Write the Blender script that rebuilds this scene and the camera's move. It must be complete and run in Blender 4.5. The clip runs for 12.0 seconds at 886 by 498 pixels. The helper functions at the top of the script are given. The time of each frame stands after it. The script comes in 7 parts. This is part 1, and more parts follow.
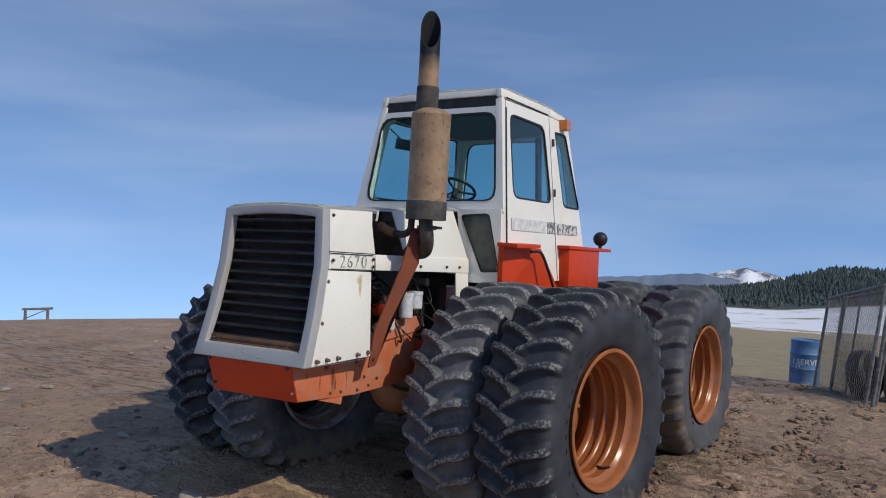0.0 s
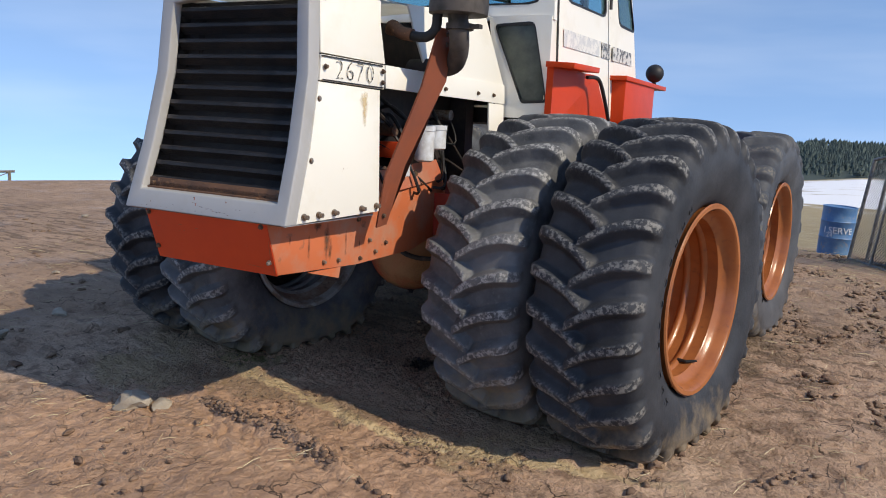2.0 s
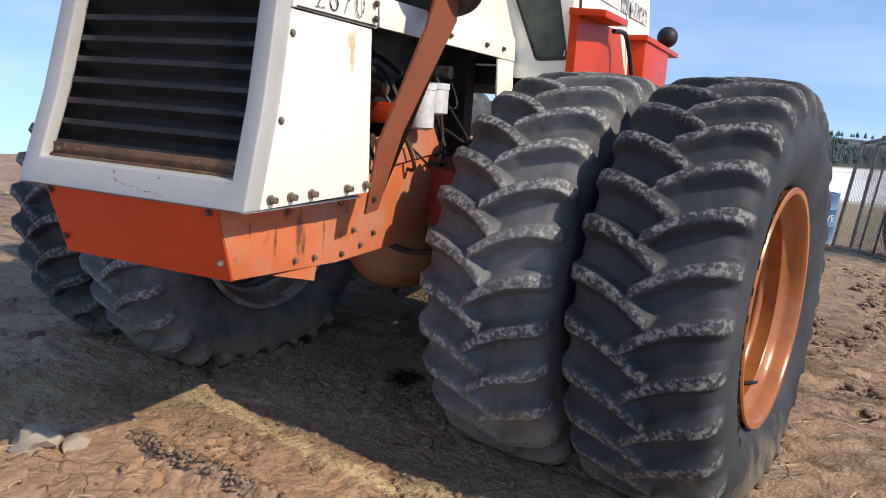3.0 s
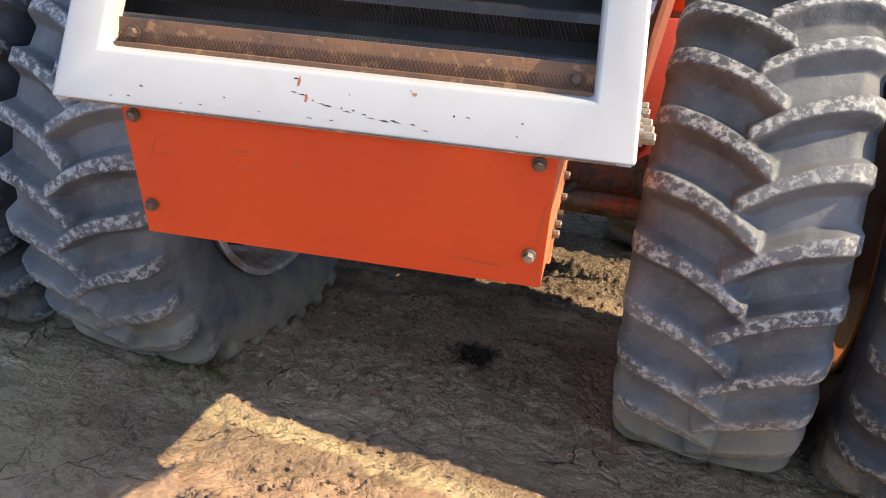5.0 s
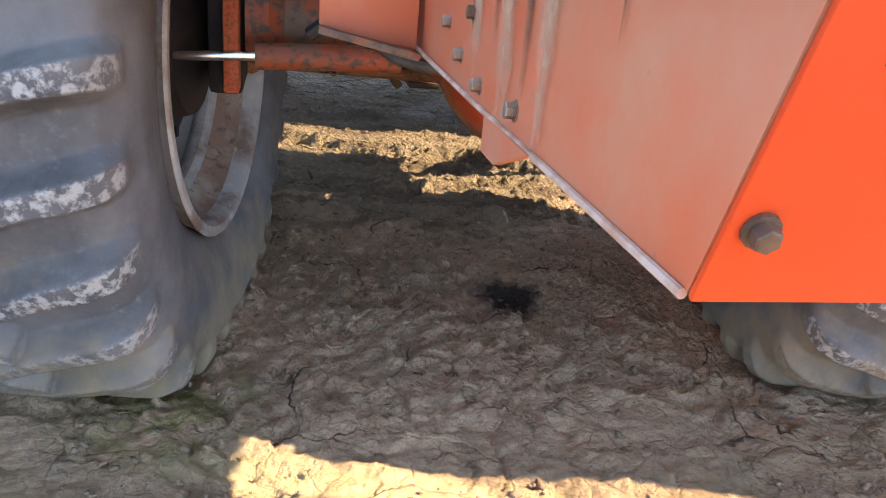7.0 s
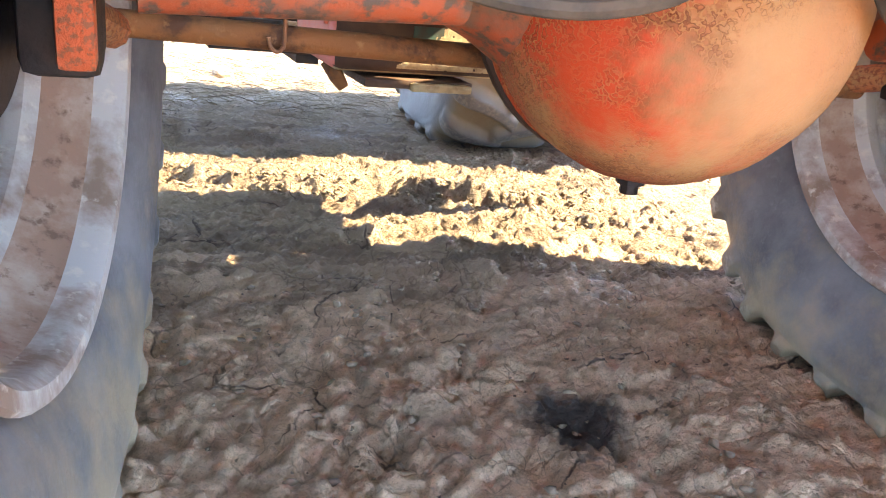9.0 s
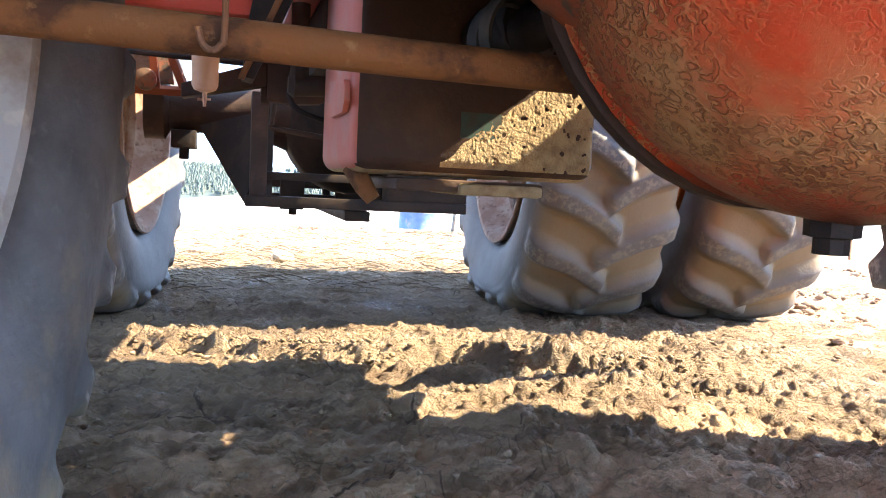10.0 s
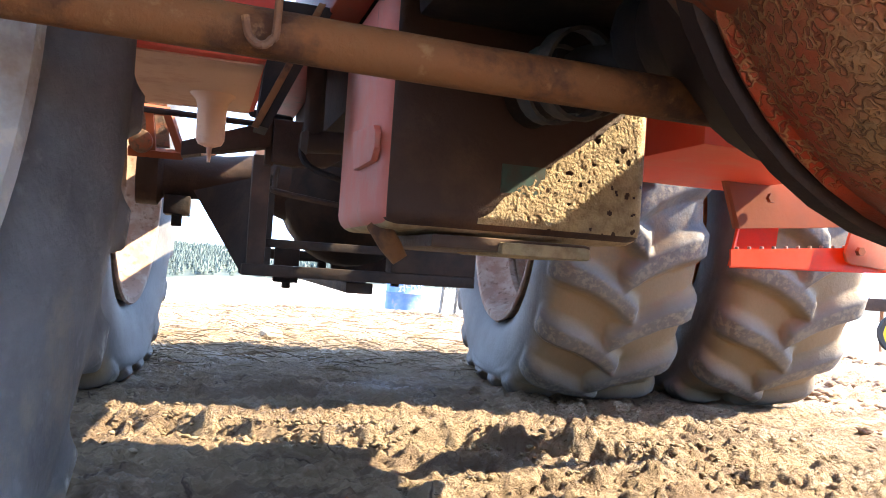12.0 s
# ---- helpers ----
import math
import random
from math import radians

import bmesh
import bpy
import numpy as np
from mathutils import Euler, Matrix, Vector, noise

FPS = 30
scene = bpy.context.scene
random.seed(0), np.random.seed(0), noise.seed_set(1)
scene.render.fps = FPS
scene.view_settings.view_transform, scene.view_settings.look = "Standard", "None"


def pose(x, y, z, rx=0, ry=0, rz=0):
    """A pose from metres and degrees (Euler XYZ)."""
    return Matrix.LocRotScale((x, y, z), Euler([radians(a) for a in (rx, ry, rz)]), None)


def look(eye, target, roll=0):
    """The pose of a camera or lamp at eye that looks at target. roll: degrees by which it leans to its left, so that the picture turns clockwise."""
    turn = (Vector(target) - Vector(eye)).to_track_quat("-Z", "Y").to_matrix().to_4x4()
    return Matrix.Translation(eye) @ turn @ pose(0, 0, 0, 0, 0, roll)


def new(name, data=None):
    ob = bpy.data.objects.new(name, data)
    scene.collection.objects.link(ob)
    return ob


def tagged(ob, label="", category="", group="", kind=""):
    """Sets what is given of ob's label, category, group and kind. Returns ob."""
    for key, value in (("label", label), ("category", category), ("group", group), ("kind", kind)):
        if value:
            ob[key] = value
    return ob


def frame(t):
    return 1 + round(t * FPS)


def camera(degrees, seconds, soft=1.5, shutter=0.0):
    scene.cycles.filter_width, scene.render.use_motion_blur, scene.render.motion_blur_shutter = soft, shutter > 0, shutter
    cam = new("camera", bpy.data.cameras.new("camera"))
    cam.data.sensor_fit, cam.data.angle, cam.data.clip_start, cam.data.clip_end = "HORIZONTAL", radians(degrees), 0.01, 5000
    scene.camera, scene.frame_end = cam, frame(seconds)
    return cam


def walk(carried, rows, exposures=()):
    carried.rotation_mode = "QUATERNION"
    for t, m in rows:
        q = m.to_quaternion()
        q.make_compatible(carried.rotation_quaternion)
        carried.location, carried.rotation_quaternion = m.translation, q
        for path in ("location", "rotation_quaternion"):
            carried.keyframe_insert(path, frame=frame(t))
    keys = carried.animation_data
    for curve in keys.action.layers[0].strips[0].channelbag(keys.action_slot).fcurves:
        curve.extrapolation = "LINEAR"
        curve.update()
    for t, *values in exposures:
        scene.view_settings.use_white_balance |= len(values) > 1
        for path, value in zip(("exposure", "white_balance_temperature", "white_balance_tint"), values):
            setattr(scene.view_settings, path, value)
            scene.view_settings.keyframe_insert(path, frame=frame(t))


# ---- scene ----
cam = camera(59.7, 12.0, soft=1.0)
PATH = [
    (0, (3.798, -3.904, 1.958), (2.787, -2.179, 1.977), 2.4),
    (0.5, (3.539, -3.745, 1.937), (2.536, -2.016, 1.87), 2.6),
    (1, (3.326, -3.45, 1.866), (2.335, -1.721, 1.703), 2.8),
    (1.5, (3.072, -2.987, 1.751), (2.1, -1.257, 1.499), 2.9),
    (2, (2.707, -2.624, 1.659), (1.768, -0.886, 1.346), 3.0),
    (2.5, (2.375, -2.267, 1.599), (1.485, -0.509, 1.258), 3.3),
    (2.7, (2.25, -2.109, 1.575), (1.387, -0.338, 1.23), 3.6),
    (4.3, (0.948, -1.371, 1.412), (0.419, 0.51, 0.985), 5.5),
    (4.5, (0.777, -1.364, 1.382), (0.31, 0.527, 0.927), 5.6),
    (5, (0.41, -1.267, 1.36), (0.116, 0.639, 0.83), 5.7),
    (5.5, (0.159, -1.034, 1.277), (0.05, 0.868, 0.668), 5.8),
    (6, (-0.171, -0.92, 1.23), (-0.121, 0.962, 0.557), 5.8),
    (6.5, (-0.472, -0.727, 1.241), (-0.259, 1.126, 0.519), 5.8),
    (7, (-0.639, -0.332, 1.149), (-0.246, 1.472, 0.379), 5.9),
    (7.2, (-0.689, -0.219, 1.131), (-0.225, 1.564, 0.352), 5.7),
    (8.8, (-0.736, 0.71, 0.919), (0.068, 2.38, 0.168), 8.0),
    (9, (-0.745, 0.799, 0.842), (0.009, 2.525, 0.168), 6.5),
    (9.5, (-0.569, 1.079, 0.634), (0.01, 2.954, 0.246), 2.7),
    (10, (-0.498, 1.267, 0.57), (0.054, 3.182, 0.396), 2.9),
    (10.5, (-0.5, 1.353, 0.541), (0.056, 3.274, 0.551), 3.9),
    (11, (-0.516, 1.431, 0.515), (0.046, 3.349, 0.589), 3.7),
    (11.5, (-0.533, 1.458, 0.506), (0.037, 3.374, 0.566), 3.4),
    (12, (-0.544, 1.45, 0.52), (0.045, 3.36, 0.565), 3.9),
]
EXPOSURES = [(0.0, 0.40, 7000, 10), (1.5, 0.78, 7400, 10), (2.7, 1.10, 7700, 10), (4.5, 2.10, 8600, 10), (5.5, 2.58, 9200, 10), (6.5, 3.10, 9600, 10), (7.2, 3.60, 9900, 10),
             (9.0, 5.05, 9500, 10), (9.5, 4.9, 9400, 10), (10.0, 4.38, 8800, 10), (10.6, 4.23, 8600, 10), (12.0, 4.26, 8500, 10)]
walk(cam, [(t, look(eye, target, roll)) for t, eye, target, roll in PATH], EXPOSURES)
SKY, SUN = 0.145, 1.9
# ---- light ----
SUN_TO = Vector((1.27, -0.175, 1.04)).normalized()
world = bpy.data.worlds.new("sky_world")
scene.world = world
world.use_nodes = True
wn = world.node_tree
wn.nodes.clear()
w_out = wn.nodes.new("ShaderNodeOutputWorld")
w_bg = wn.nodes.new("ShaderNodeBackground")
w_sky = wn.nodes.new("ShaderNodeTexSky")
w_sky.sky_type = "NISHITA"
w_sky.sun_disc = False
w_sky.sun_elevation = math.asin(SUN_TO.z)
w_sky.sun_rotation = math.atan2(SUN_TO.x, SUN_TO.y)
w_sky.altitude = 900
w_sky.air_density = 1.0
w_sky.dust_density = 0.0
w_sky.ozone_density = 5.0
# thin streaks of high cloud
w_co = wn.nodes.new("ShaderNodeTexCoord")
w_map = wn.nodes.new("ShaderNodeMapping")
w_map.inputs["Scale"].default_value = (1.0, 1.3, 7.0)
w_noise = wn.nodes.new("ShaderNodeTexNoise")
w_noise.inputs["Scale"].default_value = 2.2
w_noise.inputs["Detail"].default_value = 4
w_ramp = wn.nodes.new("ShaderNodeValToRGB")
w_ramp.color_ramp.elements[0].position, w_ramp.color_ramp.elements[0].color = 0.40, (0, 0, 0, 1)
w_ramp.color_ramp.elements[1].position, w_ramp.color_ramp.elements[1].color = 0.85, (0.17, 0.17, 0.17, 1)
w_mix = wn.nodes.new("ShaderNodeMixRGB")
w_mix.inputs["Color2"].default_value = (4.4, 4.9, 5.8, 1)
w_lift = wn.nodes.new("ShaderNodeMapping")
w_lift.inputs["Location"].default_value = (0, 0, 0.31)
wn.links.new(w_co.outputs["Generated"], w_lift.inputs["Vector"])
wn.links.new(w_lift.outputs["Vector"], w_sky.inputs["Vector"])
wn.links.new(w_co.outputs["Generated"], w_map.inputs["Vector"])
wn.links.new(w_map.outputs["Vector"], w_noise.inputs["Vector"])
wn.links.new(w_noise.outputs["Fac"], w_ramp.inputs["Fac"])
wn.links.new(w_ramp.outputs["Color"], w_mix.inputs["Fac"])
wn.links.new(w_sky.outputs["Color"], w_mix.inputs["Color1"])
wn.links.new(w_mix.outputs["Color"], w_bg.inputs["Color"])
wn.links.new(w_bg.outputs["Background"], w_out.inputs["Surface"])
w_bg.inputs["Strength"].default_value = SKY

sun_data = bpy.data.lights.new("sun", "SUN")
sun_data.energy, sun_data.angle, sun_data.color = SUN, radians(0.55), (1.0, 0.95, 0.86)
sun = new("sun", sun_data)
sun.matrix_world = look(SUN_TO * 30, (0, 0, 0))

# ---- materials ----


def nd(tree, kind, **values):
    n = tree.nodes.new(kind)
    for key, value in values.items():
        n.inputs[key].default_value = value
    return n


def mat(name, base, rough=0.6, metal=0.0, second=None, scale=6.0, contrast=(0.42, 0.62), third=None, third_scale=30.0,
        third_range=(0.56, 0.66), bump=0.0, bump_scale=60.0, spec=0.4, rough2=None, island=0.0, coat=0.0):
    """Base colour with one broad and one fine layer of noise patches, and fine relief."""
    m = bpy.data.materials.new(name)
    m.use_nodes = True
    t = m.node_tree
    b = t.nodes["Principled BSDF"]
    b.inputs["Roughness"].default_value = rough
    b.inputs["Metallic"].default_value = metal
    b.inputs["Specular IOR Level"].default_value = spec
    b.inputs["Coat Weight"].default_value = coat
    co = t.nodes.new("ShaderNodeTexCoord")
    colour = None
    rgb = nd(t, "ShaderNodeRGB")
    rgb.outputs[0].default_value = (*base, 1)
    colour = rgb.outputs[0]
    for layer, sc, rng, det in ((second, scale, contrast, 6.0), (third, third_scale, third_range, 8.0)):
        if layer is None:
            continue
        n = nd(t, "ShaderNodeTexNoise", Scale=sc, Detail=det, Roughness=0.62)
        t.links.new(co.outputs["Object"], n.inputs["Vector"])
        r = t.nodes.new("ShaderNodeMapRange")
        r.inputs["From Min"].default_value, r.inputs["From Max"].default_value = rng
        t.links.new(n.outputs["Fac"], r.inputs["Value"])
        x = t.nodes.new("ShaderNodeMixRGB")
        x.inputs["Color2"].default_value = (*layer, 1)
        t.links.new(r.outputs["Result"], x.inputs["Fac"])
        t.links.new(colour, x.inputs["Color1"])
        colour = x.outputs["Color"]
        if rough2 is not None and layer is second:
            rr = t.nodes.new("ShaderNodeMapRange")
            rr.inputs["To Min"].default_value, rr.inputs["To Max"].default_value = rough, rough2
            t.links.new(r.outputs["Result"], rr.inputs["Value"])
            t.links.new(rr.outputs["Result"], b.inputs["Roughness"])
    t.links.new(colour, b.inputs["Base Color"])
    if bump:
        n = nd(t, "ShaderNodeTexNoise", Scale=bump_scale, Detail=8.0, Roughness=0.65)
        t.links.new(co.outputs["Object"], n.inputs["Vector"])
        bp = nd(t, "ShaderNodeBump", Strength=1.0, Distance=bump)
        t.links.new(n.outputs["Fac"], bp.inputs["Height"])
        t.links.new(bp.outputs["Normal"], b.inputs["Normal"])
    return m


WHITE = mat("white_paint", (0.83, 0.80, 0.71), 0.42, second=(0.74, 0.69, 0.57), scale=2.5, contrast=(0.5, 0.75), third=(0.30, 0.14, 0.06), third_scale=14.0, third_range=(0.70, 0.76), bump=0.0008, bump_scale=9)
# front white kept darker than WHITE, its shade put into the base colour
WHITE_DIMMED = mat("dimmed_white_paint", (0.40, 0.395, 0.385), 0.42, second=(0.36, 0.345, 0.32), scale=5.0, contrast=(0.5, 0.8), third=(0.26, 0.12, 0.07), third_scale=17.0, third_range=(0.69, 0.73), bump=0.0005, bump_scale=20)
ORANGE = mat("orange_paint", (0.64, 0.072, 0.022), 0.42, spec=0.15, second=(0.58, 0.062, 0.022), scale=3.0, contrast=(0.4, 0.7), third=(0.16, 0.06, 0.03), third_scale=24.0, third_range=(0.71, 0.75), bump=0.0006, bump_scale=14)
FADED = mat("faded_orange_paint", (0.56, 0.15, 0.06), 0.6, second=(0.45, 0.25, 0.17), scale=4.0, contrast=(0.45, 0.7), third=(0.22, 0.10, 0.06), third_scale=12.0, third_range=(0.62, 0.72), bump=0.0008, bump_scale=30)
RUSTY = mat("rusty_orange_casting", (0.43, 0.075, 0.022), 0.55, second=(0.31, 0.180, 0.080), scale=2.8, contrast=(0.45, 0.57), third=(0.20, 0.060, 0.026), third_scale=120.0, third_range=(0.49, 0.57), bump=0.007, bump_scale=75)
FADED_PINK = mat("pink_faded_paint", (0.50, 0.130, 0.066), 0.6, second=(0.44, 0.22, 0.145), scale=3.0, contrast=(0.42, 0.66), third=(0.30, 0.12, 0.07), third_scale=26.0, third_range=(0.66, 0.72), bump=0.0008, bump_scale=30)
DRY_CLOD = mat("dry_tan_clod", (0.24, 0.172, 0.115), 0.95, second=(0.16, 0.112, 0.076), scale=14.0, bump=0.008, bump_scale=60)
GUSSET_RED = mat("dull_dark_red_paint", (0.30, 0.032, 0.020), 0.5, second=(0.20, 0.030, 0.020), scale=6.0, contrast=(0.45, 0.7), third=(0.09, 0.04, 0.03), third_scale=24.0, third_range=(0.60, 0.70), bump=0.001)
RUST = mat("brown_rust", (0.22, 0.105, 0.055), 0.8, second=(0.13, 0.07, 0.045), scale=10.0, contrast=(0.4, 0.65), third=(0.34, 0.17, 0.08), third_scale=40.0, bump=0.002, bump_scale=70)
STRAP_BROWN = mat("brown_red_primer", (0.24, 0.070, 0.036), 0.6, spec=0.15, second=(0.20, 0.066, 0.040), scale=8.0, contrast=(0.4, 0.7), bump=0.0006, bump_scale=40)
MUFFLER = mat("heat_worn_steel", (0.37, 0.245, 0.145), 0.66, 0.1, second=(0.27, 0.17, 0.10), scale=7.0, contrast=(0.42, 0.62), third=(0.14, 0.085, 0.06), third_scale=26.0, third_range=(0.57, 0.68), bump=0.0012, bump_scale=40)
SCORCHED = mat("soot_topped_steel", (0.36, 0.235, 0.135), 0.66, 0.1, second=(0.25, 0.155, 0.09), scale=7.0, contrast=(0.42, 0.62), bump=0.0012, bump_scale=40)
st = SCORCHED.node_tree
st_b = st.nodes["Principled BSDF"]
st_old = st_b.inputs["Base Color"].links[0].from_socket
st_co = st.nodes.new("ShaderNodeTexCoord")
st_xyz = st.nodes.new("ShaderNodeSeparateXYZ")
st.links.new(st_co.outputs["Object"], st_xyz.inputs[0])
st_n = nd(st, "ShaderNodeTexNoise", Scale=12.0, Detail=6.0)
st.links.new(st_co.outputs["Object"], st_n.inputs["Vector"])
st_sum = st.nodes.new("ShaderNodeMath")
st_sum.operation = "MULTIPLY_ADD"
st_sum.inputs[1].default_value = 0.10
st.links.new(st_n.outputs["Fac"], st_sum.inputs[0])
st.links.new(st_xyz.outputs["Z"], st_sum.inputs[2])
st_r = st.nodes.new("ShaderNodeMapRange")
st_r.inputs["From Min"].default_value, st_r.inputs["From Max"].default_value = 3.36, 3.50
st.links.new(st_sum.outputs[0], st_r.inputs["Value"])
st_mix = st.nodes.new("ShaderNodeMixRGB")
st_mix.inputs["Color2"].default_value = (0.012, 0.012, 0.013, 1)
st.links.new(st_r.outputs["Result"], st_mix.inputs["Fac"])
st.links.new(st_old, st_mix.inputs["Color1"])
st.links.new(st_mix.outputs["Color"], st_b.inputs["Base Color"])
SOOTY = mat("sooty_steel", (0.10, 0.085, 0.075), 0.7, 0.3, second=(0.05, 0.045, 0.04), scale=9.0, bump=0.0008)
SOOT = mat("black_soot", (0.008, 0.008, 0.009), 0.9)
DARK = mat("dark_greasy_iron", (0.016, 0.013, 0.013), 0.7, 0.0, spec=0.2, second=(0.036, 0.024, 0.018), scale=9.0, bump=0.002, bump_scale=50)
BLACK = mat("black_enamel", (0.016, 0.015, 0.016), 0.5, second=(0.04, 0.032, 0.028), scale=12.0, bump=0.0006)
LOUVRE = mat("worn_black_louvre", (0.034, 0.031, 0.031), 0.38, second=(0.085, 0.074, 0.068), scale=7.0, contrast=(0.45, 0.75), third=(0.14, 0.09, 0.06), third_scale=30.0, third_range=(0.64, 0.72), bump=0.0005)
WIRE = mat("black_screen_wire", (0.012, 0.011, 0.011), 0.6, spec=0.2)
SLAT = mat("dusty_black_slat", (0.018, 0.014, 0.013), 0.33, second=(0.13, 0.10, 0.085), scale=9.0, contrast=(0.5, 0.8), bump=0.0005)
HOSE = mat("black_rubber_hose", (0.018, 0.018, 0.018), 0.55)


def tyre_mat(name, base, dust, scuff, foot, amount, earth=(0.27, 0.200, 0.122)):
    """Rubber with dust in patches, scuffed bar tops and dried mud that climbs raggedly from the foot."""
    m = mat(name, base, 0.64, spec=0.32, second=dust, scale=3.2, contrast=(0.36, 0.66), third=dust, third_scale=40.0, third_range=(0.56, 0.80), bump=0.0026, bump_scale=55)
    t = m.node_tree
    b = t.nodes["Principled BSDF"]
    colour = b.inputs["Base Color"].links[0].from_socket
    co = t.nodes.new("ShaderNodeTexCoord")
    sep = t.nodes.new("ShaderNodeSeparateXYZ")
    t.links.new(co.outputs["Object"], sep.inputs[0])

    def blend(fac, old, tint):
        x = t.nodes.new("ShaderNodeMixRGB")
        x.inputs["Color2"].default_value = (*tint, 1)
        t.links.new(fac, x.inputs["Fac"])
        t.links.new(old, x.inputs["Color1"])
        return x.outputs["Color"]

    def noise_range(scale, lo, hi, detail=8.0):
        n = nd(t, "ShaderNodeTexNoise", Scale=scale, Detail=detail, Roughness=0.65)
        t.links.new(co.outputs["Object"], n.inputs["Vector"])
        r = t.nodes.new("ShaderNodeMapRange")
        r.inputs["From Min"].default_value, r.inputs["From Max"].default_value = lo, hi
        t.links.new(n.outputs["Fac"], r.inputs["Value"])
        return r.outputs["Result"], n.outputs["Fac"]

    top = t.nodes.new("ShaderNodeAttribute")
    top.attribute_name = "bar_top"
    worn_top = t.nodes.new("ShaderNodeMath")
    worn_top.operation = "MULTIPLY"
    t.links.new(top.outputs["Fac"], worn_top.inputs[0])
    t.links.new(noise_range(42.0, 0.47, 0.58)[0], worn_top.inputs[1])
    colour = blend(worn_top.outputs[0], colour, scuff)
    s_ = t.nodes.new("ShaderNodeMath")
    s_.operation = "MULTIPLY_ADD"
    s_.inputs[1].default_value = 1.3
    t.links.new(noise_range(5.0, 0, 1)[1], s_.inputs[0])
    t.links.new(sep.outputs["Z"], s_.inputs[2])
    r = t.nodes.new("ShaderNodeMapRange")
    for key, val in zip(("From Min", "From Max", "To Min", "To Max"), (foot - 0.12, foot + 0.22, amount, 0.0)):
        r.inputs[key].default_value = val
    t.links.new(s_.outputs[0], r.inputs["Value"])
    keep = t.nodes.new("ShaderNodeAttribute")
    keep.attribute_name = "mud_hold"
    held = t.nodes.new("ShaderNodeMath")
    held.operation = "MULTIPLY"
    t.links.new(keep.outputs["Fac"], held.inputs[0])
    t.links.new(r.outputs["Result"], held.inputs[1])
    colour = blend(held.outputs[0], colour, earth)
    t.links.new(colour, b.inputs["Base Color"])
    return m


RUBBER = tyre_mat("weathered_tyre_rubber", (0.018, 0.020, 0.024), (0.050, 0.053, 0.060), (0.21, 0.202, 0.185), -0.14, 0.75)
RUBBER_MUD = tyre_mat("mud_caked_tyre_rubber", (0.042, 0.046, 0.054), (0.092, 0.098, 0.106), (0.15, 0.138, 0.115), 0.50, 0.92, (0.185, 0.128, 0.074))
# dusty inner tyres, also made paler to lift them out of the shade
RUBBER_LIFTED = tyre_mat("dusty_lifted_tyre_rubber", (0.055, 0.057, 0.061), (0.153, 0.154, 0.156), (0.33, 0.325, 0.31), -0.02, 0.88)
RIM_ORANGE = mat("orange_rim_paint", (0.40, 0.138, 0.046), 0.27, second=(0.29, 0.095, 0.036), scale=5.0, contrast=(0.4, 0.7), third=(0.24, 0.095, 0.045), third_scale=20.0, third_range=(0.60, 0.74), bump=0.0006, bump_scale=60)
RIM_GREY = mat("muddy_grey_rim", (0.36, 0.345, 0.32), 0.6, second=(0.19, 0.130, 0.095), scale=6.0, contrast=(0.50, 0.66), third=(0.44, 0.40, 0.34), third_scale=25.0, bump=0.001)
RIM_RUST = mat("dusty_rim_rust", (0.25, 0.150, 0.105), 0.8, second=(0.36, 0.29, 0.23), scale=9.0, contrast=(0.45, 0.65), third=(0.15, 0.09, 0.06), third_scale=30.0, bump=0.001)
ROD_RUST = mat("tan_brown_rust", (0.215, 0.092, 0.038), 0.65, spec=0.15, second=(0.085, 0.040, 0.024), scale=11.0, contrast=(0.47, 0.58), third=(0.29, 0.155, 0.075), third_scale=34.0, third_range=(0.60, 0.70), bump=0.003, bump_scale=60)
ZINC = mat("weathered_zinc_bolt", (0.36, 0.33, 0.29), 0.5, 0.7, second=(0.18, 0.11, 0.07), scale=30.0)
BOLT = mat("rusty_bolt", (0.16, 0.10, 0.065), 0.65, 0.4, second=(0.09, 0.06, 0.045), scale=40.0, bump=0.001)
CHROME = mat("bright_steel_rod", (0.8, 0.8, 0.8), 0.15, 1.0)
FILTER = mat("white_filter_can", (0.68, 0.70, 0.72), 0.4, second=(0.5, 0.5, 0.48), scale=12.0)
AMBER = mat("amber_lens", (0.55, 0.16, 0.012), 0.25, coat=0.5)
SEAT = mat("black_vinyl", (0.02, 0.02, 0.022), 0.55)
# cab lining coloured dark: the shade under the roof is in its base colour
LINING_SHADED = mat("shaded_cab_lining", (0.10, 0.10, 0.10), 0.8)
DECAL = mat("peeling_silver_decal", (0.58, 0.58, 0.56), 0.5, second=(0.74, 0.72, 0.66), scale=18.0, contrast=(0.45, 0.55), third=(0.35, 0.35, 0.35), third_scale=40.0, third_range=(0.6, 0.66))
DECAL_DARK = mat("worn_dark_decal", (0.10, 0.10, 0.10), 0.5, second=(0.62, 0.60, 0.55), scale=22.0, contrast=(0.44, 0.52))
TANK_RED = mat("red_tank_paint", (0.68, 0.075, 0.050), 0.45, second=(0.60, 0.16, 0.11), scale=5.0, contrast=(0.5, 0.75), bump=0.0006)
STEP_RED = mat("fresh_red_step", (0.85, 0.05, 0.012), 0.4, second=(0.6, 0.07, 0.03), scale=6.0)
GRIMY = mat("grimy_brown_iron", (0.036, 0.023, 0.019), 0.65, spec=0.2, second=(0.075, 0.044, 0.032), scale=6.0, contrast=(0.45, 0.7), bump=0.002, bump_scale=60)
BOX_BROWN = mat("oily_brown_case", (0.058, 0.031, 0.022), 0.55, spec=0.25, second=(0.105, 0.062, 0.038), scale=5.0, contrast=(0.45, 0.7), bump=0.002, bump_scale=60)
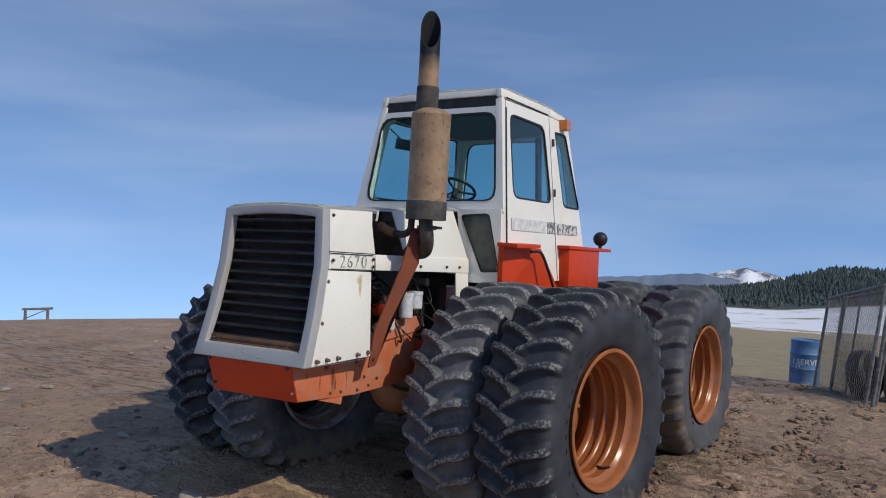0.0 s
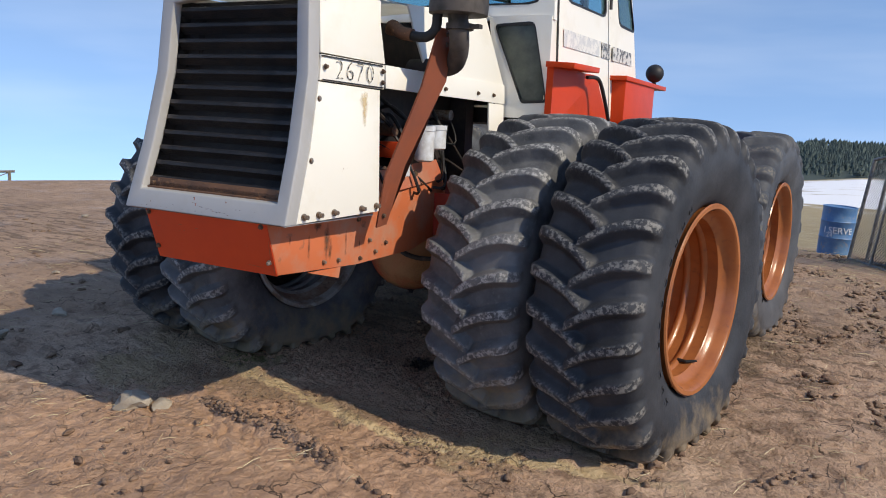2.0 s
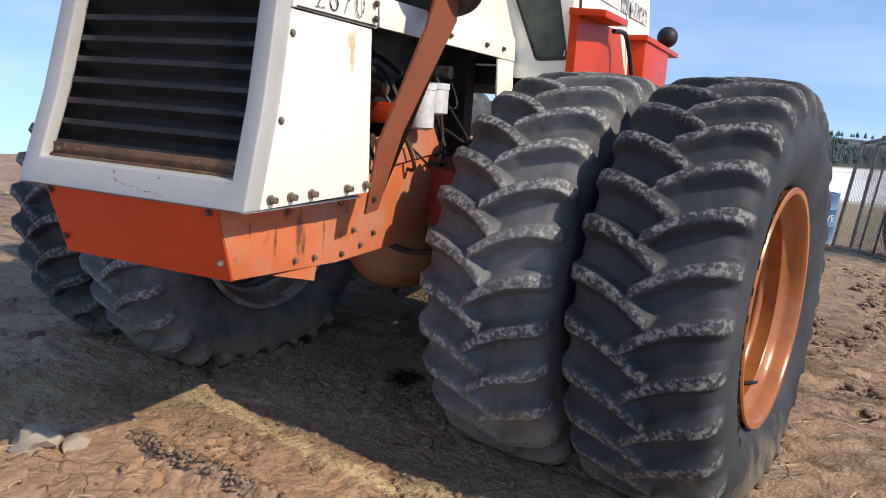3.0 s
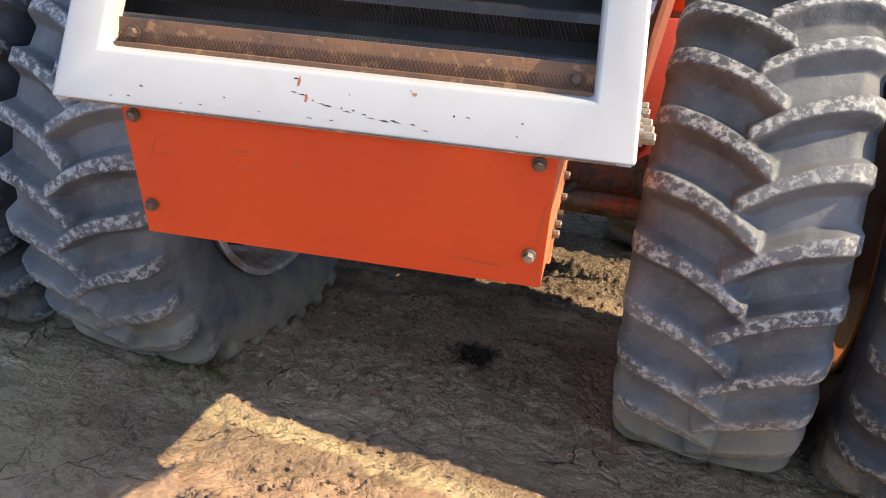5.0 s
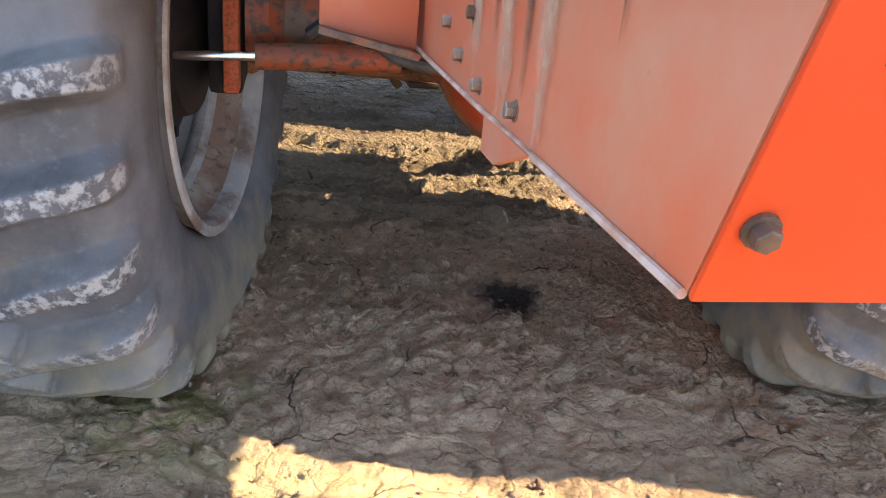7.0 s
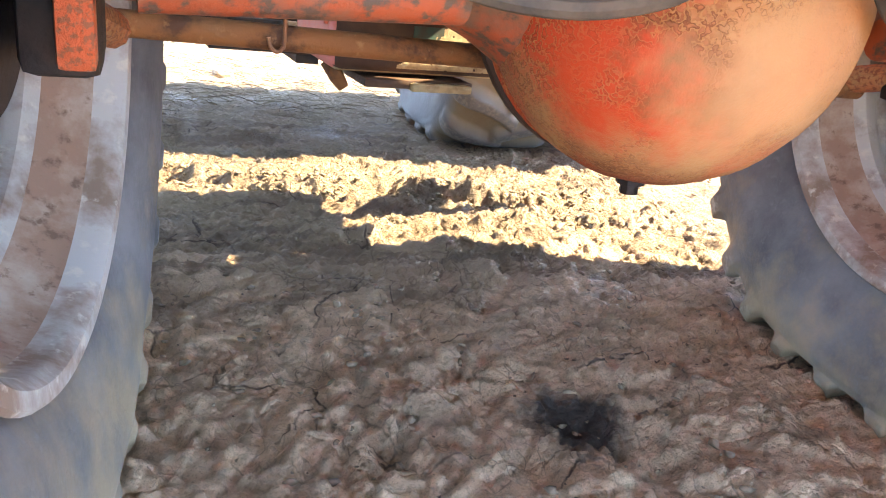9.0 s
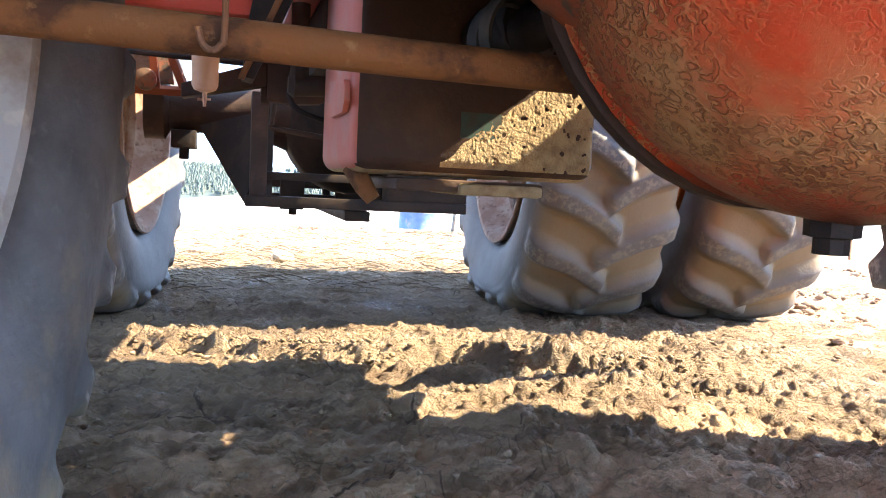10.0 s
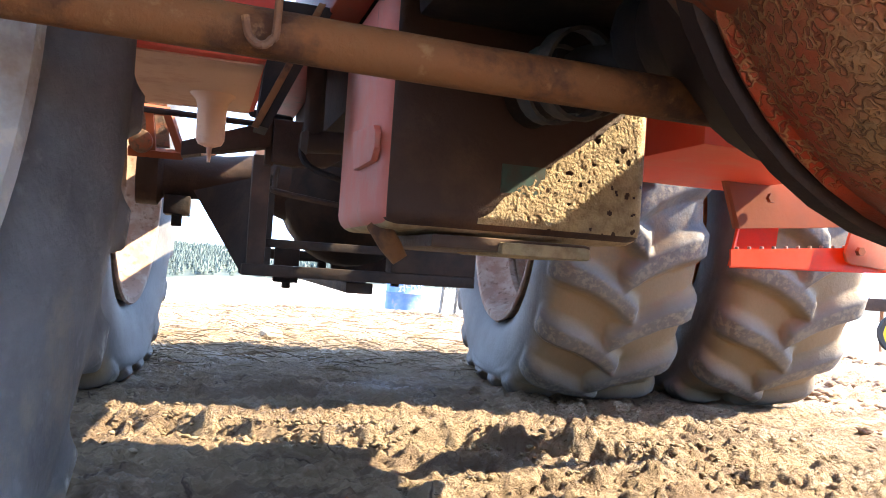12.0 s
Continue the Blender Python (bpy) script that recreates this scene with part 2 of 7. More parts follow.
CRUST = mat("dried_mud_crust", (0.46, 0.35, 0.20), 0.95, second=(0.30, 0.21, 0.12), scale=30.0, bump=0.003, bump_scale=220)
BLUE = mat("blue_barrel_paint", (0.06, 0.17, 0.36), 0.45, second=(0.11, 0.23, 0.40), scale=5.0, third=(0.26, 0.24, 0.22), third_scale=9.0, third_range=(0.58, 0.70), bump=0.001)
LETTER_WHITE = mat("white_lettering", (0.72, 0.74, 0.76), 0.5)
LETTER_BLACK = mat("worn_black_lettering", (0.02, 0.02, 0.02), 0.6, second=(0.66, 0.62, 0.53), scale=42.0, contrast=(0.50, 0.56))
GALV = mat("galvanised_steel", (0.24, 0.23, 0.22), 0.55, 0.5, second=(0.13, 0.11, 0.09), scale=12.0)
STONE = mat("pale_field_stone", (0.36, 0.31, 0.24), 0.9, second=(0.24, 0.19, 0.14), scale=9.0, bump=0.004, bump_scale=40)
STRAW = mat("dry_straw", (0.62, 0.52, 0.33), 0.9, second=(0.42, 0.32, 0.18), scale=20.0)
RIDGE_CLOD = mat("tan_ridge_clod", (0.185, 0.136, 0.080), 0.95, second=(0.12, 0.086, 0.052), scale=14.0, bump=0.006, bump_scale=70)
STUBBLE = mat("brown_straw_stubble", (0.24, 0.170, 0.100), 0.9, second=(0.11, 0.075, 0.048), scale=9.0)
CLOD = mat("dark_mud_clod", (0.17, 0.107, 0.072), 0.95, second=(0.30, 0.20, 0.135), scale=8.0, bump=0.01, bump_scale=40)
WOOD = mat("grey_weathered_wood", (0.22, 0.19, 0.16), 0.9, second=(0.13, 0.11, 0.09), scale=10.0)
YELLOW = mat("yellow_wheel_paint", (0.75, 0.52, 0.03), 0.45, second=(0.6, 0.4, 0.04), scale=10.0)
# the far tones below have the haze of distance mixed into their colours
FOREST = mat("hazed_conifer_needles", (0.062, 0.090, 0.082), 0.9, second=(0.105, 0.135, 0.115), scale=0.014, contrast=(0.40, 0.62), third=(0.050, 0.068, 0.064), third_scale=0.12, third_range=(0.48, 0.60))
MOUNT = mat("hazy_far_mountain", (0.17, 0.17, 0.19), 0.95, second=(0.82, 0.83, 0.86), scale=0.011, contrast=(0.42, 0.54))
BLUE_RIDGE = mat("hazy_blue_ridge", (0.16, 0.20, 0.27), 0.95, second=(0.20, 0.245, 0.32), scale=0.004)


def film_mat(name, under, over, rough=0.5, scale=24.0):
    """A stain that fades out towards the rim of its patch."""
    m = bpy.data.materials.new(name)
    m.use_nodes = True
    t = m.node_tree
    b = t.nodes["Principled BSDF"]
    b.inputs["Roughness"].default_value = rough
    at = t.nodes.new("ShaderNodeAttribute")
    at.attribute_name = "strength"
    co = t.nodes.new("ShaderNodeTexCoord")
    n = nd(t, "ShaderNodeTexNoise", Scale=scale, Detail=8.0, Roughness=0.65)
    t.links.new(co.outputs["Object"], n.inputs["Vector"])
    a = t.nodes.new("ShaderNodeMath")
    a.operation = "MULTIPLY_ADD"
    a.inputs[1].default_value, a.inputs[2].default_value = 1.1, -0.55
    t.links.new(n.outputs["Fac"], a.inputs[0])
    s_ = t.nodes.new("ShaderNodeMath")
    s_.operation = "ADD"
    t.links.new(at.outputs["Fac"], s_.inputs[0])
    t.links.new(a.outputs[0], s_.inputs[1])
    r = t.nodes.new("ShaderNodeMapRange")
    r.inputs["From Min"].default_value, r.inputs["From Max"].default_value = 0.30, 1.35
    t.links.new(s_.outputs[0], r.inputs["Value"])
    clear = t.nodes.new("ShaderNodeBsdfTransparent")
    mixer = t.nodes.new("ShaderNodeMixShader")
    out = t.nodes["Material Output"]
    b.inputs["Base Color"].default_value = (*over, 1)
    t.links.new(r.outputs["Result"], mixer.inputs[0])
    t.links.new(clear.outputs[0], mixer.inputs[1])
    t.links.new(b.outputs[0], mixer.inputs[2])
    t.links.new(mixer.outputs[0], out.inputs["Surface"])
    return m


def glass_mat(name, tint, rough=0.03):
    m = bpy.data.materials.new(name)
    m.use_nodes = True
    b = m.node_tree.nodes["Principled BSDF"]
    b.inputs["Base Color"].default_value = (*tint, 1)
    b.inputs["Transmission Weight"].default_value = 1.0
    b.inputs["Roughness"].default_value = rough
    b.inputs["IOR"].default_value = 1.25
    return m


GLASS = glass_mat("cab_glass", (0.50, 0.76, 0.78))
GLASS_DARK = mat("dirty_green_glass", (0.030, 0.045, 0.038), 0.25, second=(0.07, 0.085, 0.07), scale=5.0, spec=0.5)


def mud_material():
    m = bpy.data.materials.new("trodden_mud_ground")
    m.use_nodes = True
    t = m.node_tree
    b = t.nodes["Principled BSDF"]
    co = t.nodes.new("ShaderNodeTexCoord")
    P = co.outputs["Object"]

    def tex(sc, det=8.0, ro=0.6):
        n = nd(t, "ShaderNodeTexNoise", Scale=sc, Detail=det, Roughness=ro)
        t.links.new(P, n.inputs["Vector"])
        return n.outputs["Fac"]

    def ramp(v, lo, hi, a=0.0, z=1.0):
        r = t.nodes.new("ShaderNodeMapRange")
        for key, val in zip(("From Min", "From Max", "To Min", "To Max"), (lo, hi, a, z)):
            r.inputs[key].default_value = val
        t.links.new(v, r.inputs["Value"])
        return r.outputs["Result"]

    def mix(f, a, z):
        x = t.nodes.new("ShaderNodeMixRGB")
        t.links.new(f, x.inputs["Fac"])
        for key, val in (("Color1", a), ("Color2", z)):
            if isinstance(val, tuple):
                x.inputs[key].default_value = (*val, 1)
            else:
                t.links.new(val, x.inputs[key])
        return x.outputs["Color"]

    def mathn(op, a, z):
        n = t.nodes.new("ShaderNodeMath")
        n.operation = op
        for k, val in enumerate((a, z)):
            if isinstance(val, (int, float)):
                n.inputs[k].default_value = val
            else:
                t.links.new(val, n.inputs[k])
        return n.outputs[0]

    warp = nd(t, "ShaderNodeTexNoise", Scale=3.0, Detail=5.0)
    t.links.new(P, warp.inputs["Vector"])
    wp = t.nodes.new("ShaderNodeMixRGB")
    wp.blend_type = "ADD"
    wp.inputs["Fac"].default_value = 0.35
    t.links.new(P, wp.inputs["Color1"])
    t.links.new(warp.outputs["Color"], wp.inputs["Color2"])

    def cell(sc, feature):
        v = nd(t, "ShaderNodeTexVoronoi", Scale=sc)
        v.feature = feature
        t.links.new(wp.outputs["Color"], v.inputs["Vector"])
        return v.outputs["Distance"]

    sep = t.nodes.new("ShaderNodeSeparateXYZ")
    t.links.new(P, sep.inputs[0])
    wet_mud = mix(ramp(tex(0.55), 0.40, 0.64), (0.58, 0.380, 0.258), (0.70, 0.485, 0.338))
    wet_mud = mix(ramp(tex(3.0), 0.50, 0.66), wet_mud, (0.270, 0.168, 0.115))
    # the open field and the yard behind lie darker than the smeared mud in front
    away = mathn("MAXIMUM", ramp(sep.outputs["Y"], 1.5, 4.5), ramp(sep.outputs["X"], -1.6, -3.2))
    wet_mud = mix(mathn("MULTIPLY", away, 0.85), wet_mud, mix(ramp(tex(1.3), 0.40, 0.62), (0.350, 0.230, 0.157), (0.465, 0.315, 0.216)))
    # churned, damper streaks
    wet_mud = mix(ramp(tex(7.5, 9.0, 0.68), 0.535, 0.60, 0.0, 0.70), wet_mud, (0.200, 0.125, 0.085))
    # dry trodden dirt, dusty tan, in a broad ragged patch round the parked machine
    # its tan is raised to brighten the shaded ground under the tractor
    dry = mix(ramp(tex(1.1), 0.38, 0.62), (0.68, 0.455, 0.295), (0.76, 0.525, 0.345))
    # darker towards the front, to hold down the patch in full sun
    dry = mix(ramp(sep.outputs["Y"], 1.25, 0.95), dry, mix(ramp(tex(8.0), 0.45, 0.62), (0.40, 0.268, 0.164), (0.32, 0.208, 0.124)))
    dry = mix(ramp(tex(6.0), 0.52, 0.68), dry, (0.54, 0.372, 0.245))
    # darker dirt behind, toned to dim the sun bands between the axles
    dimmed_dirt = mix(ramp(tex(2.2), 0.38, 0.62), (0.230, 0.166, 0.106), (0.315, 0.232, 0.146))
    dry = mix(ramp(mathn("ADD", sep.outputs["Y"], ramp(tex(2.5), 0.3, 0.7, -0.25, 0.25)), 2.50, 2.95), dry, dimmed_dirt)
    dx = mathn("DIVIDE", mathn("SUBTRACT", sep.outputs["X"], -0.15), 2.30)
    dy = mathn("DIVIDE", mathn("SUBTRACT", sep.outputs["Y"], 3.60), 3.55)
    r2 = mathn("ADD", mathn("MULTIPLY", dx, dx), mathn("MULTIPLY", dy, dy))
    r2 = mathn("ADD", r2, ramp(tex(1.6, 6.0), 0.25, 0.75, -0.30, 0.30))
    c = mix(ramp(r2, 0.80, 1.10), dry, wet_mud)
    # a pale rim along the shade edge, its brightness put into the dirt colour
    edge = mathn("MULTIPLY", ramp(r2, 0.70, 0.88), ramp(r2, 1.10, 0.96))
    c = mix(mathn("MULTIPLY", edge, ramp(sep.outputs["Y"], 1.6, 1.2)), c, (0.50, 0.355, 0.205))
    # a pale dried strip fitted to the shadow edge, its sunlit tone painted in
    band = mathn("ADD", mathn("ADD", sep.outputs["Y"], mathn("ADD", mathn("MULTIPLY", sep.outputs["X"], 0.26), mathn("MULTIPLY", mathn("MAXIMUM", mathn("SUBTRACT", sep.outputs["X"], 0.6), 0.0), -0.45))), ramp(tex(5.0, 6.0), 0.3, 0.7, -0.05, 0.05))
    lit_rim = mathn("MULTIPLY", ramp(band, 0.83, 0.86), ramp(band, 0.98, 0.93))
    lit_rim = mathn("MULTIPLY", lit_rim, mathn("MULTIPLY", ramp(sep.outputs["X"], -1.1, -0.7), ramp(sep.outputs["X"], 2.2, 1.6)))
    c = mix(ramp(tex(24.0), 0.53, 0.64, 0.0, 0.60), c, (0.44, 0.315, 0.210))
    c = mix(ramp(tex(62.0, 8.0, 0.7), 0.54, 0.63, 0.0, 0.50), c, (0.330, 0.218, 0.150))
    c = mix(ramp(tex(190.0, 6.0, 0.7), 0.53, 0.62, 0.0, 0.42), c, (0.28, 0.185, 0.127))
    c = mix(ramp(tex(13.0, 6.0), 0.57, 0.70, 0.0, 0.6), c, (0.42, 0.285, 0.195))
    # damp orange-brown mud before the front panel, toned and shaped to the sunlit patch
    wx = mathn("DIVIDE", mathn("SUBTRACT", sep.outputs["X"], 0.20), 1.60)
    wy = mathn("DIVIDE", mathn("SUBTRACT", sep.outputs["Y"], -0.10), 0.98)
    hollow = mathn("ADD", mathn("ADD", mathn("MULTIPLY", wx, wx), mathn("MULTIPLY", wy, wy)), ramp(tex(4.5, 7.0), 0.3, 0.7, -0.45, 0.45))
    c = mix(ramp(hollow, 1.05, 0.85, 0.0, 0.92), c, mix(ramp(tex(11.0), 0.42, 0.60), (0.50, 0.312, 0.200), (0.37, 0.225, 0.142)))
    c = mix(lit_rim, c, (0.64, 0.480, 0.280))
    # damp lumpy streaks across the yard between the axles
    lay = t.nodes.new("ShaderNodeMapping")
    lay.inputs["Scale"].default_value = (1.1, 4.2, 1.0)
    t.links.new(P, lay.inputs["Vector"])
    streak = nd(t, "ShaderNodeTexNoise", Scale=1.7, Detail=9.0, Roughness=0.66)
    t.links.new(lay.outputs["Vector"], streak.inputs["Vector"])
    damp = ramp(streak.outputs["Fac"], 0.50, 0.57, 0.0, 0.80)
    damp = mathn("MULTIPLY", damp, mathn("MULTIPLY", ramp(sep.outputs["Y"], 2.2, 2.7), ramp(sep.outputs["Y"], 6.5, 5.0)))
    c = mix(damp, c, (0.175, 0.118, 0.078))
    # cracks in the drying crust
    crack = ramp(cell(4.0, "DISTANCE_TO_EDGE"), 0.022, 0.006)
    crack = mathn("MULTIPLY", crack, ramp(tex(2.6), 0.47, 0.60))
    c = mix(mathn("MULTIPLY", crack, ramp(sep.outputs["Y"], 6.0, 4.5)), c, (0.085, 0.055, 0.038))
    # fine broken cracks between crumbs
    fine = ramp(cell(17.0, "DISTANCE_TO_EDGE"), 0.055, 0.012)
    fine = mathn("MULTIPLY", mathn("MULTIPLY", fine, ramp(tex(5.0), 0.46, 0.60, 0.0, 0.55)), ramp(sep.outputs["Y"], 5.0, 4.0))
    c = mix(mathn("MULTIPLY", fine, mathn("SUBTRACT", 1.0, ramp(r2, 0.80, 1.10))), c, (0.11, 0.072, 0.048))
    # a little moss by the wheel
    mx = mathn("SUBTRACT", sep.outputs["X"], -0.93)
    my = mathn("SUBTRACT", sep.outputs["Y"], 1.35)
    moss = ramp(mathn("ADD", mathn("MULTIPLY", mx, mx), mathn("MULTIPLY", my, my)), 0.09, 0.0)
    c = mix(mathn("MULTIPLY", moss, ramp(tex(14.0), 0.42, 0.6)), c, (0.23, 0.22, 0.07))
    # dark oil spot
    ox = mathn("SUBTRACT", sep.outputs["X"], 0.10)
    oy = mathn("SUBTRACT", sep.outputs["Y"], 1.96)
    oil = ramp(mathn("ADD", mathn("ADD", mathn("MULTIPLY", ox, ox), mathn("MULTIPLY", oy, oy)), ramp(tex(9.0), 0.3, 0.7, -0.008, 0.008)), 0.018, 0.006)
    c = mix(oil, c, (0.055, 0.040, 0.032))
    # dry stubble beyond the yard, then old snow in the valley
    yy = mathn("ADD", sep.outputs["Y"], mathn("MULTIPLY", ramp(tex(0.22, 3.0), 0.3, 0.7, -1.0, 1.0), 1.3))
    far = ramp(yy, 12.6, 15.0)
    c = mix(far, c, mix(ramp(tex(0.9), 0.4, 0.65), (0.35, 0.275, 0.160), (0.44, 0.352, 0.205)))
    yw = mathn("ADD", sep.outputs["Y"], mathn("MULTIPLY", ramp(tex(0.03, 4.0), 0.3, 0.7, -1.0, 1.0), 22.0))
    snow = mathn("MULTIPLY", ramp(yw, 98.0, 112.0), ramp(yw, 560.0, 470.0))
    snow = mathn("MULTIPLY", snow, ramp(tex(0.05, 6.0), 0.36, 0.42))
    c = mix(snow, c, (0.90, 0.90, 0.91))
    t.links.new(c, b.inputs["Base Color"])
    wet = ramp(tex(1.7), 0.50, 0.66, 0.92, 0.48)
    b.inputs["Specular IOR Level"].default_value = 0.3
    crumbs = nd(t, "ShaderNodeTexVoronoi", Scale=42.0)
    t.links.new(P, crumbs.inputs["Vector"])
    h = mathn("ADD", tex(9.0, 12.0, 0.74), mathn("MULTIPLY", tex(70.0, 6.0, 0.7), 0.35))
    h = mathn("ADD", h, mathn("MULTIPLY", ramp(cell(5.0, "DISTANCE_TO_EDGE"), 0.0, 0.03), 0.14))
    h = mathn("ADD", h, mathn("MULTIPLY", tex(210.0, 6.0, 0.75), 0.16))
    h = mathn("SUBTRACT", h, mathn("MULTIPLY", crumbs.outputs["Distance"], 0.30))
    # smeared mud is smoother than the crumbled dry earth
    inner = ramp(sep.outputs["Y"], 0.6, 2.0, 0.75, 1.90)
    outer = ramp(r2, 0.80, 1.10)
    inner = mathn("ADD", mathn("MULTIPLY", inner, mathn("SUBTRACT", 1.0, outer)), mathn("MULTIPLY", outer, 0.85))
    calm = mathn("MULTIPLY", inner, ramp(tex(0.9), 0.42, 0.60, 0.6, 1.0))
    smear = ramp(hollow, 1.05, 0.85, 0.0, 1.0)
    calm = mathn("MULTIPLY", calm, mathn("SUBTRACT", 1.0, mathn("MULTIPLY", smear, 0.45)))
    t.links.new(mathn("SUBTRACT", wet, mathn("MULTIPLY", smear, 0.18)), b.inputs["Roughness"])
    bp = nd(t, "ShaderNodeBump", Strength=1.0, Distance=0.062)
    t.links.new(mathn("MULTIPLY", h, calm), bp.inputs["Height"])
    t.links.new(bp.outputs["Normal"], b.inputs["Normal"])
    return m


MUD = mud_material()

# ---- mesh tools ----


def mesh_of(name, bm, material=None):
    me = bpy.data.meshes.new(name)
    bm.normal_update()
    bm.to_mesh(me)
    bm.free()
    for m in (material if isinstance(material, (list, tuple)) else [material]):
        if m:
            me.materials.append(m)
    return me


def smooth(me, angle=35):
    me.polygons.foreach_set("use_smooth", [True] * len(me.polygons))
    me.set_sharp_from_angle(angle=radians(angle))
    return me


def part(name, bm, material, parent=None, label="", soft=True, bevel=0.0):
    if bevel:
        bmesh.ops.bevel(bm, geom=list(bm.edges), offset=bevel, segments=2, affect="EDGES", clamp_overlap=True, profile=0.6)
    bmesh.ops.recalc_face_normals(bm, faces=bm.faces)
    me = mesh_of(name, bm, material)
    if soft:
        smooth(me)
    ob = new(name, me)
    if parent:
        ob.parent = parent
    if label:
        ob["label"] = label
    return ob


def box(bm, x0, x1, y0, y1, z0, z1, m=None):
    vs = [bm.verts.new((x, y, z)) for z in (z0, z1) for x, y in ((x0, y0), (x1, y0), (x1, y1), (x0, y1))]
    if m is not None:
        for v in vs:
            v.co = m @ v.co
    for f in ((0, 3, 2, 1), (4, 5, 6, 7), (0, 1, 5, 4), (1, 2, 6, 5), (2, 3, 7, 6), (3, 0, 4, 7)):
        bm.faces.new([vs[k] for k in f])
    return vs


def slab(bm, pts, thick):
    """A plate from a flat outline of 3D points, given thickness against its normal."""
    P = [Vector(p) for p in pts]
    n = Vector((0, 0, 0))
    for a, b in zip(P, P[1:] + P[:1]):
        n += a.cross(b)
    n.normalize()
    top = [bm.verts.new(p) for p in P]
    low = [bm.verts.new(p - n * thick) for p in P]
    bm.faces.new(top)
    bm.faces.new(low[::-1])
    k = len(P)
    for i in range(k):
        j = (i + 1) % k
        bm.faces.new((top[j], top[i], low[i], low[j]))


def ring_slab(bm, outer, inner, thick):
    """A frame between two outlines of equal count, with thickness."""
    O, I = [Vector(p) for p in outer], [Vector(p) for p in inner]
    n = Vector((0, 0, 0))
    for a, b in zip(O, O[1:] + O[:1]):
        n += a.cross(b)
    n.normalize()
    a, b = [bm.verts.new(p) for p in O], [bm.verts.new(p) for p in I]
    c, d = [bm.verts.new(p - n * thick) for p in O], [bm.verts.new(p - n * thick) for p in I]
    k = len(O)
    for i in range(k):
        j = (i + 1) % k
        bm.faces.new((a[i], a[j], b[j], b[i]))
        bm.faces.new((c[j], c[i], d[i], d[j]))
        bm.faces.new((a[j], a[i], c[i], c[j]))
        bm.faces.new((b[i], b[j], d[j], d[i]))


def tube(bm, path, r, n=12, cap=True):
    """A round tube along points; r one radius or one for each point."""
    P = [Vector(p) for p in path]
    rs = r if isinstance(r, (list, tuple)) else [r] * len(P)
    rings = []
    up = Vector((0.13, 0.21, 0.97))
    for i, p in enumerate(P):
        d = (P[min(i + 1, len(P) - 1)] - P[max(i - 1, 0)]).normalized()
        if abs(d.dot(up)) > 0.95:
            up = Vector((0.9, 0.3, 0.1))
        a = d.cross(up).normalized()
        b = d.cross(a).normalized()
        rings.append([bm.verts.new(p + (a * math.cos(2 * math.pi * k / n) + b * math.sin(2 * math.pi * k / n)) * rs[i]) for k in range(n)])
    for A, B in zip(rings, rings[1:]):
        for k in range(n):
            bm.faces.new((A[k], A[(k + 1) % n], B[(k + 1) % n], B[k]))
    if cap:
        bm.faces.new(rings[0][::-1])
        bm.faces.new(rings[-1])


def curve_pts(ctrl, n=6):
    """Catmull-Rom points through control points."""
    C = [Vector(c) for c in ctrl]
    C = [C[0] * 2 - C[1]] + C + [C[-1] * 2 - C[-2]]
    out = []
    for i in range(1, len(C) - 2):
        for k in range(n):
            s = k / n
            out.append(0.5 * ((2 * C[i]) + (C[i + 1] - C[i - 1]) * s + (2 * C[i - 1] - 5 * C[i] + 4 * C[i + 1] - C[i + 2]) * s * s + (3 * C[i] - C[i - 1] - 3 * C[i + 1] + C[i + 2]) * s ** 3))
    return out + [C[-2]]


def revolve(bm, prof, n=64, axis="x", closed=False, m=None):
    """Turns (along, radius) pairs about an axis through the origin."""
    rings = []
    for a, r in prof:
        ring = []
        for k in range(n):
            u, w = r * math.cos(2 * math.pi * k / n), r * math.sin(2 * math.pi * k / n)
            p = Vector((a, u, w)) if axis == "x" else (Vector((u, a, w)) if axis == "y" else Vector((u, w, a)))
            ring.append(bm.verts.new(m @ p if m is not None else p))
        rings.append(ring)
    pairs = list(zip(rings, rings[1:])) + ([(rings[-1], rings[0])] if closed else [])
    for A, B in pairs:
        for k in range(n):
            bm.faces.new((A[k], A[(k + 1) % n], B[(k + 1) % n], B[k]))
    if not closed:
        for ring, rev in ((rings[0], True), (rings[-1], False)):
            if (ring[0].co - ring[n // 2].co).length > 1e-4:
                bm.faces.new(ring[::-1] if rev else ring)
    return rings


def bolt_mesh(name, r, h, material):
    """A hexagon head on a washer, pointing along +x."""
    bm = bmesh.new()
    revolve(bm, [(0, r * 1.35), (h * 0.25, r * 1.35)], 14)
    revolve(bm, [(h * 0.25, r), (h * 0.9, r), (h, r * 0.85)], 6)
    bmesh.ops.recalc_face_normals(bm, faces=bm.faces)
    return mesh_of(name, bm, material)


BOLT_ME = bolt_mesh("bolt", 0.0095, 0.014, BOLT)
ZBOLT_ME = bolt_mesh("zinc_bolt", 0.0095, 0.016, ZINC)
KNOB_ME = bolt_mesh("long_bolt", 0.012, 0.028, ZINC)
FLAT_ME = bolt_mesh("flat_bolt", 0.0105, 0.008, ZINC)


def bolt(parent, at, normal, me=BOLT_ME, name="bolt"):
    ob = new(name, me)
    q = Vector((1, 0, 0)).rotation_difference(Vector(normal).normalized())
    ob.matrix_world = Matrix.LocRotScale(Vector(at), q, None)
    ob.parent = parent
    return ob


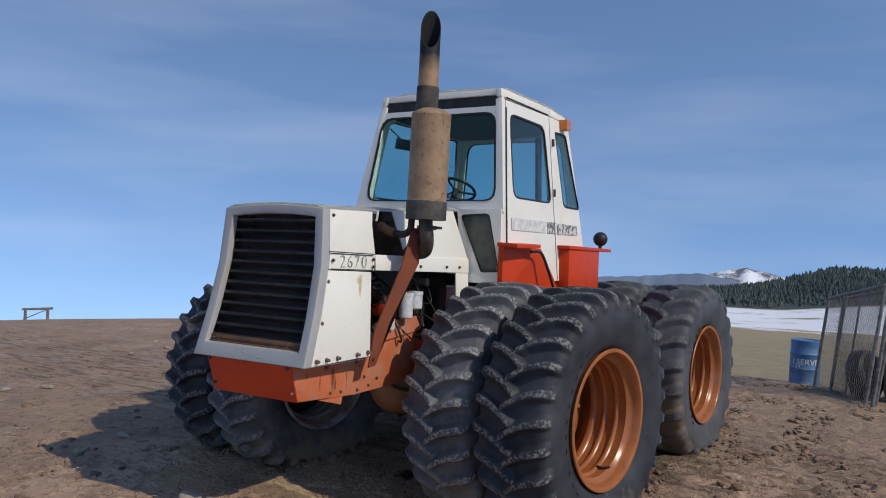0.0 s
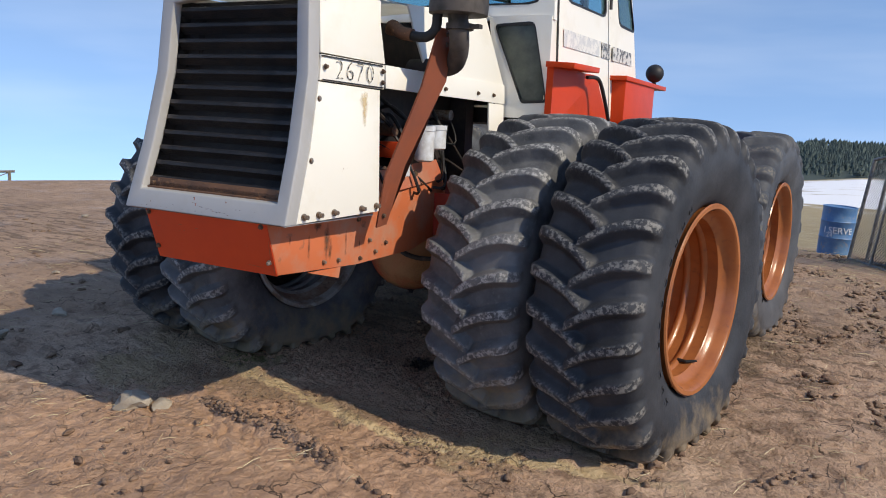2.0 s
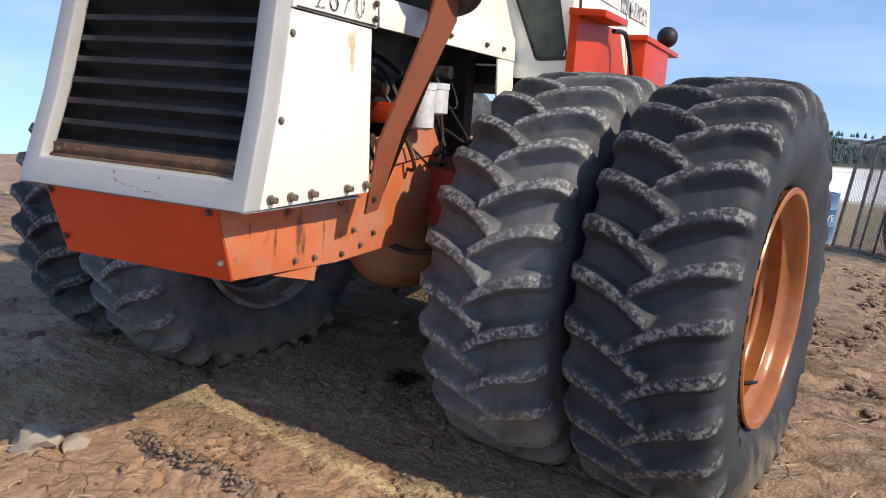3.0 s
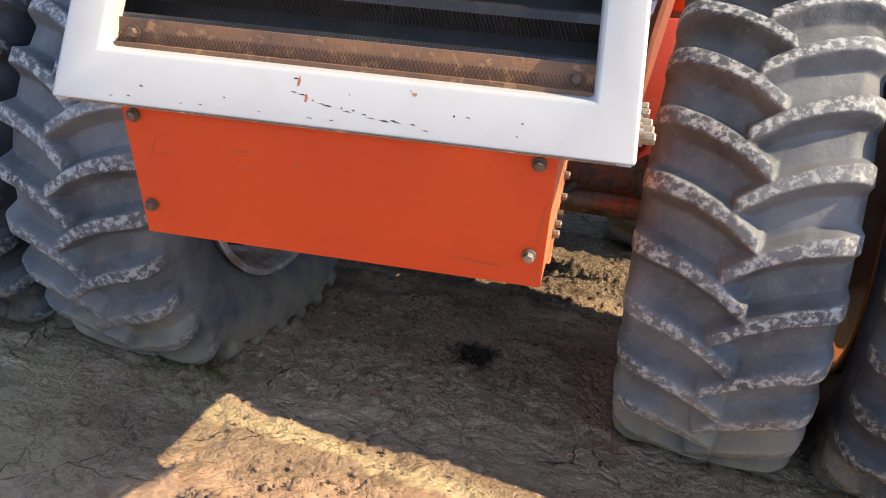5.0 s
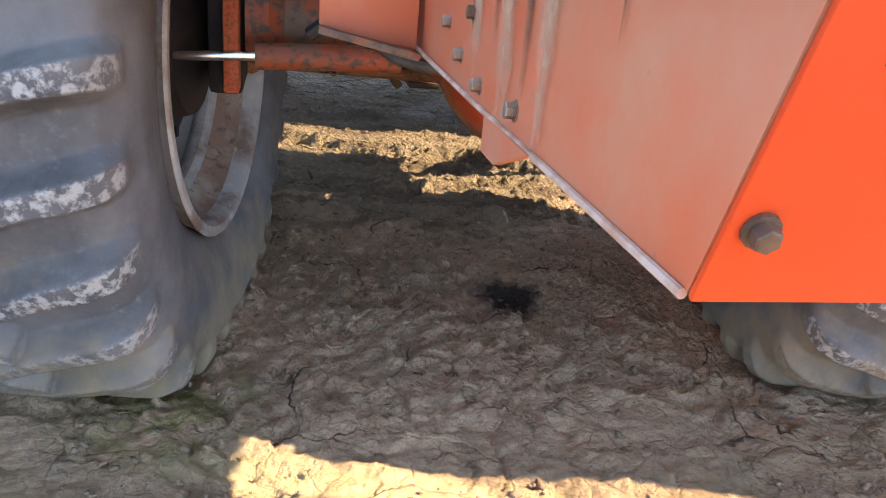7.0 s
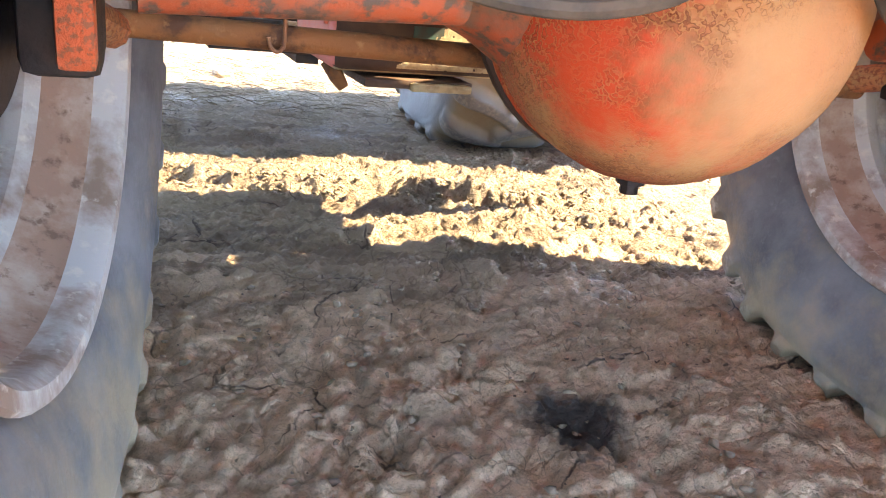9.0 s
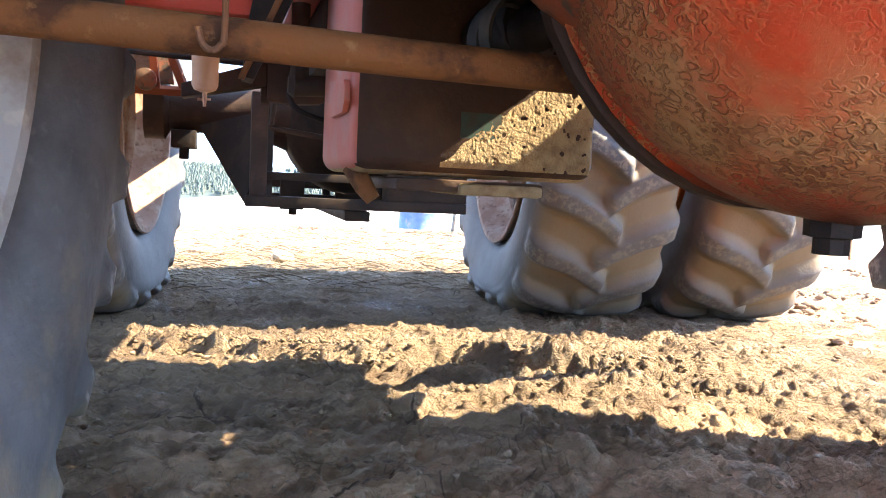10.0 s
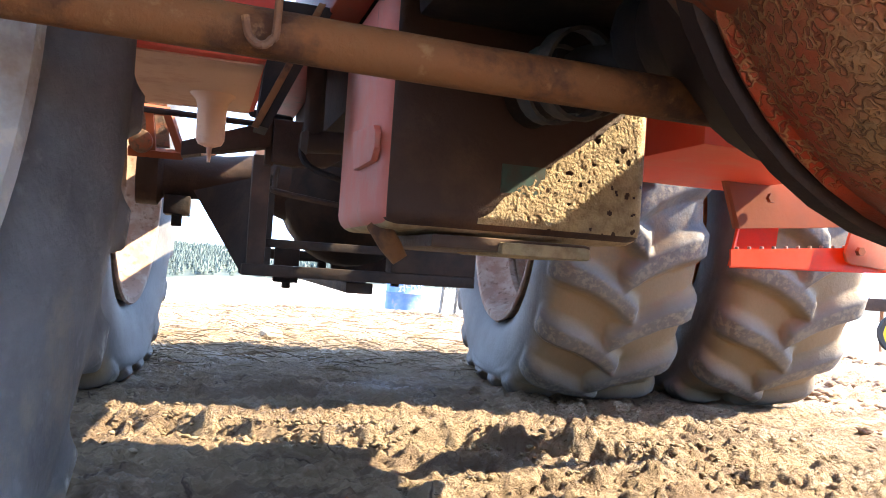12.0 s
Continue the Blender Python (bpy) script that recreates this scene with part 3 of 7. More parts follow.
def text_part(body, size, material, m, parent, name="lettering", depth=0.002, label="", gap=1.0, thin=0.0):
    cu = bpy.data.curves.new(name, "FONT")
    cu.body, cu.size, cu.extrude, cu.align_x, cu.align_y = body, size, depth, "CENTER", "CENTER"
    cu.space_character, cu.offset = gap, thin
    tmp = bpy.data.objects.new(name, cu)
    scene.collection.objects.link(tmp)
    me = bpy.data.meshes.new_from_object(tmp.evaluated_get(bpy.context.evaluated_depsgraph_get()))
    bpy.data.objects.remove(tmp)
    bpy.data.curves.remove(cu)
    me.materials.clear()
    me.materials.append(material)
    ob = new(name, me)
    ob.matrix_world = m
    ob.parent = parent
    if label:
        ob["label"] = label
    return ob

# ---- ground ----


def fall(x, y):
    """How the broad knoll falls away round the yard."""
    dx, dy = x - 0.5, y - 3.0
    r = np.hypot(dx, dy)
    az = np.arctan2(dx, dy)
    left = np.clip((-az - 0.45) / 0.30, 0, 1) * np.clip((2.6 + az) / 0.5, 0, 1)
    left = left * left * (3 - 2 * left)
    valley = np.interp(r, [0, 6.0, 9, 16, 100, 600, 900, 6000], [0, 0, -0.15, -0.78, -6.0, -26.5, -42, -500])
    rise = np.interp(np.degrees(az), [-9, -6.5, 0, 6, 60, 90], [1.0, 1.0, 0.60, 0.54, 0.54, 1.0])
    valley = np.where(r > 100, -6.0 + (valley + 6.0) * np.where(r < 1000, rise, 1.0), valley)
    crest = np.interp(r, [0, 9, 15, 22, 40, 100, 600, 6000], [0, 0.0, 0.0, -0.62, -3.7, -14, -72, -640])
    return valley * (1 - left) + crest * left


def RIDGE(x):
    """Where the crumbling ridge between the axles runs."""
    return 3.66 - 0.24 * x + 0.05 * np.sin(x * 7.0)


def tracks(x, y):
    """Shallow wheel ruts, ridges across the yard and a scraped hollow."""
    z = 0.022 * np.exp(-((y - 4.02 - 0.10 * np.sin(x * 2.1)) / 0.09) ** 2) * (0.6 + 0.4 * np.sin(x * 5.0 + 1))
    z += 0.030 * np.exp(-((y - 2.95 - 0.06 * x - 0.05 * np.sin(x * 3.0)) / 0.15) ** 2) * (0.7 + 0.3 * np.sin(x * 4.0))
    z -= 0.028 * np.exp(-(((x - 0.85) / 0.35) ** 2 + ((y - 2.75) / 0.18) ** 2))
    z -= 0.020 * np.exp(-((x - 3.1 - 0.12 * np.sin(y * 0.7)) / 0.25) ** 2) * np.clip((y + 2) / 2, 0, 1)
    # a torn-up lip of earth in front, and a crumbling ridge between the axles
    z += 0.060 * np.exp(-((y - 0.41 + 0.24 * (x - 0.1) - 0.03 * np.sin(x * 6.0)) / 0.050) ** 2) * np.exp(-((x - 0.10) / 0.60) ** 4)
    d_ = y - RIDGE(x) + 0.045
    z += 0.058 * np.exp(-(d_ / np.where(d_ < 0, 0.030, 0.15)) ** 2) * np.exp(-((x - 0.15) / 0.95) ** 4)
    d_ = y - 3.06 - 0.10 * x - 0.03 * np.sin(x * 9.0)
    z += 0.034 * np.exp(-(d_ / np.where(d_ < 0, 0.026, 0.12)) ** 2) * np.exp(-((x - 0.20) / 0.55) ** 4)
    # trampled ledges
    for yy_, amp, ph in ((2.62, 0.030, 0.4), (2.92, 0.022, 2.2), (3.25, 0.034, 1.7), (3.52, 0.028, 2.9), (4.45, 0.024, 0.9)):
        d_ = y - yy_ - 0.07 * np.sin(x * 2.3 + ph) - 0.03 * np.sin(x * 7.1 + 2 * ph)
        z += amp * np.exp(-np.abs(d_) / 0.05) * np.where(d_ < 0, 1.0, np.exp(-np.abs(d_) / 0.12)) * (0.45 + 0.55 * np.sin(x * 3.3 + 3 * ph)) * np.exp(-((x - 0.4) / 1.5) ** 4)
    z -= 0.028 * np.exp(-(((x - 0.10) / 0.11) ** 2 + ((y - 1.93) / 0.10) ** 2))
    return z


def ground_z(x, y):
    return float(fall(np.array(x), np.array(y)) + tracks(np.array(x), np.array(y)))


def stepped(core, mid, fine, coarse, reach, grow):
    """Fine spacing in the core, coarser round it, then growing out to the horizon."""
    a = list(np.arange(core[0], core[1], fine)) + list(np.arange(core[1], mid[1], coarse))
    left = list(np.arange(core[0] - coarse, mid[0], -coarse))[::-1]
    a = left + a
    d, x = coarse, a[-1]
    while x < reach:
        d *= grow
        x += d
        a.append(x)
    d, x, low = coarse, a[0], []
    while x > -reach:
        d *= grow
        x -= d
        low.append(x)
    return np.array(low[::-1] + a)


xs = stepped((-1.15, 1.40), (-3.2, 4.6), 0.0092, 0.034, 5200, 1.13)
ys = stepped((0.1, 4.2), (-2.4, 9.0), 0.0092, 0.034, 5200, 1.13)
gx, gy = np.meshgrid(xs, ys)
gz = fall(gx, gy) + tracks(gx, gy)
near = np.clip(1.2 - np.hypot(gx - 0.7, gy - 2.5) / 40, 0, 1)
cell = np.maximum(*np.meshgrid(np.gradient(xs), np.gradient(ys)))
near = near * np.clip(0.09 / cell, 0.0, 1.0) ** 1.5
rough = np.zeros_like(gz)
for i in range(gz.shape[0]):
    y = gy[i, 0]
    for j in range(gz.shape[1]):
        if near[i, j] <= 0.002:
            continue
        x = gx[i, j]
        p = Vector((x, y, 0))
        n7, n18 = noise.noise(p * 7.0), noise.noise(p * 18.0)
        h = 0.018 * noise.noise(p * 1.3) + 0.020 * n7 - 0.024 * abs(noise.noise(p * 11.0)) + 0.012 * n18 + 0.008 * noise.noise(p * 40.0)
        if -1.2 < x < 1.6 and -0.2 < y < 4.6:
            # crumbled lumps, and drying cracks between broad plates
            q = p + Vector((n7, n18, 0)) * 0.030
            d = noise.voronoi(q * 23.0)[0]
            calm = min(1.0, max(0.22, (y - 0.9) / 1.1 + 0.22))
            h += calm * (0.050 if y < 2.5 else 0.030) * max(0.0, 0.50 - d[0]) * max(0.0, noise.noise(p * 3.3) + 0.45)
            h += calm * 0.014 * noise.noise(p * 13.0) * (0.5 + 0.9 * max(0, noise.noise(p * 3.1 + Vector((5, 1, 0))) + 0.35))
            e = noise.voronoi((p + Vector((n7, noise.noise(p * 5.0), 0)) * 0.08) * 4.0)[0]
            gap = e[1] - e[0]
            open_ = max(0.0, noise.noise(p * 1.9 + Vector((2, 8, 4))) + 0.35) * max(0.0, 1 - max(0.0, y - 2.2))
            if gap < 0.06:
                h -= 0.034 * open_ * (1 - gap / 0.06)
            # trodden plates at uneven heights, broken into sharp crumbs
            warp_ = Vector((noise.noise(p * 6.0 + Vector((4, 0, 2))), noise.noise(p * 6.0 + Vector((0, 7, 5))), 0))
            big = noise.voronoi(p * 9.0 + warp_ * 0.45)
            small = noise.voronoi(p * 30.0 + warp_ * 0.8)
            firm = min(1.0, max(0.35, (y - 0.5) / 0.8)) * (1.0 if y < 2.5 else 0.85)
            patchy = min(1.0, max(0.0, 0.55 + 1.6 * noise.noise(p * 2.2 + Vector((9, 9, 1)))))
            h += firm * 0.011 * noise.noise(big[1][0] * 3.7 + Vector((1, 2, 3)))
            h += firm * patchy * (0.018 * noise.noise(small[1][0] * 5.3) - 0.026 * max(0.0, 0.16 - (small[0][1] - small[0][0])))
            # broken crumbs
            h += calm * 0.017 * abs(noise.noise(p * 30.0)) + calm * 0.009 * noise.noise(p * 55.0)
        if -0.9 < x < 1.2 and (3.1 < y < 4.1 or 2.9 < y < 3.3 or y < 0.7):
            # crumbs break away along the ledges
            lip = math.exp(-((y - RIDGE(x) + 0.055) / 0.065) ** 2) + 0.8 * math.exp(-((y - 3.05 - 0.10 * x) / 0.06) ** 2) + 0.7 * math.exp(-((y - 0.41 + 0.24 * (x - 0.1)) / 0.06) ** 2)
            v1 = noise.voronoi(p * 26.0 + Vector((n7, n18, 0)) * 0.6)[0][0]
            v2 = noise.voronoi(p * 52.0 + Vector((n18, n7, 0)) * 0.5)[0][0]
            h += lip * (0.030 * (0.45 - v1) + 0.013 * (0.45 - v2) + 0.030 * noise.noise(p * 10.0))
        if abs(x - 0.2) > 1.5:
            m_ = noise.noise(p * 2.3 + Vector((7, 3, 1)))
            if m_ > 0.1:
                h += 0.085 * min(1, (m_ - 0.1) * 3) * max(0, noise.noise(p * 9.0 + Vector((3, 9, 2))))
            h -= 0.020 * abs(noise.noise(p * 5.0))
            # heaps of broken clods where the mud was churned
            if x > 1.5 and m_ > -0.15:
                dd = noise.voronoi(p * 11.0 + Vector((n7, n18, 0)) * 0.5)[0]
                h += 0.045 * max(0.0, 0.5 - dd[0]) * min(1.0, (m_ + 0.15) * 3)
        if -1.2 < x < 1.6 and -0.2 < y < 1.3:
            h *= 0.65
        rough[i, j] = h
gz = gz + rough * near
ny, nx = gz.shape
verts = np.stack([gx.ravel(), gy.ravel(), gz.ravel()], 1)
idx = np.arange(nx * ny).reshape(ny, nx)
quads = np.stack([idx[:-1, :-1].ravel(), idx[:-1, 1:].ravel(), idx[1:, 1:].ravel(), idx[1:, :-1].ravel()], 1)
gme = bpy.data.meshes.new("ground")
gme.from_pydata(verts.tolist(), [], quads.tolist())
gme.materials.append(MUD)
gme.polygons.foreach_set("use_smooth", [True] * len(gme.polygons))
ground = tagged(new("ground", gme), "churned brown mud yard with dry straw and trodden ruts", "ground", kind="structure")

# ---- the tractor ----
tractor = tagged(new("tractor"), "old white and orange four-wheel-drive farm tractor with dual tyres", "tractor")

AXLE_Z = 0.803


def tyre_mesh(phase, material, worn=0.0, fine=False):
    """One moulded skin: bead, wall and crown, with chevron bars raised from it."""
    half = [(0.0, 0.908), (0.12, 0.905), (0.235, 0.893), (0.276, 0.868), (0.297, 0.82), (0.311, 0.75), (0.305, 0.68), (0.285, 0.60), (0.265, 0.545), (0.235, 0.515)]
    hw_, hr_ = (np.array(c) for c in zip(*half))
    arc = np.concatenate([[0], np.cumsum(np.hypot(np.diff(hw_), np.diff(hr_)))])
    sa = np.concatenate([np.linspace(0, 0.40, 56 if fine else 32 if worn else 34), np.linspace(0.42, arc[-1], 9)])
    w1, r1 = np.interp(sa, arc, hw_), np.interp(sa, arc, hr_)
    for _ in range(3):
        w1[1:-1] = (w1[:-2] + 2 * w1[1:-1] + w1[2:]) / 4
        r1[1:-1] = (r1[:-2] + 2 * r1[1:-1] + r1[2:]) / 4
    S = np.concatenate([-sa[:0:-1], sa])
    W = np.concatenate([-w1[:0:-1], w1])
    R = np.concatenate([r1[:0:-1], r1])
    tw, tr = np.gradient(W), np.gradient(R)
    ln = np.hypot(tw, tr)
    NW, NR = -tr / ln, tw / ln
    n_a = 1200 if fine else 616 if worn else 720
    ang = np.arange(n_a) * 2 * math.pi / n_a
    pitch = 2 * math.pi / (22 if worn else 30)
    high, flank = (0.062, 0.036) if not worn else (0.052, 0.052)
    sweep, broad = (1.0, 0.0) if not worn else (1.15, 0.006)
    raise_ = np.zeros((n_a, len(S)))
    tops = np.zeros((n_a, len(S)))
    step_ = lambda t: np.clip(t, 0, 1) ** 2 * (3 - 2 * np.clip(t, 0, 1))
    for side in (-1, 1):
        q = S * side
        mid = sweep * np.interp(q, [-0.034, 0.05, 0.15, 0.245, 0.292, 0.36], [-0.030, 0.036, 0.086, 0.114, 0.122, 0.132])
        wide = np.interp(q, [-0.034, 0.05, 0.15, 0.245, 0.292, 0.36], [0.017, 0.017, 0.018, 0.021, 0.023, 0.014])
        wide = wide + broad
        ends = step_((q + 0.052) / (0.014 + worn)) * step_((0.352 - q) / (0.024 + 2 * worn))
        d = ang[:, None] - phase - (pitch / 2 if side > 0 else 0) - mid[None, :]
        d = np.abs((d + pitch / 2) % pitch - pitch / 2) * R[None, :]
        t = np.clip((wide[None, :] + flank - d) / flank, 0, 1)
        tt = np.clip(t * (1.12 if not worn else 1.0), 0, 1)
        shape = (tt ** 1.45 if not worn else np.clip(1.25 * tt, 0, 1)) * ends[None, :]
        raise_ = np.maximum(raise_, np.clip(shape, 0, 1))
        tops = np.maximum(tops, step_((t - 0.86) / 0.14) * step_((q + 0.05) / 0.02) * step_((0.330 - q) / 0.02))
    H = high * raise_ * np.interp(np.abs(S), [0, 0.27, 0.31, 0.34], [1.0, 1.0, 0.75, 0.30])[None, :]
    if worn:
        # dried mud packed between the bars and worn, lumpy rubber
        lump = np.zeros_like(H)
        for i in range(0, n_a):
            for j in range(0, len(S)):
                p = Vector((W[j] * 6, math.cos(ang[i]) * 6, math.sin(ang[i]) * 6 + phase * 50))
                lump[i, j] = noise.noise(p) * 0.003 + max(0.0, noise.noise(p * 0.6) + 0.2) * 0.014 * (1 - raise_[i, j])
        H = H + lump * (R > 0.78)[None, :]
    # weight on a soft tyre: the carcass flattens at the foot and its wall bulges, the bars stand on it
    X = np.repeat(W[None, :], n_a, 0)
    Y, Z = -R[None, :] * np.cos(ang)[:, None], R[None, :] * np.sin(ang)[:, None]
    s = np.clip((-0.68 - Z) / 0.228, 0.0, 1.0)
    X = X * (1 + 0.05 * np.sin(s * math.pi * 0.62))
    Z = np.where(s > 0, -0.68 - 0.098 * (1 - (1 - s) ** 2.327), Z)
    X = X + NW[None, :] * H * (0.40 if not worn else 0.60)
    Y = Y - NR[None, :] * H * np.cos(ang)[:, None]
    Z = Z + NR[None, :] * H * np.sin(ang)[:, None]
    me = bpy.data.meshes.new("tyre")
    m_ = len(S)
    idx = np.arange(n_a * m_).reshape(n_a, m_)
    nxt = np.roll(idx, -1, 0)
    quads = np.stack([idx[:, :-1].ravel(), idx[:, 1:].ravel(), nxt[:, 1:].ravel(), nxt[:, :-1].ravel()], 1)
    inner = np.stack([idx[:, -1], idx[:, 0], nxt[:, 0], nxt[:, -1]], 1)
    me.from_pydata(np.stack([X.ravel(), Y.ravel(), Z.ravel()], 1).tolist(), [], np.concatenate([quads, inner]).tolist())
    at = me.attributes.new("bar_top", "FLOAT", "POINT")
    at.data.foreach_set("value", tops.ravel().astype(np.float32))
    # dried mud holds between the bars, less on their tops and on the wall
    hold = np.ones_like(H)
    if worn:
        hold = (1 - 0.72 * np.clip(raise_ * 1.3 - 0.3, 0, 1)) * np.interp(np.abs(S), [0, 0.27, 0.36], [1.0, 1.0, 0.12])[None, :]
    at = me.attributes.new("mud_hold", "FLOAT", "POINT")
    at.data.foreach_set("value", hold.ravel().astype(np.float32))
    me.materials.append(material)
    me.polygons.foreach_set("use_smooth", [True] * len(me.polygons))
    return me


TYRES = [tyre_mesh(a, RUBBER) for a in (0.0, 0.09, 0.17)] + [tyre_mesh(a, RUBBER_MUD, 0.005) for a in (0.05, 0.14, 0.21)] + [tyre_mesh(0.07, RUBBER_LIFTED, fine=True), tyre_mesh(0.122, RUBBER_LIFTED, fine=True)]


def rim_mesh(material, deep):
    """A stepped drop-centre rim; +x is its outer side."""
    bm = bmesh.new()
    prof = [(0.262, 0.520), (0.272, 0.528), (0.280, 0.522), (0.278, 0.500), (0.262, 0.487), (0.225, 0.482), (0.200, 0.470), (0.186, 0.446), (0.178, 0.440), (0.166, 0.442),
            (0.115, 0.442), (0.104, 0.428), (0.092, 0.424), (0.080, 0.428), (0.068, 0.441), (0.012, 0.441), (0.002, 0.426), (-0.010, 0.422), (-0.022, 0.426), (-0.034, 0.441), (-0.085, 0.441), (-0.097, 0.426), (-0.11, 0.422), (-0.13, 0.424), (-0.15, 0.445), (-0.20, 0.470),
            (-0.225, 0.482), (-0.262, 0.487), (-0.278, 0.500), (-0.280, 0.522), (-0.272, 0.528), (-0.262, 0.520), (-0.22, 0.505), (0.22, 0.505)]
    revolve(bm, prof, 72, closed=True)
    bmesh.ops.recalc_face_normals(bm, faces=bm.faces)
    if not deep:
        for f in bm.faces:
            c = f.calc_center_median()
            f.material_index = 1 if 0.446 < math.hypot(c.y, c.z) < 0.484 else 0
    return smooth(mesh_of("rim", bm, [material, RIM_RUST]), 40)


def disc_mesh(material, at):
    bm = bmesh.new()
    revolve(bm, [(at - 0.012, 0.435), (at + 0.012, 0.435), (at + 0.035, 0.36), (at + 0.035, 0.25), (at + 0.06, 0.19), (at + 0.15, 0.15), (at + 0.17, 0.06), (at + 0.17, 0.0001)], 48)
    for k in range(10):
        a = 2 * math.pi * k / 10
        revolve(bm, [(at + 0.03, 0.018), (at + 0.075, 0.018)], 6, m=Matrix.Translation((0, 0.30 * math.cos(a), 0.30 * math.sin(a))))
    bmesh.ops.recalc_face_normals(bm, faces=bm.faces)
    return smooth(mesh_of("wheel_disc", bm, material), 35)


RIM_OUT, RIM_IN, RIM_BACK = rim_mesh(RIM_ORANGE, True), rim_mesh(RIM_GREY, False), rim_mesh(RIM_RUST, False)
DISC_OUT, DISC_IN = disc_mesh(RIM_ORANGE, -0.24), disc_mesh(DARK, 0.14)
bmv = bmesh.new()
tube(bmv, [(0.10, 0, 0), (0.15, 0, 0.0), (0.20, 0, 0.03)], [0.011, 0.010, 0.007], 8)
VALVE = mesh_of("valve_stem", bmv, HOSE)

bmv = bmesh.new()
for y0, y1, z0, z1 in ((-0.028, 0.028, -0.030, -0.023), (-0.028, 0.028, 0.023, 0.030), (0.021, 0.028, -0.023, 0.023), (-0.028, -0.021, -0.023, 0.023)):
    box(bmv, -0.008, 0.0015, y0, y1, z0, z1)
bmesh.ops.recalc_face_normals(bmv, faces=bmv.faces)
MARK = mesh_of("sidewall_marking", bmv, RUBBER)

bmv = bmesh.new()
revolve(bmv, [(-0.205, 0.0001), (-0.205, 0.12), (-0.19, 0.20), (-0.12, 0.225), (-0.11, 0.29), (-0.03, 0.30), (-0.02, 0.345), (0.03, 0.35), (0.05, 0.395), (0.12, 0.405)], 40)
for k in range(8):
    a = 2 * math.pi * k / 8
    revolve(bmv, [(-0.135, 0.016), (-0.10, 0.016)], 6, m=Matrix.Translation((0, 0.26 * math.cos(a), 0.26 * math.sin(a))))
bmesh.ops.recalc_face_normals(bmv, faces=bmv.faces)
HUB = smooth(mesh_of("brake_drum", bmv, DARK), 35)

KING = 0.85
WHEEL_N = 0
for axle_y, turn in ((1.88, (-10.4, -9.2)), (4.89, (-6.0, -6.0))):
    for side in (1, -1):
        steer = turn[0] if side > 0 else turn[1]
        far_out = 0.915 if axle_y < 3 else 0.965
        for dist, outer in ((0.23, False), (far_out, True)):
            hub = pose(side * KING - (0.008 if side < 0 else 0), axle_y, AXLE_Z, 0, 0, steer) @ pose(side * dist, 0, 0)
            wheel = new("wheel", DISC_OUT if outer else DISC_IN)
            wheel["label"] = "outer dual wheel with an orange rim" if outer else "inner dual wheel with a muddy rim"
            wheel.parent = tractor
            wheel.matrix_world = hub @ pose(0, 0, 0, 0, 0, 0 if side > 0 else 180)
            tyre = new("tyre", TYRES[(7 if side > 0 else 6) if axle_y < 3 and not outer else WHEEL_N % 3 + (3 if axle_y > 3 else 0)])
            tyre.parent = wheel
            tyre.matrix_parent_inverse = wheel.matrix_world.inverted()
            tyre.matrix_world = hub
            tyre["label"] = "mud-caked grey lug tyre" if axle_y > 3 and not outer else "worn black lug tyre with dried mud"
            rim = new("rim", RIM_OUT if outer else RIM_IN if axle_y < 3 else RIM_BACK)
            rim.parent = wheel
            rim["label"] = "orange painted steel rim" if outer else "grey mud-caked steel rim" if axle_y < 3 else "tan dusty steel rim"
            if axle_y < 3 and not outer:
                drum = new("brake_drum", HUB)
                drum.parent = wheel
                drum["label"] = "dark greasy brake drum"
            if outer:
                for k in range(11):
                    a_ = radians(128 + k * 9.0 + (6 if k > 7 else 0))
                    mk = new("sidewall_marking", MARK)
                    mk.parent = wheel
                    mk.matrix_basis = pose(0, 0, 0, math.degrees(a_)) @ pose(0.3005, 0.655, 0) @ Matrix.Scale(0.62, 4)
                vs_ = new("valve_stem", VALVE)
                vs_.parent = wheel
                vs_.matrix_basis = pose(0, 0, 0, -20 - 50 * WHEEL_N) @ pose(0, 0.43, 0, 0, 0, 0)
            WHEEL_N += 1

# ---- nose and hood ----


def nose(z):
    """Depth and half width of the sloping front at a height."""
    y = np.interp(z, [0.9, 1.19, 1.52, 1.86, 2.27], [-0.10, -0.02, 0.080, 0.155, 0.180])
    w = np.interp(z, [1.19, 1.86, 2.27], [0.512, 0.482, 0.456])
    return float(y), float(w)


bm = bmesh.new()
BAR = 0.074
loop = []
for q in range(9):
    u = -1 + q / 4
    w0, w1 = nose(1.19)[1], nose(1.282)[1] - BAR
    loop.append(((u * w0, 1.19), (u * w1, 1.282)))
for z in (1.52, 1.70, 1.86, 2.05):
    w = nose(z)[1]
    loop.append(((w, z), (w - BAR, z)))
for q in range(9):
    u = 1 - q / 4
    w0, w1 = nose(2.25)[1], nose(2.195)[1] - BAR
    loop.append(((u * w0, 2.25 + 0.026 * (1 - u * u)), (u * w1, 2.192 + 0.020 * (1 - u * u))))
for z in (2.05, 1.86, 1.70, 1.52):
    w = nose(z)[1]
    loop.append(((-w, z), (-w + BAR, z)))
rows = []
for (xo, zo), (xi, zi) in loop:
    yo, yi = nose(zo)[0], nose(zi)[0]
    rows.append([bm.verts.new(p) for p in ((xo, yo + 0.080, zo), (xo, yo, zo), (xi, yi + 0.004, zi), (xi * 0.992, yi + 0.058, zi + (0.006 if zi < 1.3 else 0)))])
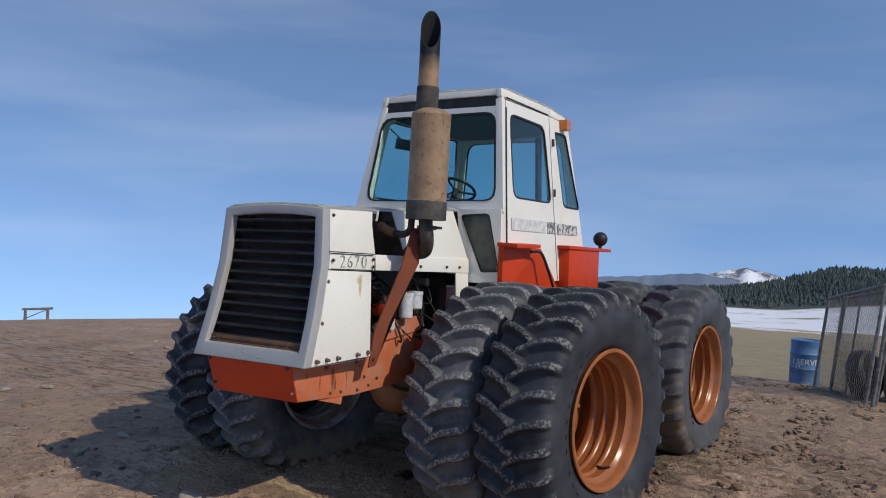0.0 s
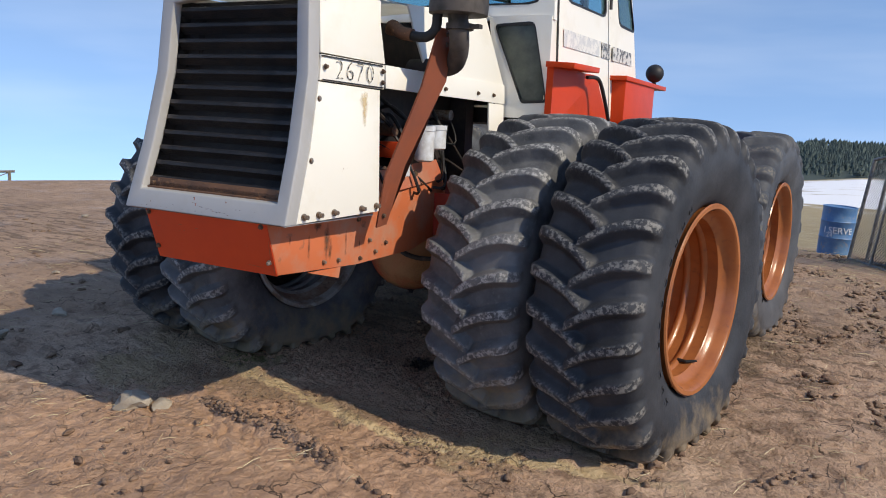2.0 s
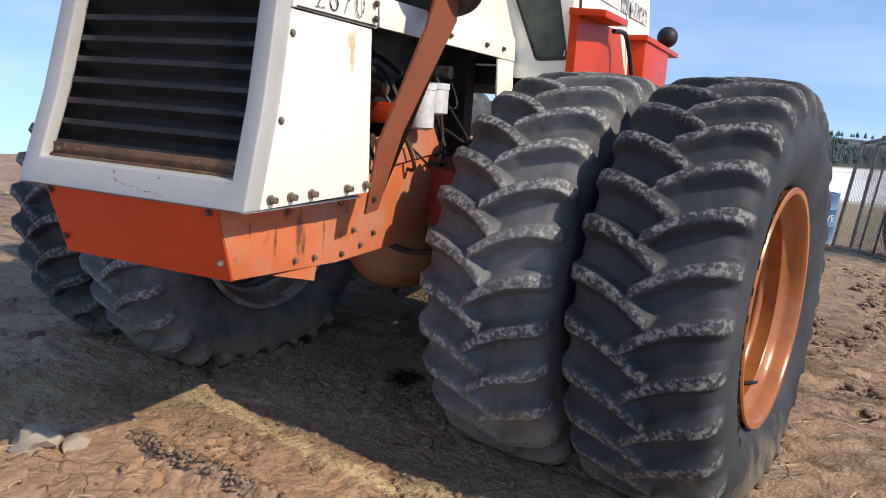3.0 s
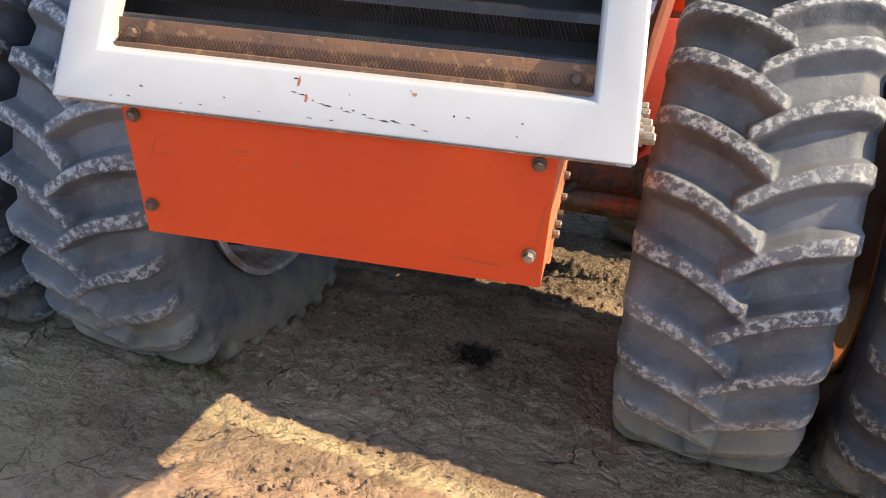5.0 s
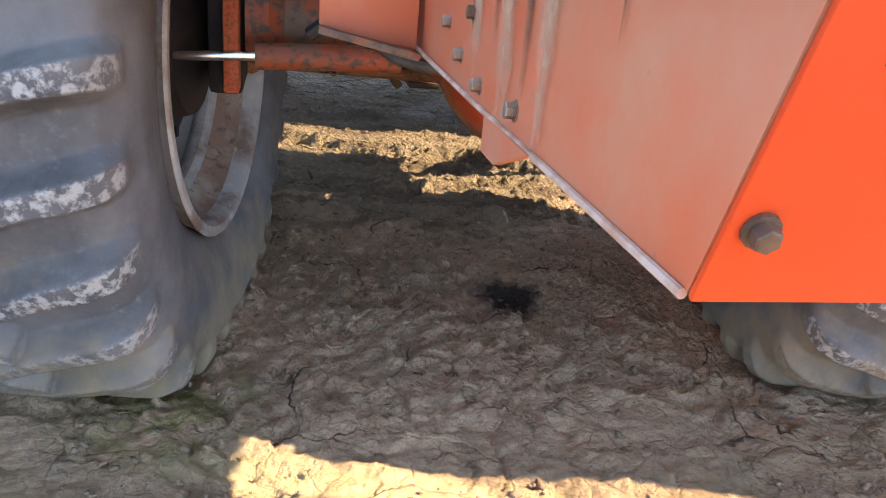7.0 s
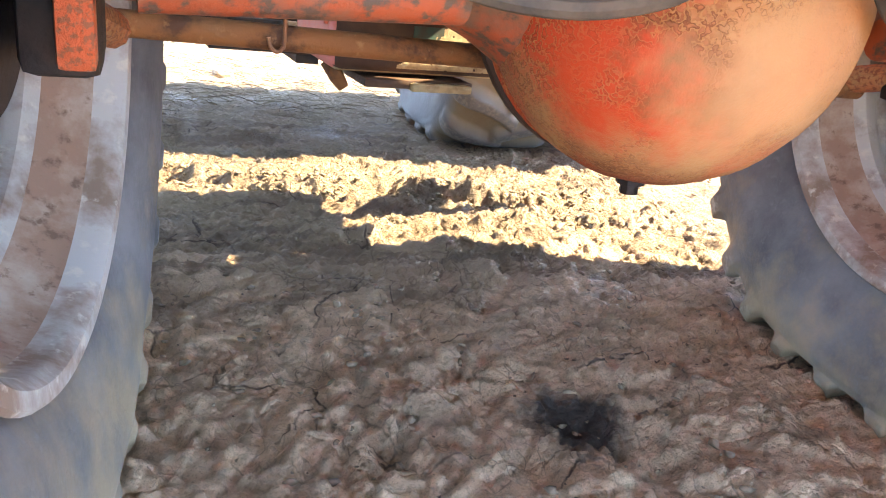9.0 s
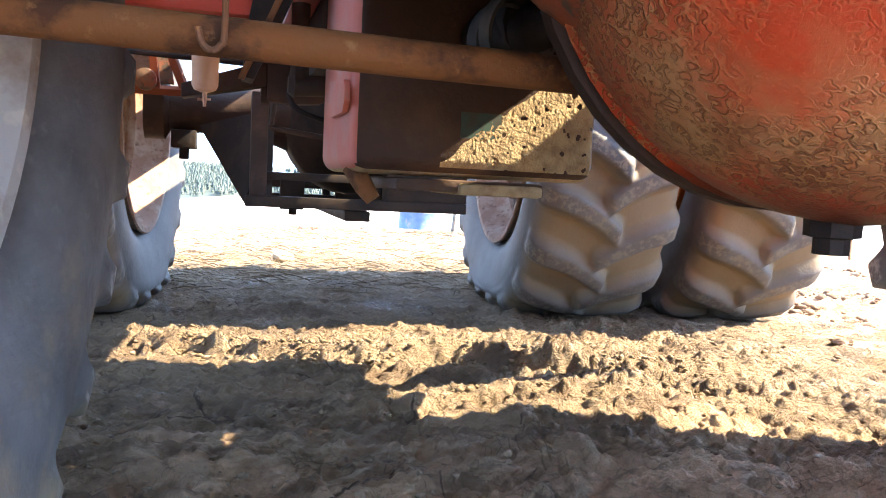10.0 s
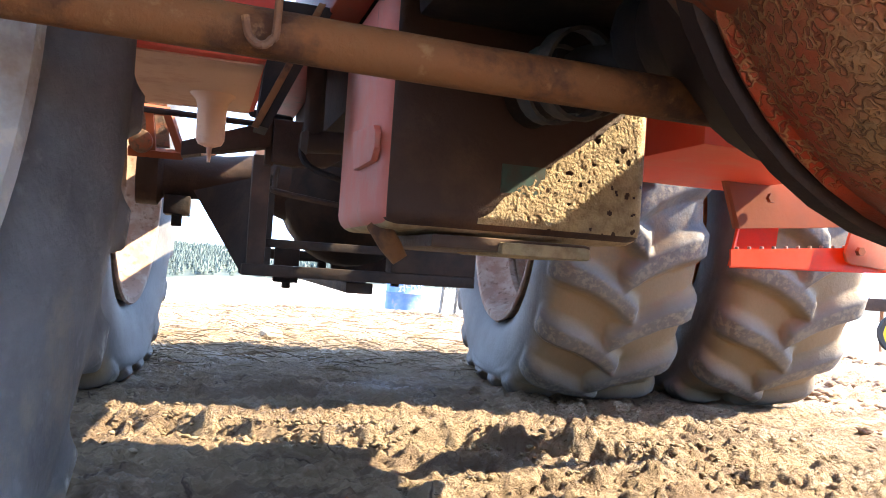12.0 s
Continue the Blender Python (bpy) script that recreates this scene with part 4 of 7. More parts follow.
for k in range(len(rows)):
    A, B = rows[k], rows[(k + 1) % len(rows)]
    for q in range(4):
        bm.faces.new((A[q], B[q], B[(q + 1) % 4], A[(q + 1) % 4]))
bmesh.ops.recalc_face_normals(bm, faces=bm.faces)
hard = [e for e in bm.edges if len(e.link_faces) == 2 and e.calc_face_angle() > 0.6]
bmesh.ops.bevel(bm, geom=hard, offset=0.008, segments=3, affect="EDGES", clamp_overlap=True, profile=0.5)
frame_ob = part("grille_frame", bm, WHITE_DIMMED, tractor, "chipped white sheet-metal grille surround")

# louvres behind a mesh screen
for k in range(12):
    z = 1.330 + k * 0.0755
    y, w = nose(z)
    bm = bmesh.new()
    hw = w - 0.056
    prof = [(0.054, -0.003), (0.056, 0.013), (0.062, 0.017), (0.070, 0.014), (0.108, -0.030), (0.104, -0.034), (0.066, -0.004)]
    A = [bm.verts.new((-hw, y + dy, z + dz)) for dy, dz in prof]
    B = [bm.verts.new((hw, y + dy, z + dz)) for dy, dz in prof]
    n_ = len(prof)
    for q in range(n_):
        bm.faces.new((A[q], A[(q + 1) % n_], B[(q + 1) % n_], B[q]))
    bm.faces.new(A[::-1])
    bm.faces.new(B)
    part("louvre", bm, LOUVRE, tractor)
bm = bmesh.new()
y0, w0 = nose(1.25)
y1, w1 = nose(2.25)
slab(bm, [(-w0 + 0.03, y0 + 0.19, 1.22), (w0 - 0.03, y0 + 0.19, 1.22), (w1 - 0.03, y1 + 0.19, 2.22), (-w1 + 0.03, y1 + 0.19, 2.22)], 0.05)
part("radiator_core", bm, BLACK, tractor, "dark dusty radiator core behind the louvres")
bm = bmesh.new()
slab(bm, [(-0.43, 0.048, 1.294), (0.43, 0.048, 1.294), (0.43, 0.17, 1.300), (-0.43, 0.17, 1.300)], 0.01)
part("grille_sill", bm, RUST, tractor, "rusty brown sill under the louvres")
bm = bmesh.new()
box(bm, -0.45, 0.45, 0.066, 0.074, 1.285, 1.338)
part("lower_baffle", bm, RUST, tractor, "rusty brown strip below the louvres", bevel=0.002)
for x in (-0.40, 0.40):
    bolt(tractor, (x, 0.066, 1.312), (0, -1, 0))
# shroud that closes the sides between the frame and the core
for side in (-1, 1):
    bm = bmesh.new()
    lo_y, lo_w = nose(1.22)
    hi_y, hi_w = nose(2.22)
    pts = [(side * (lo_w - 0.022), lo_y + 0.082, 1.22), (side * (lo_w - 0.022), lo_y + 0.26, 1.22), (side * (hi_w - 0.022), hi_y + 0.26, 2.22), (side * (hi_w - 0.022), hi_y + 0.082, 2.22)]
    slab(bm, pts if side > 0 else pts[::-1], 0.008)
    part("radiator_shroud", bm, BLACK, tractor, "black sheet-metal radiator shroud")
# wire screen in front of the louvres
bm = bmesh.new()
for s in (-1, 1):
    for k in range(-138, 188):
        u0 = k * 0.007
        pts = []
        for z in (1.285, 1.52, 1.86, 2.195):
            y, w = nose(z)
            x = u0 + s * (z - 1.3) * 0.5
            pts.append((x, y + 0.048, z, w - 0.054))
        for p, q in zip(pts, pts[1:]):
            if abs(p[0]) < p[3] and abs(q[0]) < q[3]:
                tube(bm, [p[:3], q[:3]], 0.00038, 3, cap=False)
screen = part("wire_screen", bm, WIRE, tractor, "fine wire mesh screen over the grille", soft=False)
screen["kind"] = "stuff"

# side panels, left and right
for side in (1, -1):
    def sp(y, z, out=0.0):
        w = np.interp(z, [1.19, 1.86, 2.27], [0.512, 0.476, 0.444]) + 0.035 * max(0.0, y) / 0.7 * (1 if z < 2.0 else 0.6) + out
        return (side * float(w), y, z)

    def plate(name, pts, material, label, thick=0.012, bev=0.003):
        q = [sp(*p) for p in pts]
        bm = bmesh.new()
        slab(bm, q if side > 0 else q[::-1], thick)
        return part(name, bm, material, tractor, label, bevel=bev)

    lower = plate("side_panel", [(0.055, 1.195), (0.67, 1.215), (0.685, 1.822), (0.222, 1.832), (0.155, 1.52)], WHITE, "cream white engine side panel with rust stains")
    band = plate("number_plate_band", [(0.222, 1.838, 0.004), (0.715, 1.828, 0.004), (0.725, 1.948, 0.004), (0.240, 1.955, 0.004)], WHITE, "white model-number band with black edge lines")
    upper = plate("upper_side_panel", [(0.240, 1.962), (0.735, 1.955), (0.72, 2.16), (0.735, 2.265), (0.256, 2.250)], WHITE, "cream white upper hood side")
    if side > 0:
        bolts = ((0.10, 1.215), (0.20, 1.218), (0.31, 1.222), (0.52, 1.228), (0.64, 1.235))
        text_part("2670", 0.130, LETTER_BLACK, Matrix.Translation(sp(0.475, 1.890, 0.0105)) @ Euler((radians(90), 0, radians(86)), "XYZ").to_matrix().to_4x4(), band, depth=0.0012, gap=1.18, thin=-0.0035)
        for zz in (1.838, 1.945):
            bm2 = bmesh.new()
            slab(bm2, [sp(0.235, zz, 0.0105), sp(0.70, zz - 0.006, 0.0105), sp(0.70, zz + 0.0, 0.0105), sp(0.235, zz + 0.006, 0.0105)], 0.003)
            part("edge_line", bm2, BLACK, band)
    else:
        bolts = ((0.10, 1.215), (0.31, 1.222), (0.64, 1.235))
    for y, z in bolts:
        bolt(lower, sp(y, z + 0.01, 0.002), (side, 0, 0), KNOB_ME)
    for y, z in ((0.150, 1.475), (0.212, 1.755)):
        bolt(lower, sp(y + 0.01, z, 0.0), (side, 0, 0), FLAT_ME)
    for y, z in ((0.69, 1.86), (0.695, 1.915), (0.255, 1.90)):
        bolt(band, sp(y, z, 0.012), (side, 0, 0))
    bolt(upper, sp(0.285, 2.21, 0.002), (side, 0, 0))
    plate("rear_hood_panel", [(1.12, 1.945), (2.04, 1.940), (1.95, 2.20), (1.87, 2.350), (0.98, 2.29), (1.05, 2.14)], WHITE, "cream white rear hood side")
    rband = plate("rear_hood_band", [(0.73, 1.835, 0.006), (2.04, 1.822, 0.006), (2.04, 1.945, 0.006), (0.73, 1.950, 0.006)], WHITE, "dented white hood band", bev=0.002)
    for y in (1.30, 1.68, 1.88):
        bolt(rband, sp(y, 1.87, 0.008), (side, 0, 0))
    plate("cowl_post", [(1.84, 1.52), (2.04, 1.52), (2.04, 1.82), (1.84, 1.82)], WHITE, "short white cowl post")

# hood top, one crowned sheet
bm = bmesh.new()
rows = []
for y, z in ((0.185, 2.268), (0.25, 2.270), (0.74, 2.290), (1.03, 2.300), (1.5, 2.335), (2.02, 2.385)):
    row = []
    for q in range(13):
        u = -1 + q / 6
        e = 0.446 + 0.015 * y
        row.append(bm.verts.new((u * e, y, z + 0.022 * (1 - u ** 2) - 0.018 * max(0, abs(u) - 0.9) * 10)))
    rows.append(row)
for A, B in zip(rows, rows[1:]):
    for q in range(12):
        bm.faces.new((A[q], A[q + 1], B[q + 1], B[q]))
bmesh.ops.solidify(bm, geom=list(bm.faces), thickness=0.012)
part("hood_top", bm, WHITE, tractor, "faded cream white hood top")
# added black boxes stand in for engine and bay shade, and close see-through gaps
bm = bmesh.new()
box(bm, -0.24, 0.24, 0.72, 1.98, 1.28, 1.86)
box(bm, -0.30, 0.20, 0.74, 2.04, 1.84, 2.22)
box(bm, -0.36, 0.36, 1.94, 2.05, 1.28, 2.26)
box(bm, -0.40, -0.34, 0.30, 2.00, 1.28, 2.20)
part("engine_block", bm, BLACK, tractor, "black boxes filling the dark engine bay under the hood")

# ---- front frame box and rails ----
bm = bmesh.new()
slab(bm, [(-0.381, 0.081, 0.938), (0.386, 0.081, 0.938), (0.390, -0.006, 1.192), (-0.384, -0.006, 1.192)], 0.006)
panel = part("front_panel", bm, ORANGE, tractor, "scratched orange front weight panel", bevel=0.002)
for x, z, me in ((-0.361, 1.174, BOLT_ME), (0.360, 1.174, BOLT_ME), (-0.361, 0.999, BOLT_ME), (0.360, 1.003, ZBOLT_ME)):
    bolt(panel, (x, 0.0803 - (z - 0.94) * 0.345 - 0.001, z), (0, -1, -0.33), me)
for side in (1, -1):
    bm = bmesh.new()
    low_back = [(side * 0.400, 1.25, 0.93), (side * 0.405, 1.62, 1.02)] if side > 0 else [(side * 0.398, 1.02, 0.928), (side * 0.40, 1.40, 0.924), (side * 0.405, 1.62, 1.02)]
    e_ = 0.386 if side > 0 else 0.381
    pts = [(side * e_, 0.088, 0.941), (side * 0.392, 0.70, 0.915 if side > 0 else 0.931)] + low_back + [(side * 0.41, 1.62, 1.38), (side * 0.41, 1.16, 1.36), (side * 0.397, 0.75, 1.27), (side * (e_ + 0.004), 0.003, 1.192)]
    slab(bm, pts if side > 0 else pts[::-1], 0.016)
    rail = part("side_rail", bm, FADED if side > 0 else FADED_PINK, tractor, "sun-faded orange frame side plate with streaks", bevel=0.003)
    heads = ((0.42, 0.962), (0.54, 0.958), (0.73, 0.945), (0.87, 0.965), (0.97, 1.005), (0.81, 1.035), (0.70, 1.155)) if side > 0 else ((0.507, 0.963), (0.678, 0.957), (0.749, 1.043), (0.805, 0.976), (0.907, 1.011), (1.02, 1.10), (0.86, 1.15))
    for y, z in heads:
        bolt(rail, (side * (e_ + 0.012 * y + 0.015 * (z - 0.94) - 0.001), y, z), (side, 0, 0), ZBOLT_ME if y < 0.70 or 0.80 < y < 0.91 else BOLT_ME)
    bm = bmesh.new()
    pts = [(side * 0.385, 0.30, 0.925), (side * 0.385, 0.56, 0.920), (side * 0.385, 0.545, 0.865)] if side > 0 else [(-0.386, 0.420, 0.936), (-0.386, 0.622, 0.932), (-0.386, 0.617, 0.884), (-0.386, 0.55, 0.886)]
    slab(bm, pts if side > 0 else pts[::-1], 0.01)
    part("tie_tab", bm, FADED if side > 0 else FADED_PINK, tractor)
    # inner rails under the hood, back to the rear
    bm = bmesh.new()
    box(bm, side * 0.30 - 0.035, side * 0.30 + 0.035, 0.9, 5.6, 1.02, 1.30)
    part("main_rail", bm, GUSSET_RED, tractor, "dull red chassis rail", bevel=0.006)
bm = bmesh.new()
slab(bm, [(-0.366, 0.10, 0.962), (-0.376, 0.98, 0.950), (0.376, 0.98, 0.940), (0.370, 0.10, 0.962)], 0.012)
part("belly_plate", bm, FADED, tractor, "faded orange belly plate")
bm = bmesh.new()
slab(bm, [(0.505, -0.012, 1.193), (0.515, 0.66, 1.198), (0.40, 0.66, 1.198), (0.40, 0.01, 1.193)], 0.006)
part("panel_flange", bm, WHITE_DIMMED, tractor, "white lower flange with rusty edge")
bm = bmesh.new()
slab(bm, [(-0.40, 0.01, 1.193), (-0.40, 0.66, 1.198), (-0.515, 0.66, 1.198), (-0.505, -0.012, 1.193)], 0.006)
part("panel_flange", bm, WHITE_DIMMED, tractor, "white lower flange with rusty edge")

# ---- exhaust ----
MX, MY = 0.765, 0.95
bm = bmesh.new()
Tm = Matrix.Translation((MX - 0.01, MY, 0)) @ pose(0, 0, 0, 0, 1.0, 0)
revolve(bm, [(2.225, 0.0001), (2.225, 0.143), (2.235, 0.149), (2.36, 0.149), (2.362, 0.146), (2.98, 0.146), (2.99, 0.149), (3.005, 0.144), (3.02, 0.12), (3.04, 0.085), (3.045, 0.0001)], 40, "z", m=Tm)
muffler = part("muffler", bm, MUFFLER, tractor, "scorched brown upright muffler can", soft=True)
bm = bmesh.new()
revolve(bm, [(2.223, 0.1501), (2.236, 0.1512), (2.355, 0.1512), (2.358, 0.1495)], 40, "z", m=Tm)
part("muffler_band", bm, SOOTY, muffler, "dark sooty lower band")
bm = bmesh.new()
tube(bm, [(MX - 0.003, MY, 3.03), (MX + 0.002, MY, 3.205)], 0.083, 24)
part("pipe_clamp", bm, SOOTY, tractor, "grey exhaust sleeve")
bm = bmesh.new()
n_ = 28
rings = []
cut_n = Vector((0.50, -0.78, 0.36)).normalized()
cut_at = Vector((MX + 0.03, MY - 0.02, 3.612))
for rad in (0.075, 0.070):
    ring_a = []
    levels = [3.04, 3.2, 3.35, 3.5, None]
    for lv in levels:
        ring = []
        for k in range(n_):
            a = 2 * math.pi * k / n_
            bend = lambda z: Vector((MX + 0.05 * max(0, z - 3.2) ** 1.3, MY - 0.07 * max(0, z - 3.3) ** 1.2, z))
            if lv is None:
                z = 3.60
                for _ in range(12):
                    p = bend(z) + Vector((math.cos(a), math.sin(a), 0)) * rad
                    z -= (p - cut_at).dot(cut_n) / (cut_n.z + 0.02)
                    z = min(3.80, max(3.36, z))
                p = bend(z) + Vector((math.cos(a), math.sin(a), 0)) * rad
            else:
                p = bend(min(lv, 3.36)) + Vector((math.cos(a), math.sin(a), 0)) * rad if lv >= 3.5 else bend(lv) + Vector((math.cos(a), math.sin(a), 0)) * rad
            ring.append(bm.verts.new(p))
        ring_a.append(ring)
    for A, B in zip(ring_a, ring_a[1:]):
        for k in range(n_):
            f = bm.faces.new((A[k], A[(k + 1) % n_], B[(k + 1) % n_], B[k]))
            f.material_index = 1 if rad < 0.072 else 0
    rings.append(ring_a)
for k in range(n_):
    bm.faces.new((rings[0][-1][k], rings[0][-1][(k + 1) % n_], rings[1][-1][(k + 1) % n_], rings[1][-1][k]))
part("exhaust_tip", bm, [SCORCHED, SOOT], tractor, "slash-cut exhaust pipe blackened inside")
bm = bmesh.new()
tube(bm, curve_pts([(MX + 0.02, MY + 0.01, 2.23), (MX + 0.03, MY + 0.02, 2.12), (MX - 0.01, MY + 0.09, 2.03), (MX - 0.10, MY + 0.16, 1.98), (0.40, MY + 0.22, 1.97)], 5), 0.052, 18)
part("exhaust_elbow", bm, SOOTY, tractor, "rusty exhaust elbow")
bm = bmesh.new()
tube(bm, [(MX + 0.03, MY + 0.02, 2.150), (MX + 0.03, MY + 0.02, 2.180)], 0.072, 20)
box(bm, MX + 0.06, MX + 0.15, MY - 0.0, MY + 0.04, 2.155, 2.175)
part("exhaust_clamp", bm, SOOTY, tractor)
bm = bmesh.new()
tube(bm, curve_pts([(MX - 0.08, MY - 0.02, 2.23), (MX - 0.09, MY - 0.02, 2.15), (MX - 0.14, MY - 0.03, 2.11), (MX - 0.24, MY - 0.03, 2.12)], 5), 0.026, 12)
part("aspirator_hose", bm, HOSE, tractor, "black aspirator hose")
bm = bmesh.new()
tube(bm, curve_pts([(MX - 0.22, MY - 0.03, 2.12), (MX - 0.29, MY - 0.03, 2.135), (MX - 0.35, MY - 0.02, 2.17), (MX - 0.37, MY, 2.14)], 4), 0.034, 12)
part("rusty_pipe_stub", bm, RUST, tractor, "rusty pipe stub")
bm = bmesh.new()
slab(bm, [(0.545, 0.655, 1.13), (0.545, 0.745, 1.14), (0.60, 0.815, 1.45), (0.69, 1.05, 1.90), (0.72, 1.04, 2.16), (0.70, 0.93, 2.16), (0.648, 0.87, 1.85), (0.565, 0.690, 1.40)], 0.012)
strap = part("muffler_strap", bm, STRAP_BROWN, tractor, "brown diagonal muffler support strap", bevel=0.002)
bm = bmesh.new()
slab(bm, [(0.545, 0.745, 1.14), (0.50, 0.755, 1.14), (0.56, 0.825, 1.45), (0.65, 1.06, 1.90), (0.69, 1.05, 1.90), (0.60, 0.815, 1.45)], 0.008)
part("strap_flange", bm, STRAP_BROWN, strap)
bolt(strap, (0.552, 0.70, 1.19), (1, 0, 0))
for z in (2.08, 2.13):
    bolt(strap, (0.715, 0.99, z), (1, 0, 0))

SCUFF = mat("scuffed_orange_paint", (0.40, 0.10, 0.035), 0.6, second=(0.26, 0.09, 0.05), scale=60.0)
STAIN = film_mat("rusty_run_stain", None, (0.60, 0.42, 0.17))
STREAK = film_mat("rust_streak_stain", None, (0.13, 0.075, 0.05), 0.7)

# scratches and chips on the front
def on_panel(x, z, out=0.0008):
    return Vector((x, 0.0803 - (z - 0.94) * 0.3445 - out, z))


rnd = random.Random(21)
for x, z, L, tilt, w in ((-0.165, 1.128, 0.030, 0.05, 0.0022), (-0.06, 1.118, 0.026, 0.12, 0.0030), (-0.15, 1.098, 0.012, 0.1, 0.0015), (-0.185, 1.096, 0.012, -0.2, 0.0012), (-0.335, 1.118, 0.030, 1.2, 0.0020),
                         (0.255, 0.975, 0.075, -0.05, 0.0022), (0.29, 0.972, 0.05, -0.04, 0.0015), (-0.318, 1.105, 0.03, 0.1, 0.0015), (0.375, 1.06, 0.10, 1.45, 0.003), (0.378, 0.97, 0.05, 1.45, 0.0035)):
    bm = bmesh.new()
    d = Vector((math.cos(tilt), 0, math.sin(tilt))) * L / 2
    n_ = Vector((-math.sin(tilt), 0, math.cos(tilt))) * w * 0.45
    pts = [(x - d.x, z - d.z), (x - n_.x, z - n_.z), (x + d.x, z + d.z), (x + n_.x, z + n_.z)]
    slab(bm, [on_panel(a, b_) for a, b_ in pts], 0.001)
    part("scratch", bm, SCUFF, panel, soft=False)


def on_frame(x, z, out=0.0003):
    return Vector((x, float(np.interp(z, [1.19, 1.282], [nose(1.19)[0], nose(1.282)[0] + 0.004])) - out, z))


for k in range(30):
    # one scraped row across the middle, a few knocks elsewhere
    if k < 14:
        x = -0.062 + 0.0155 * k + rnd.uniform(-0.007, 0.007)
        z = 1.243 - 0.22 * (x + 0.062) * (1 - 0.35 * k / 14) + rnd.uniform(-0.003, 0.003)
        L, w = rnd.uniform(0.002, 0.009), rnd.uniform(0.0006, 0.0015)
    elif k < 22:
        x, z = rnd.uniform(-0.42, 0.44), 1.2045 + rnd.uniform(0, 0.004)
        L, w = rnd.uniform(0.002, 0.007), rnd.uniform(0.0004, 0.0008)
    else:
        x, z = rnd.uniform(-0.40, 0.42), rnd.uniform(1.205, 1.268)
        L, w = rnd.uniform(0.0015, 0.005), rnd.uniform(0.0006, 0.002)
    bm = bmesh.new()
    slab(bm, [on_frame(x - L, z), on_frame(x - 0.3 * L, z - w), on_frame(x + L, z - 0.0015), on_frame(x + 0.2 * L, z + w)], 0.001)
    part("paint_chip", bm, SLAT if k % 3 else RUST, frame_ob, soft=False)
for x, z, L in ((-0.060, 1.264, 0.009), (-0.043, 1.238, 0.007)):
    bm = bmesh.new()
    slab(bm, [on_frame(x - 0.0025, z - L), on_frame(x + 0.0015, z - L), on_frame(x + 0.003, z), on_frame(x, z + L), on_frame(x - 0.002, z + 0.004)], 0.001)
    part("paint_chip", bm, SCUFF, frame_ob, soft=False)
bm = bmesh.new()
slab(bm, [(0.480, -0.0185, 1.190), (0.480, 0.012, 1.1925), (-0.480, 0.012, 1.1925), (-0.480, -0.0185, 1.190)], 0.002)
part("rusty_lip", bm, RUST, frame_ob, "rusty lower lip")

# rust runs on the left side
def side_left(y, z, out):
    w = np.interp(z, [1.19, 1.86, 2.27], [0.512, 0.476, 0.444]) + 0.035 * max(0.0, y) / 0.7 * (1 if z < 2.0 else 0.6) + out
    return Vector((float(w), y, z))


def patch(name, at, cy, cz, hy, hz, material, parent, seed, down=0.0):
    """A ragged thin film of rust or dirt on a plate."""
    n_ = 26
    rings_ = []
    for f_ in (1.0, 0.66, 0.33):
        ring = []
        for k in range(n_):
            a = 2 * math.pi * k / n_
            q = (1 + 0.5 * noise.noise(Vector((math.cos(a) * 2.2, math.sin(a) * 2.2, seed)))) * f_
            z = math.sin(a) * hz * q
            ring.append(at(cy + math.cos(a) * hy * q * (1 - down * max(0, -math.sin(a))), cz + (z if z > 0 else z * (1 + down))))
        rings_.append(ring)
    pts = [p for ring in rings_ for p in ring] + [at(cy, cz)]
    faces = [(r * n_ + k, r * n_ + (k + 1) % n_, (r + 1) * n_ + (k + 1) % n_, (r + 1) * n_ + k) for r in range(2) for k in range(n_)]
    faces += [(2 * n_ + k, 2 * n_ + (k + 1) % n_, 3 * n_) for k in range(n_)]
    me = bpy.data.meshes.new(name)
    me.from_pydata([tuple(p) for p in pts], [], faces)
    val = [0.0] * n_ + [0.45] * n_ + [0.8] * n_ + [1.0]
    me.attributes.new("strength", "FLOAT", "POINT").data.foreach_set("value", val)
    me.materials.append(material)
    ob = new(name, me)
    ob.parent = parent
    return ob


left_panel = [o for o in tractor.children if o.name.startswith("side_panel")][0]
on_side = lambda y, z: side_left(y, z, 0.0012)
patch("rust_run", on_side, 0.555, 1.745, 0.042, 0.088, STAIN, left_panel, 1.0, 0.7)
left_rail = [o for o in tractor.children if o.name.startswith("side_rail")][0]
on_rail = lambda y, z: Vector((0.386 + 0.0086 * y + 0.015 * (z - 0.94) + 0.0025, y, z))
for y_, z_, hy_, hz_, sd in ((0.30, 1.06, 0.016, 0.085, 1), (0.44, 1.07, 0.030, 0.10, 2), (0.47, 1.02, 0.02, 0.07, 3), (0.36, 1.15, 0.05, 0.022, 4), (0.60, 1.06, 0.010, 0.06, 5), (0.16, 1.10, 0.008, 0.03, 6), (0.72, 1.02, 0.008, 0.04, 7)):
    patch("rust_streak", on_rail, y_, z_, hy_, hz_, STREAK, left_rail, sd * 3.3, 0.3)

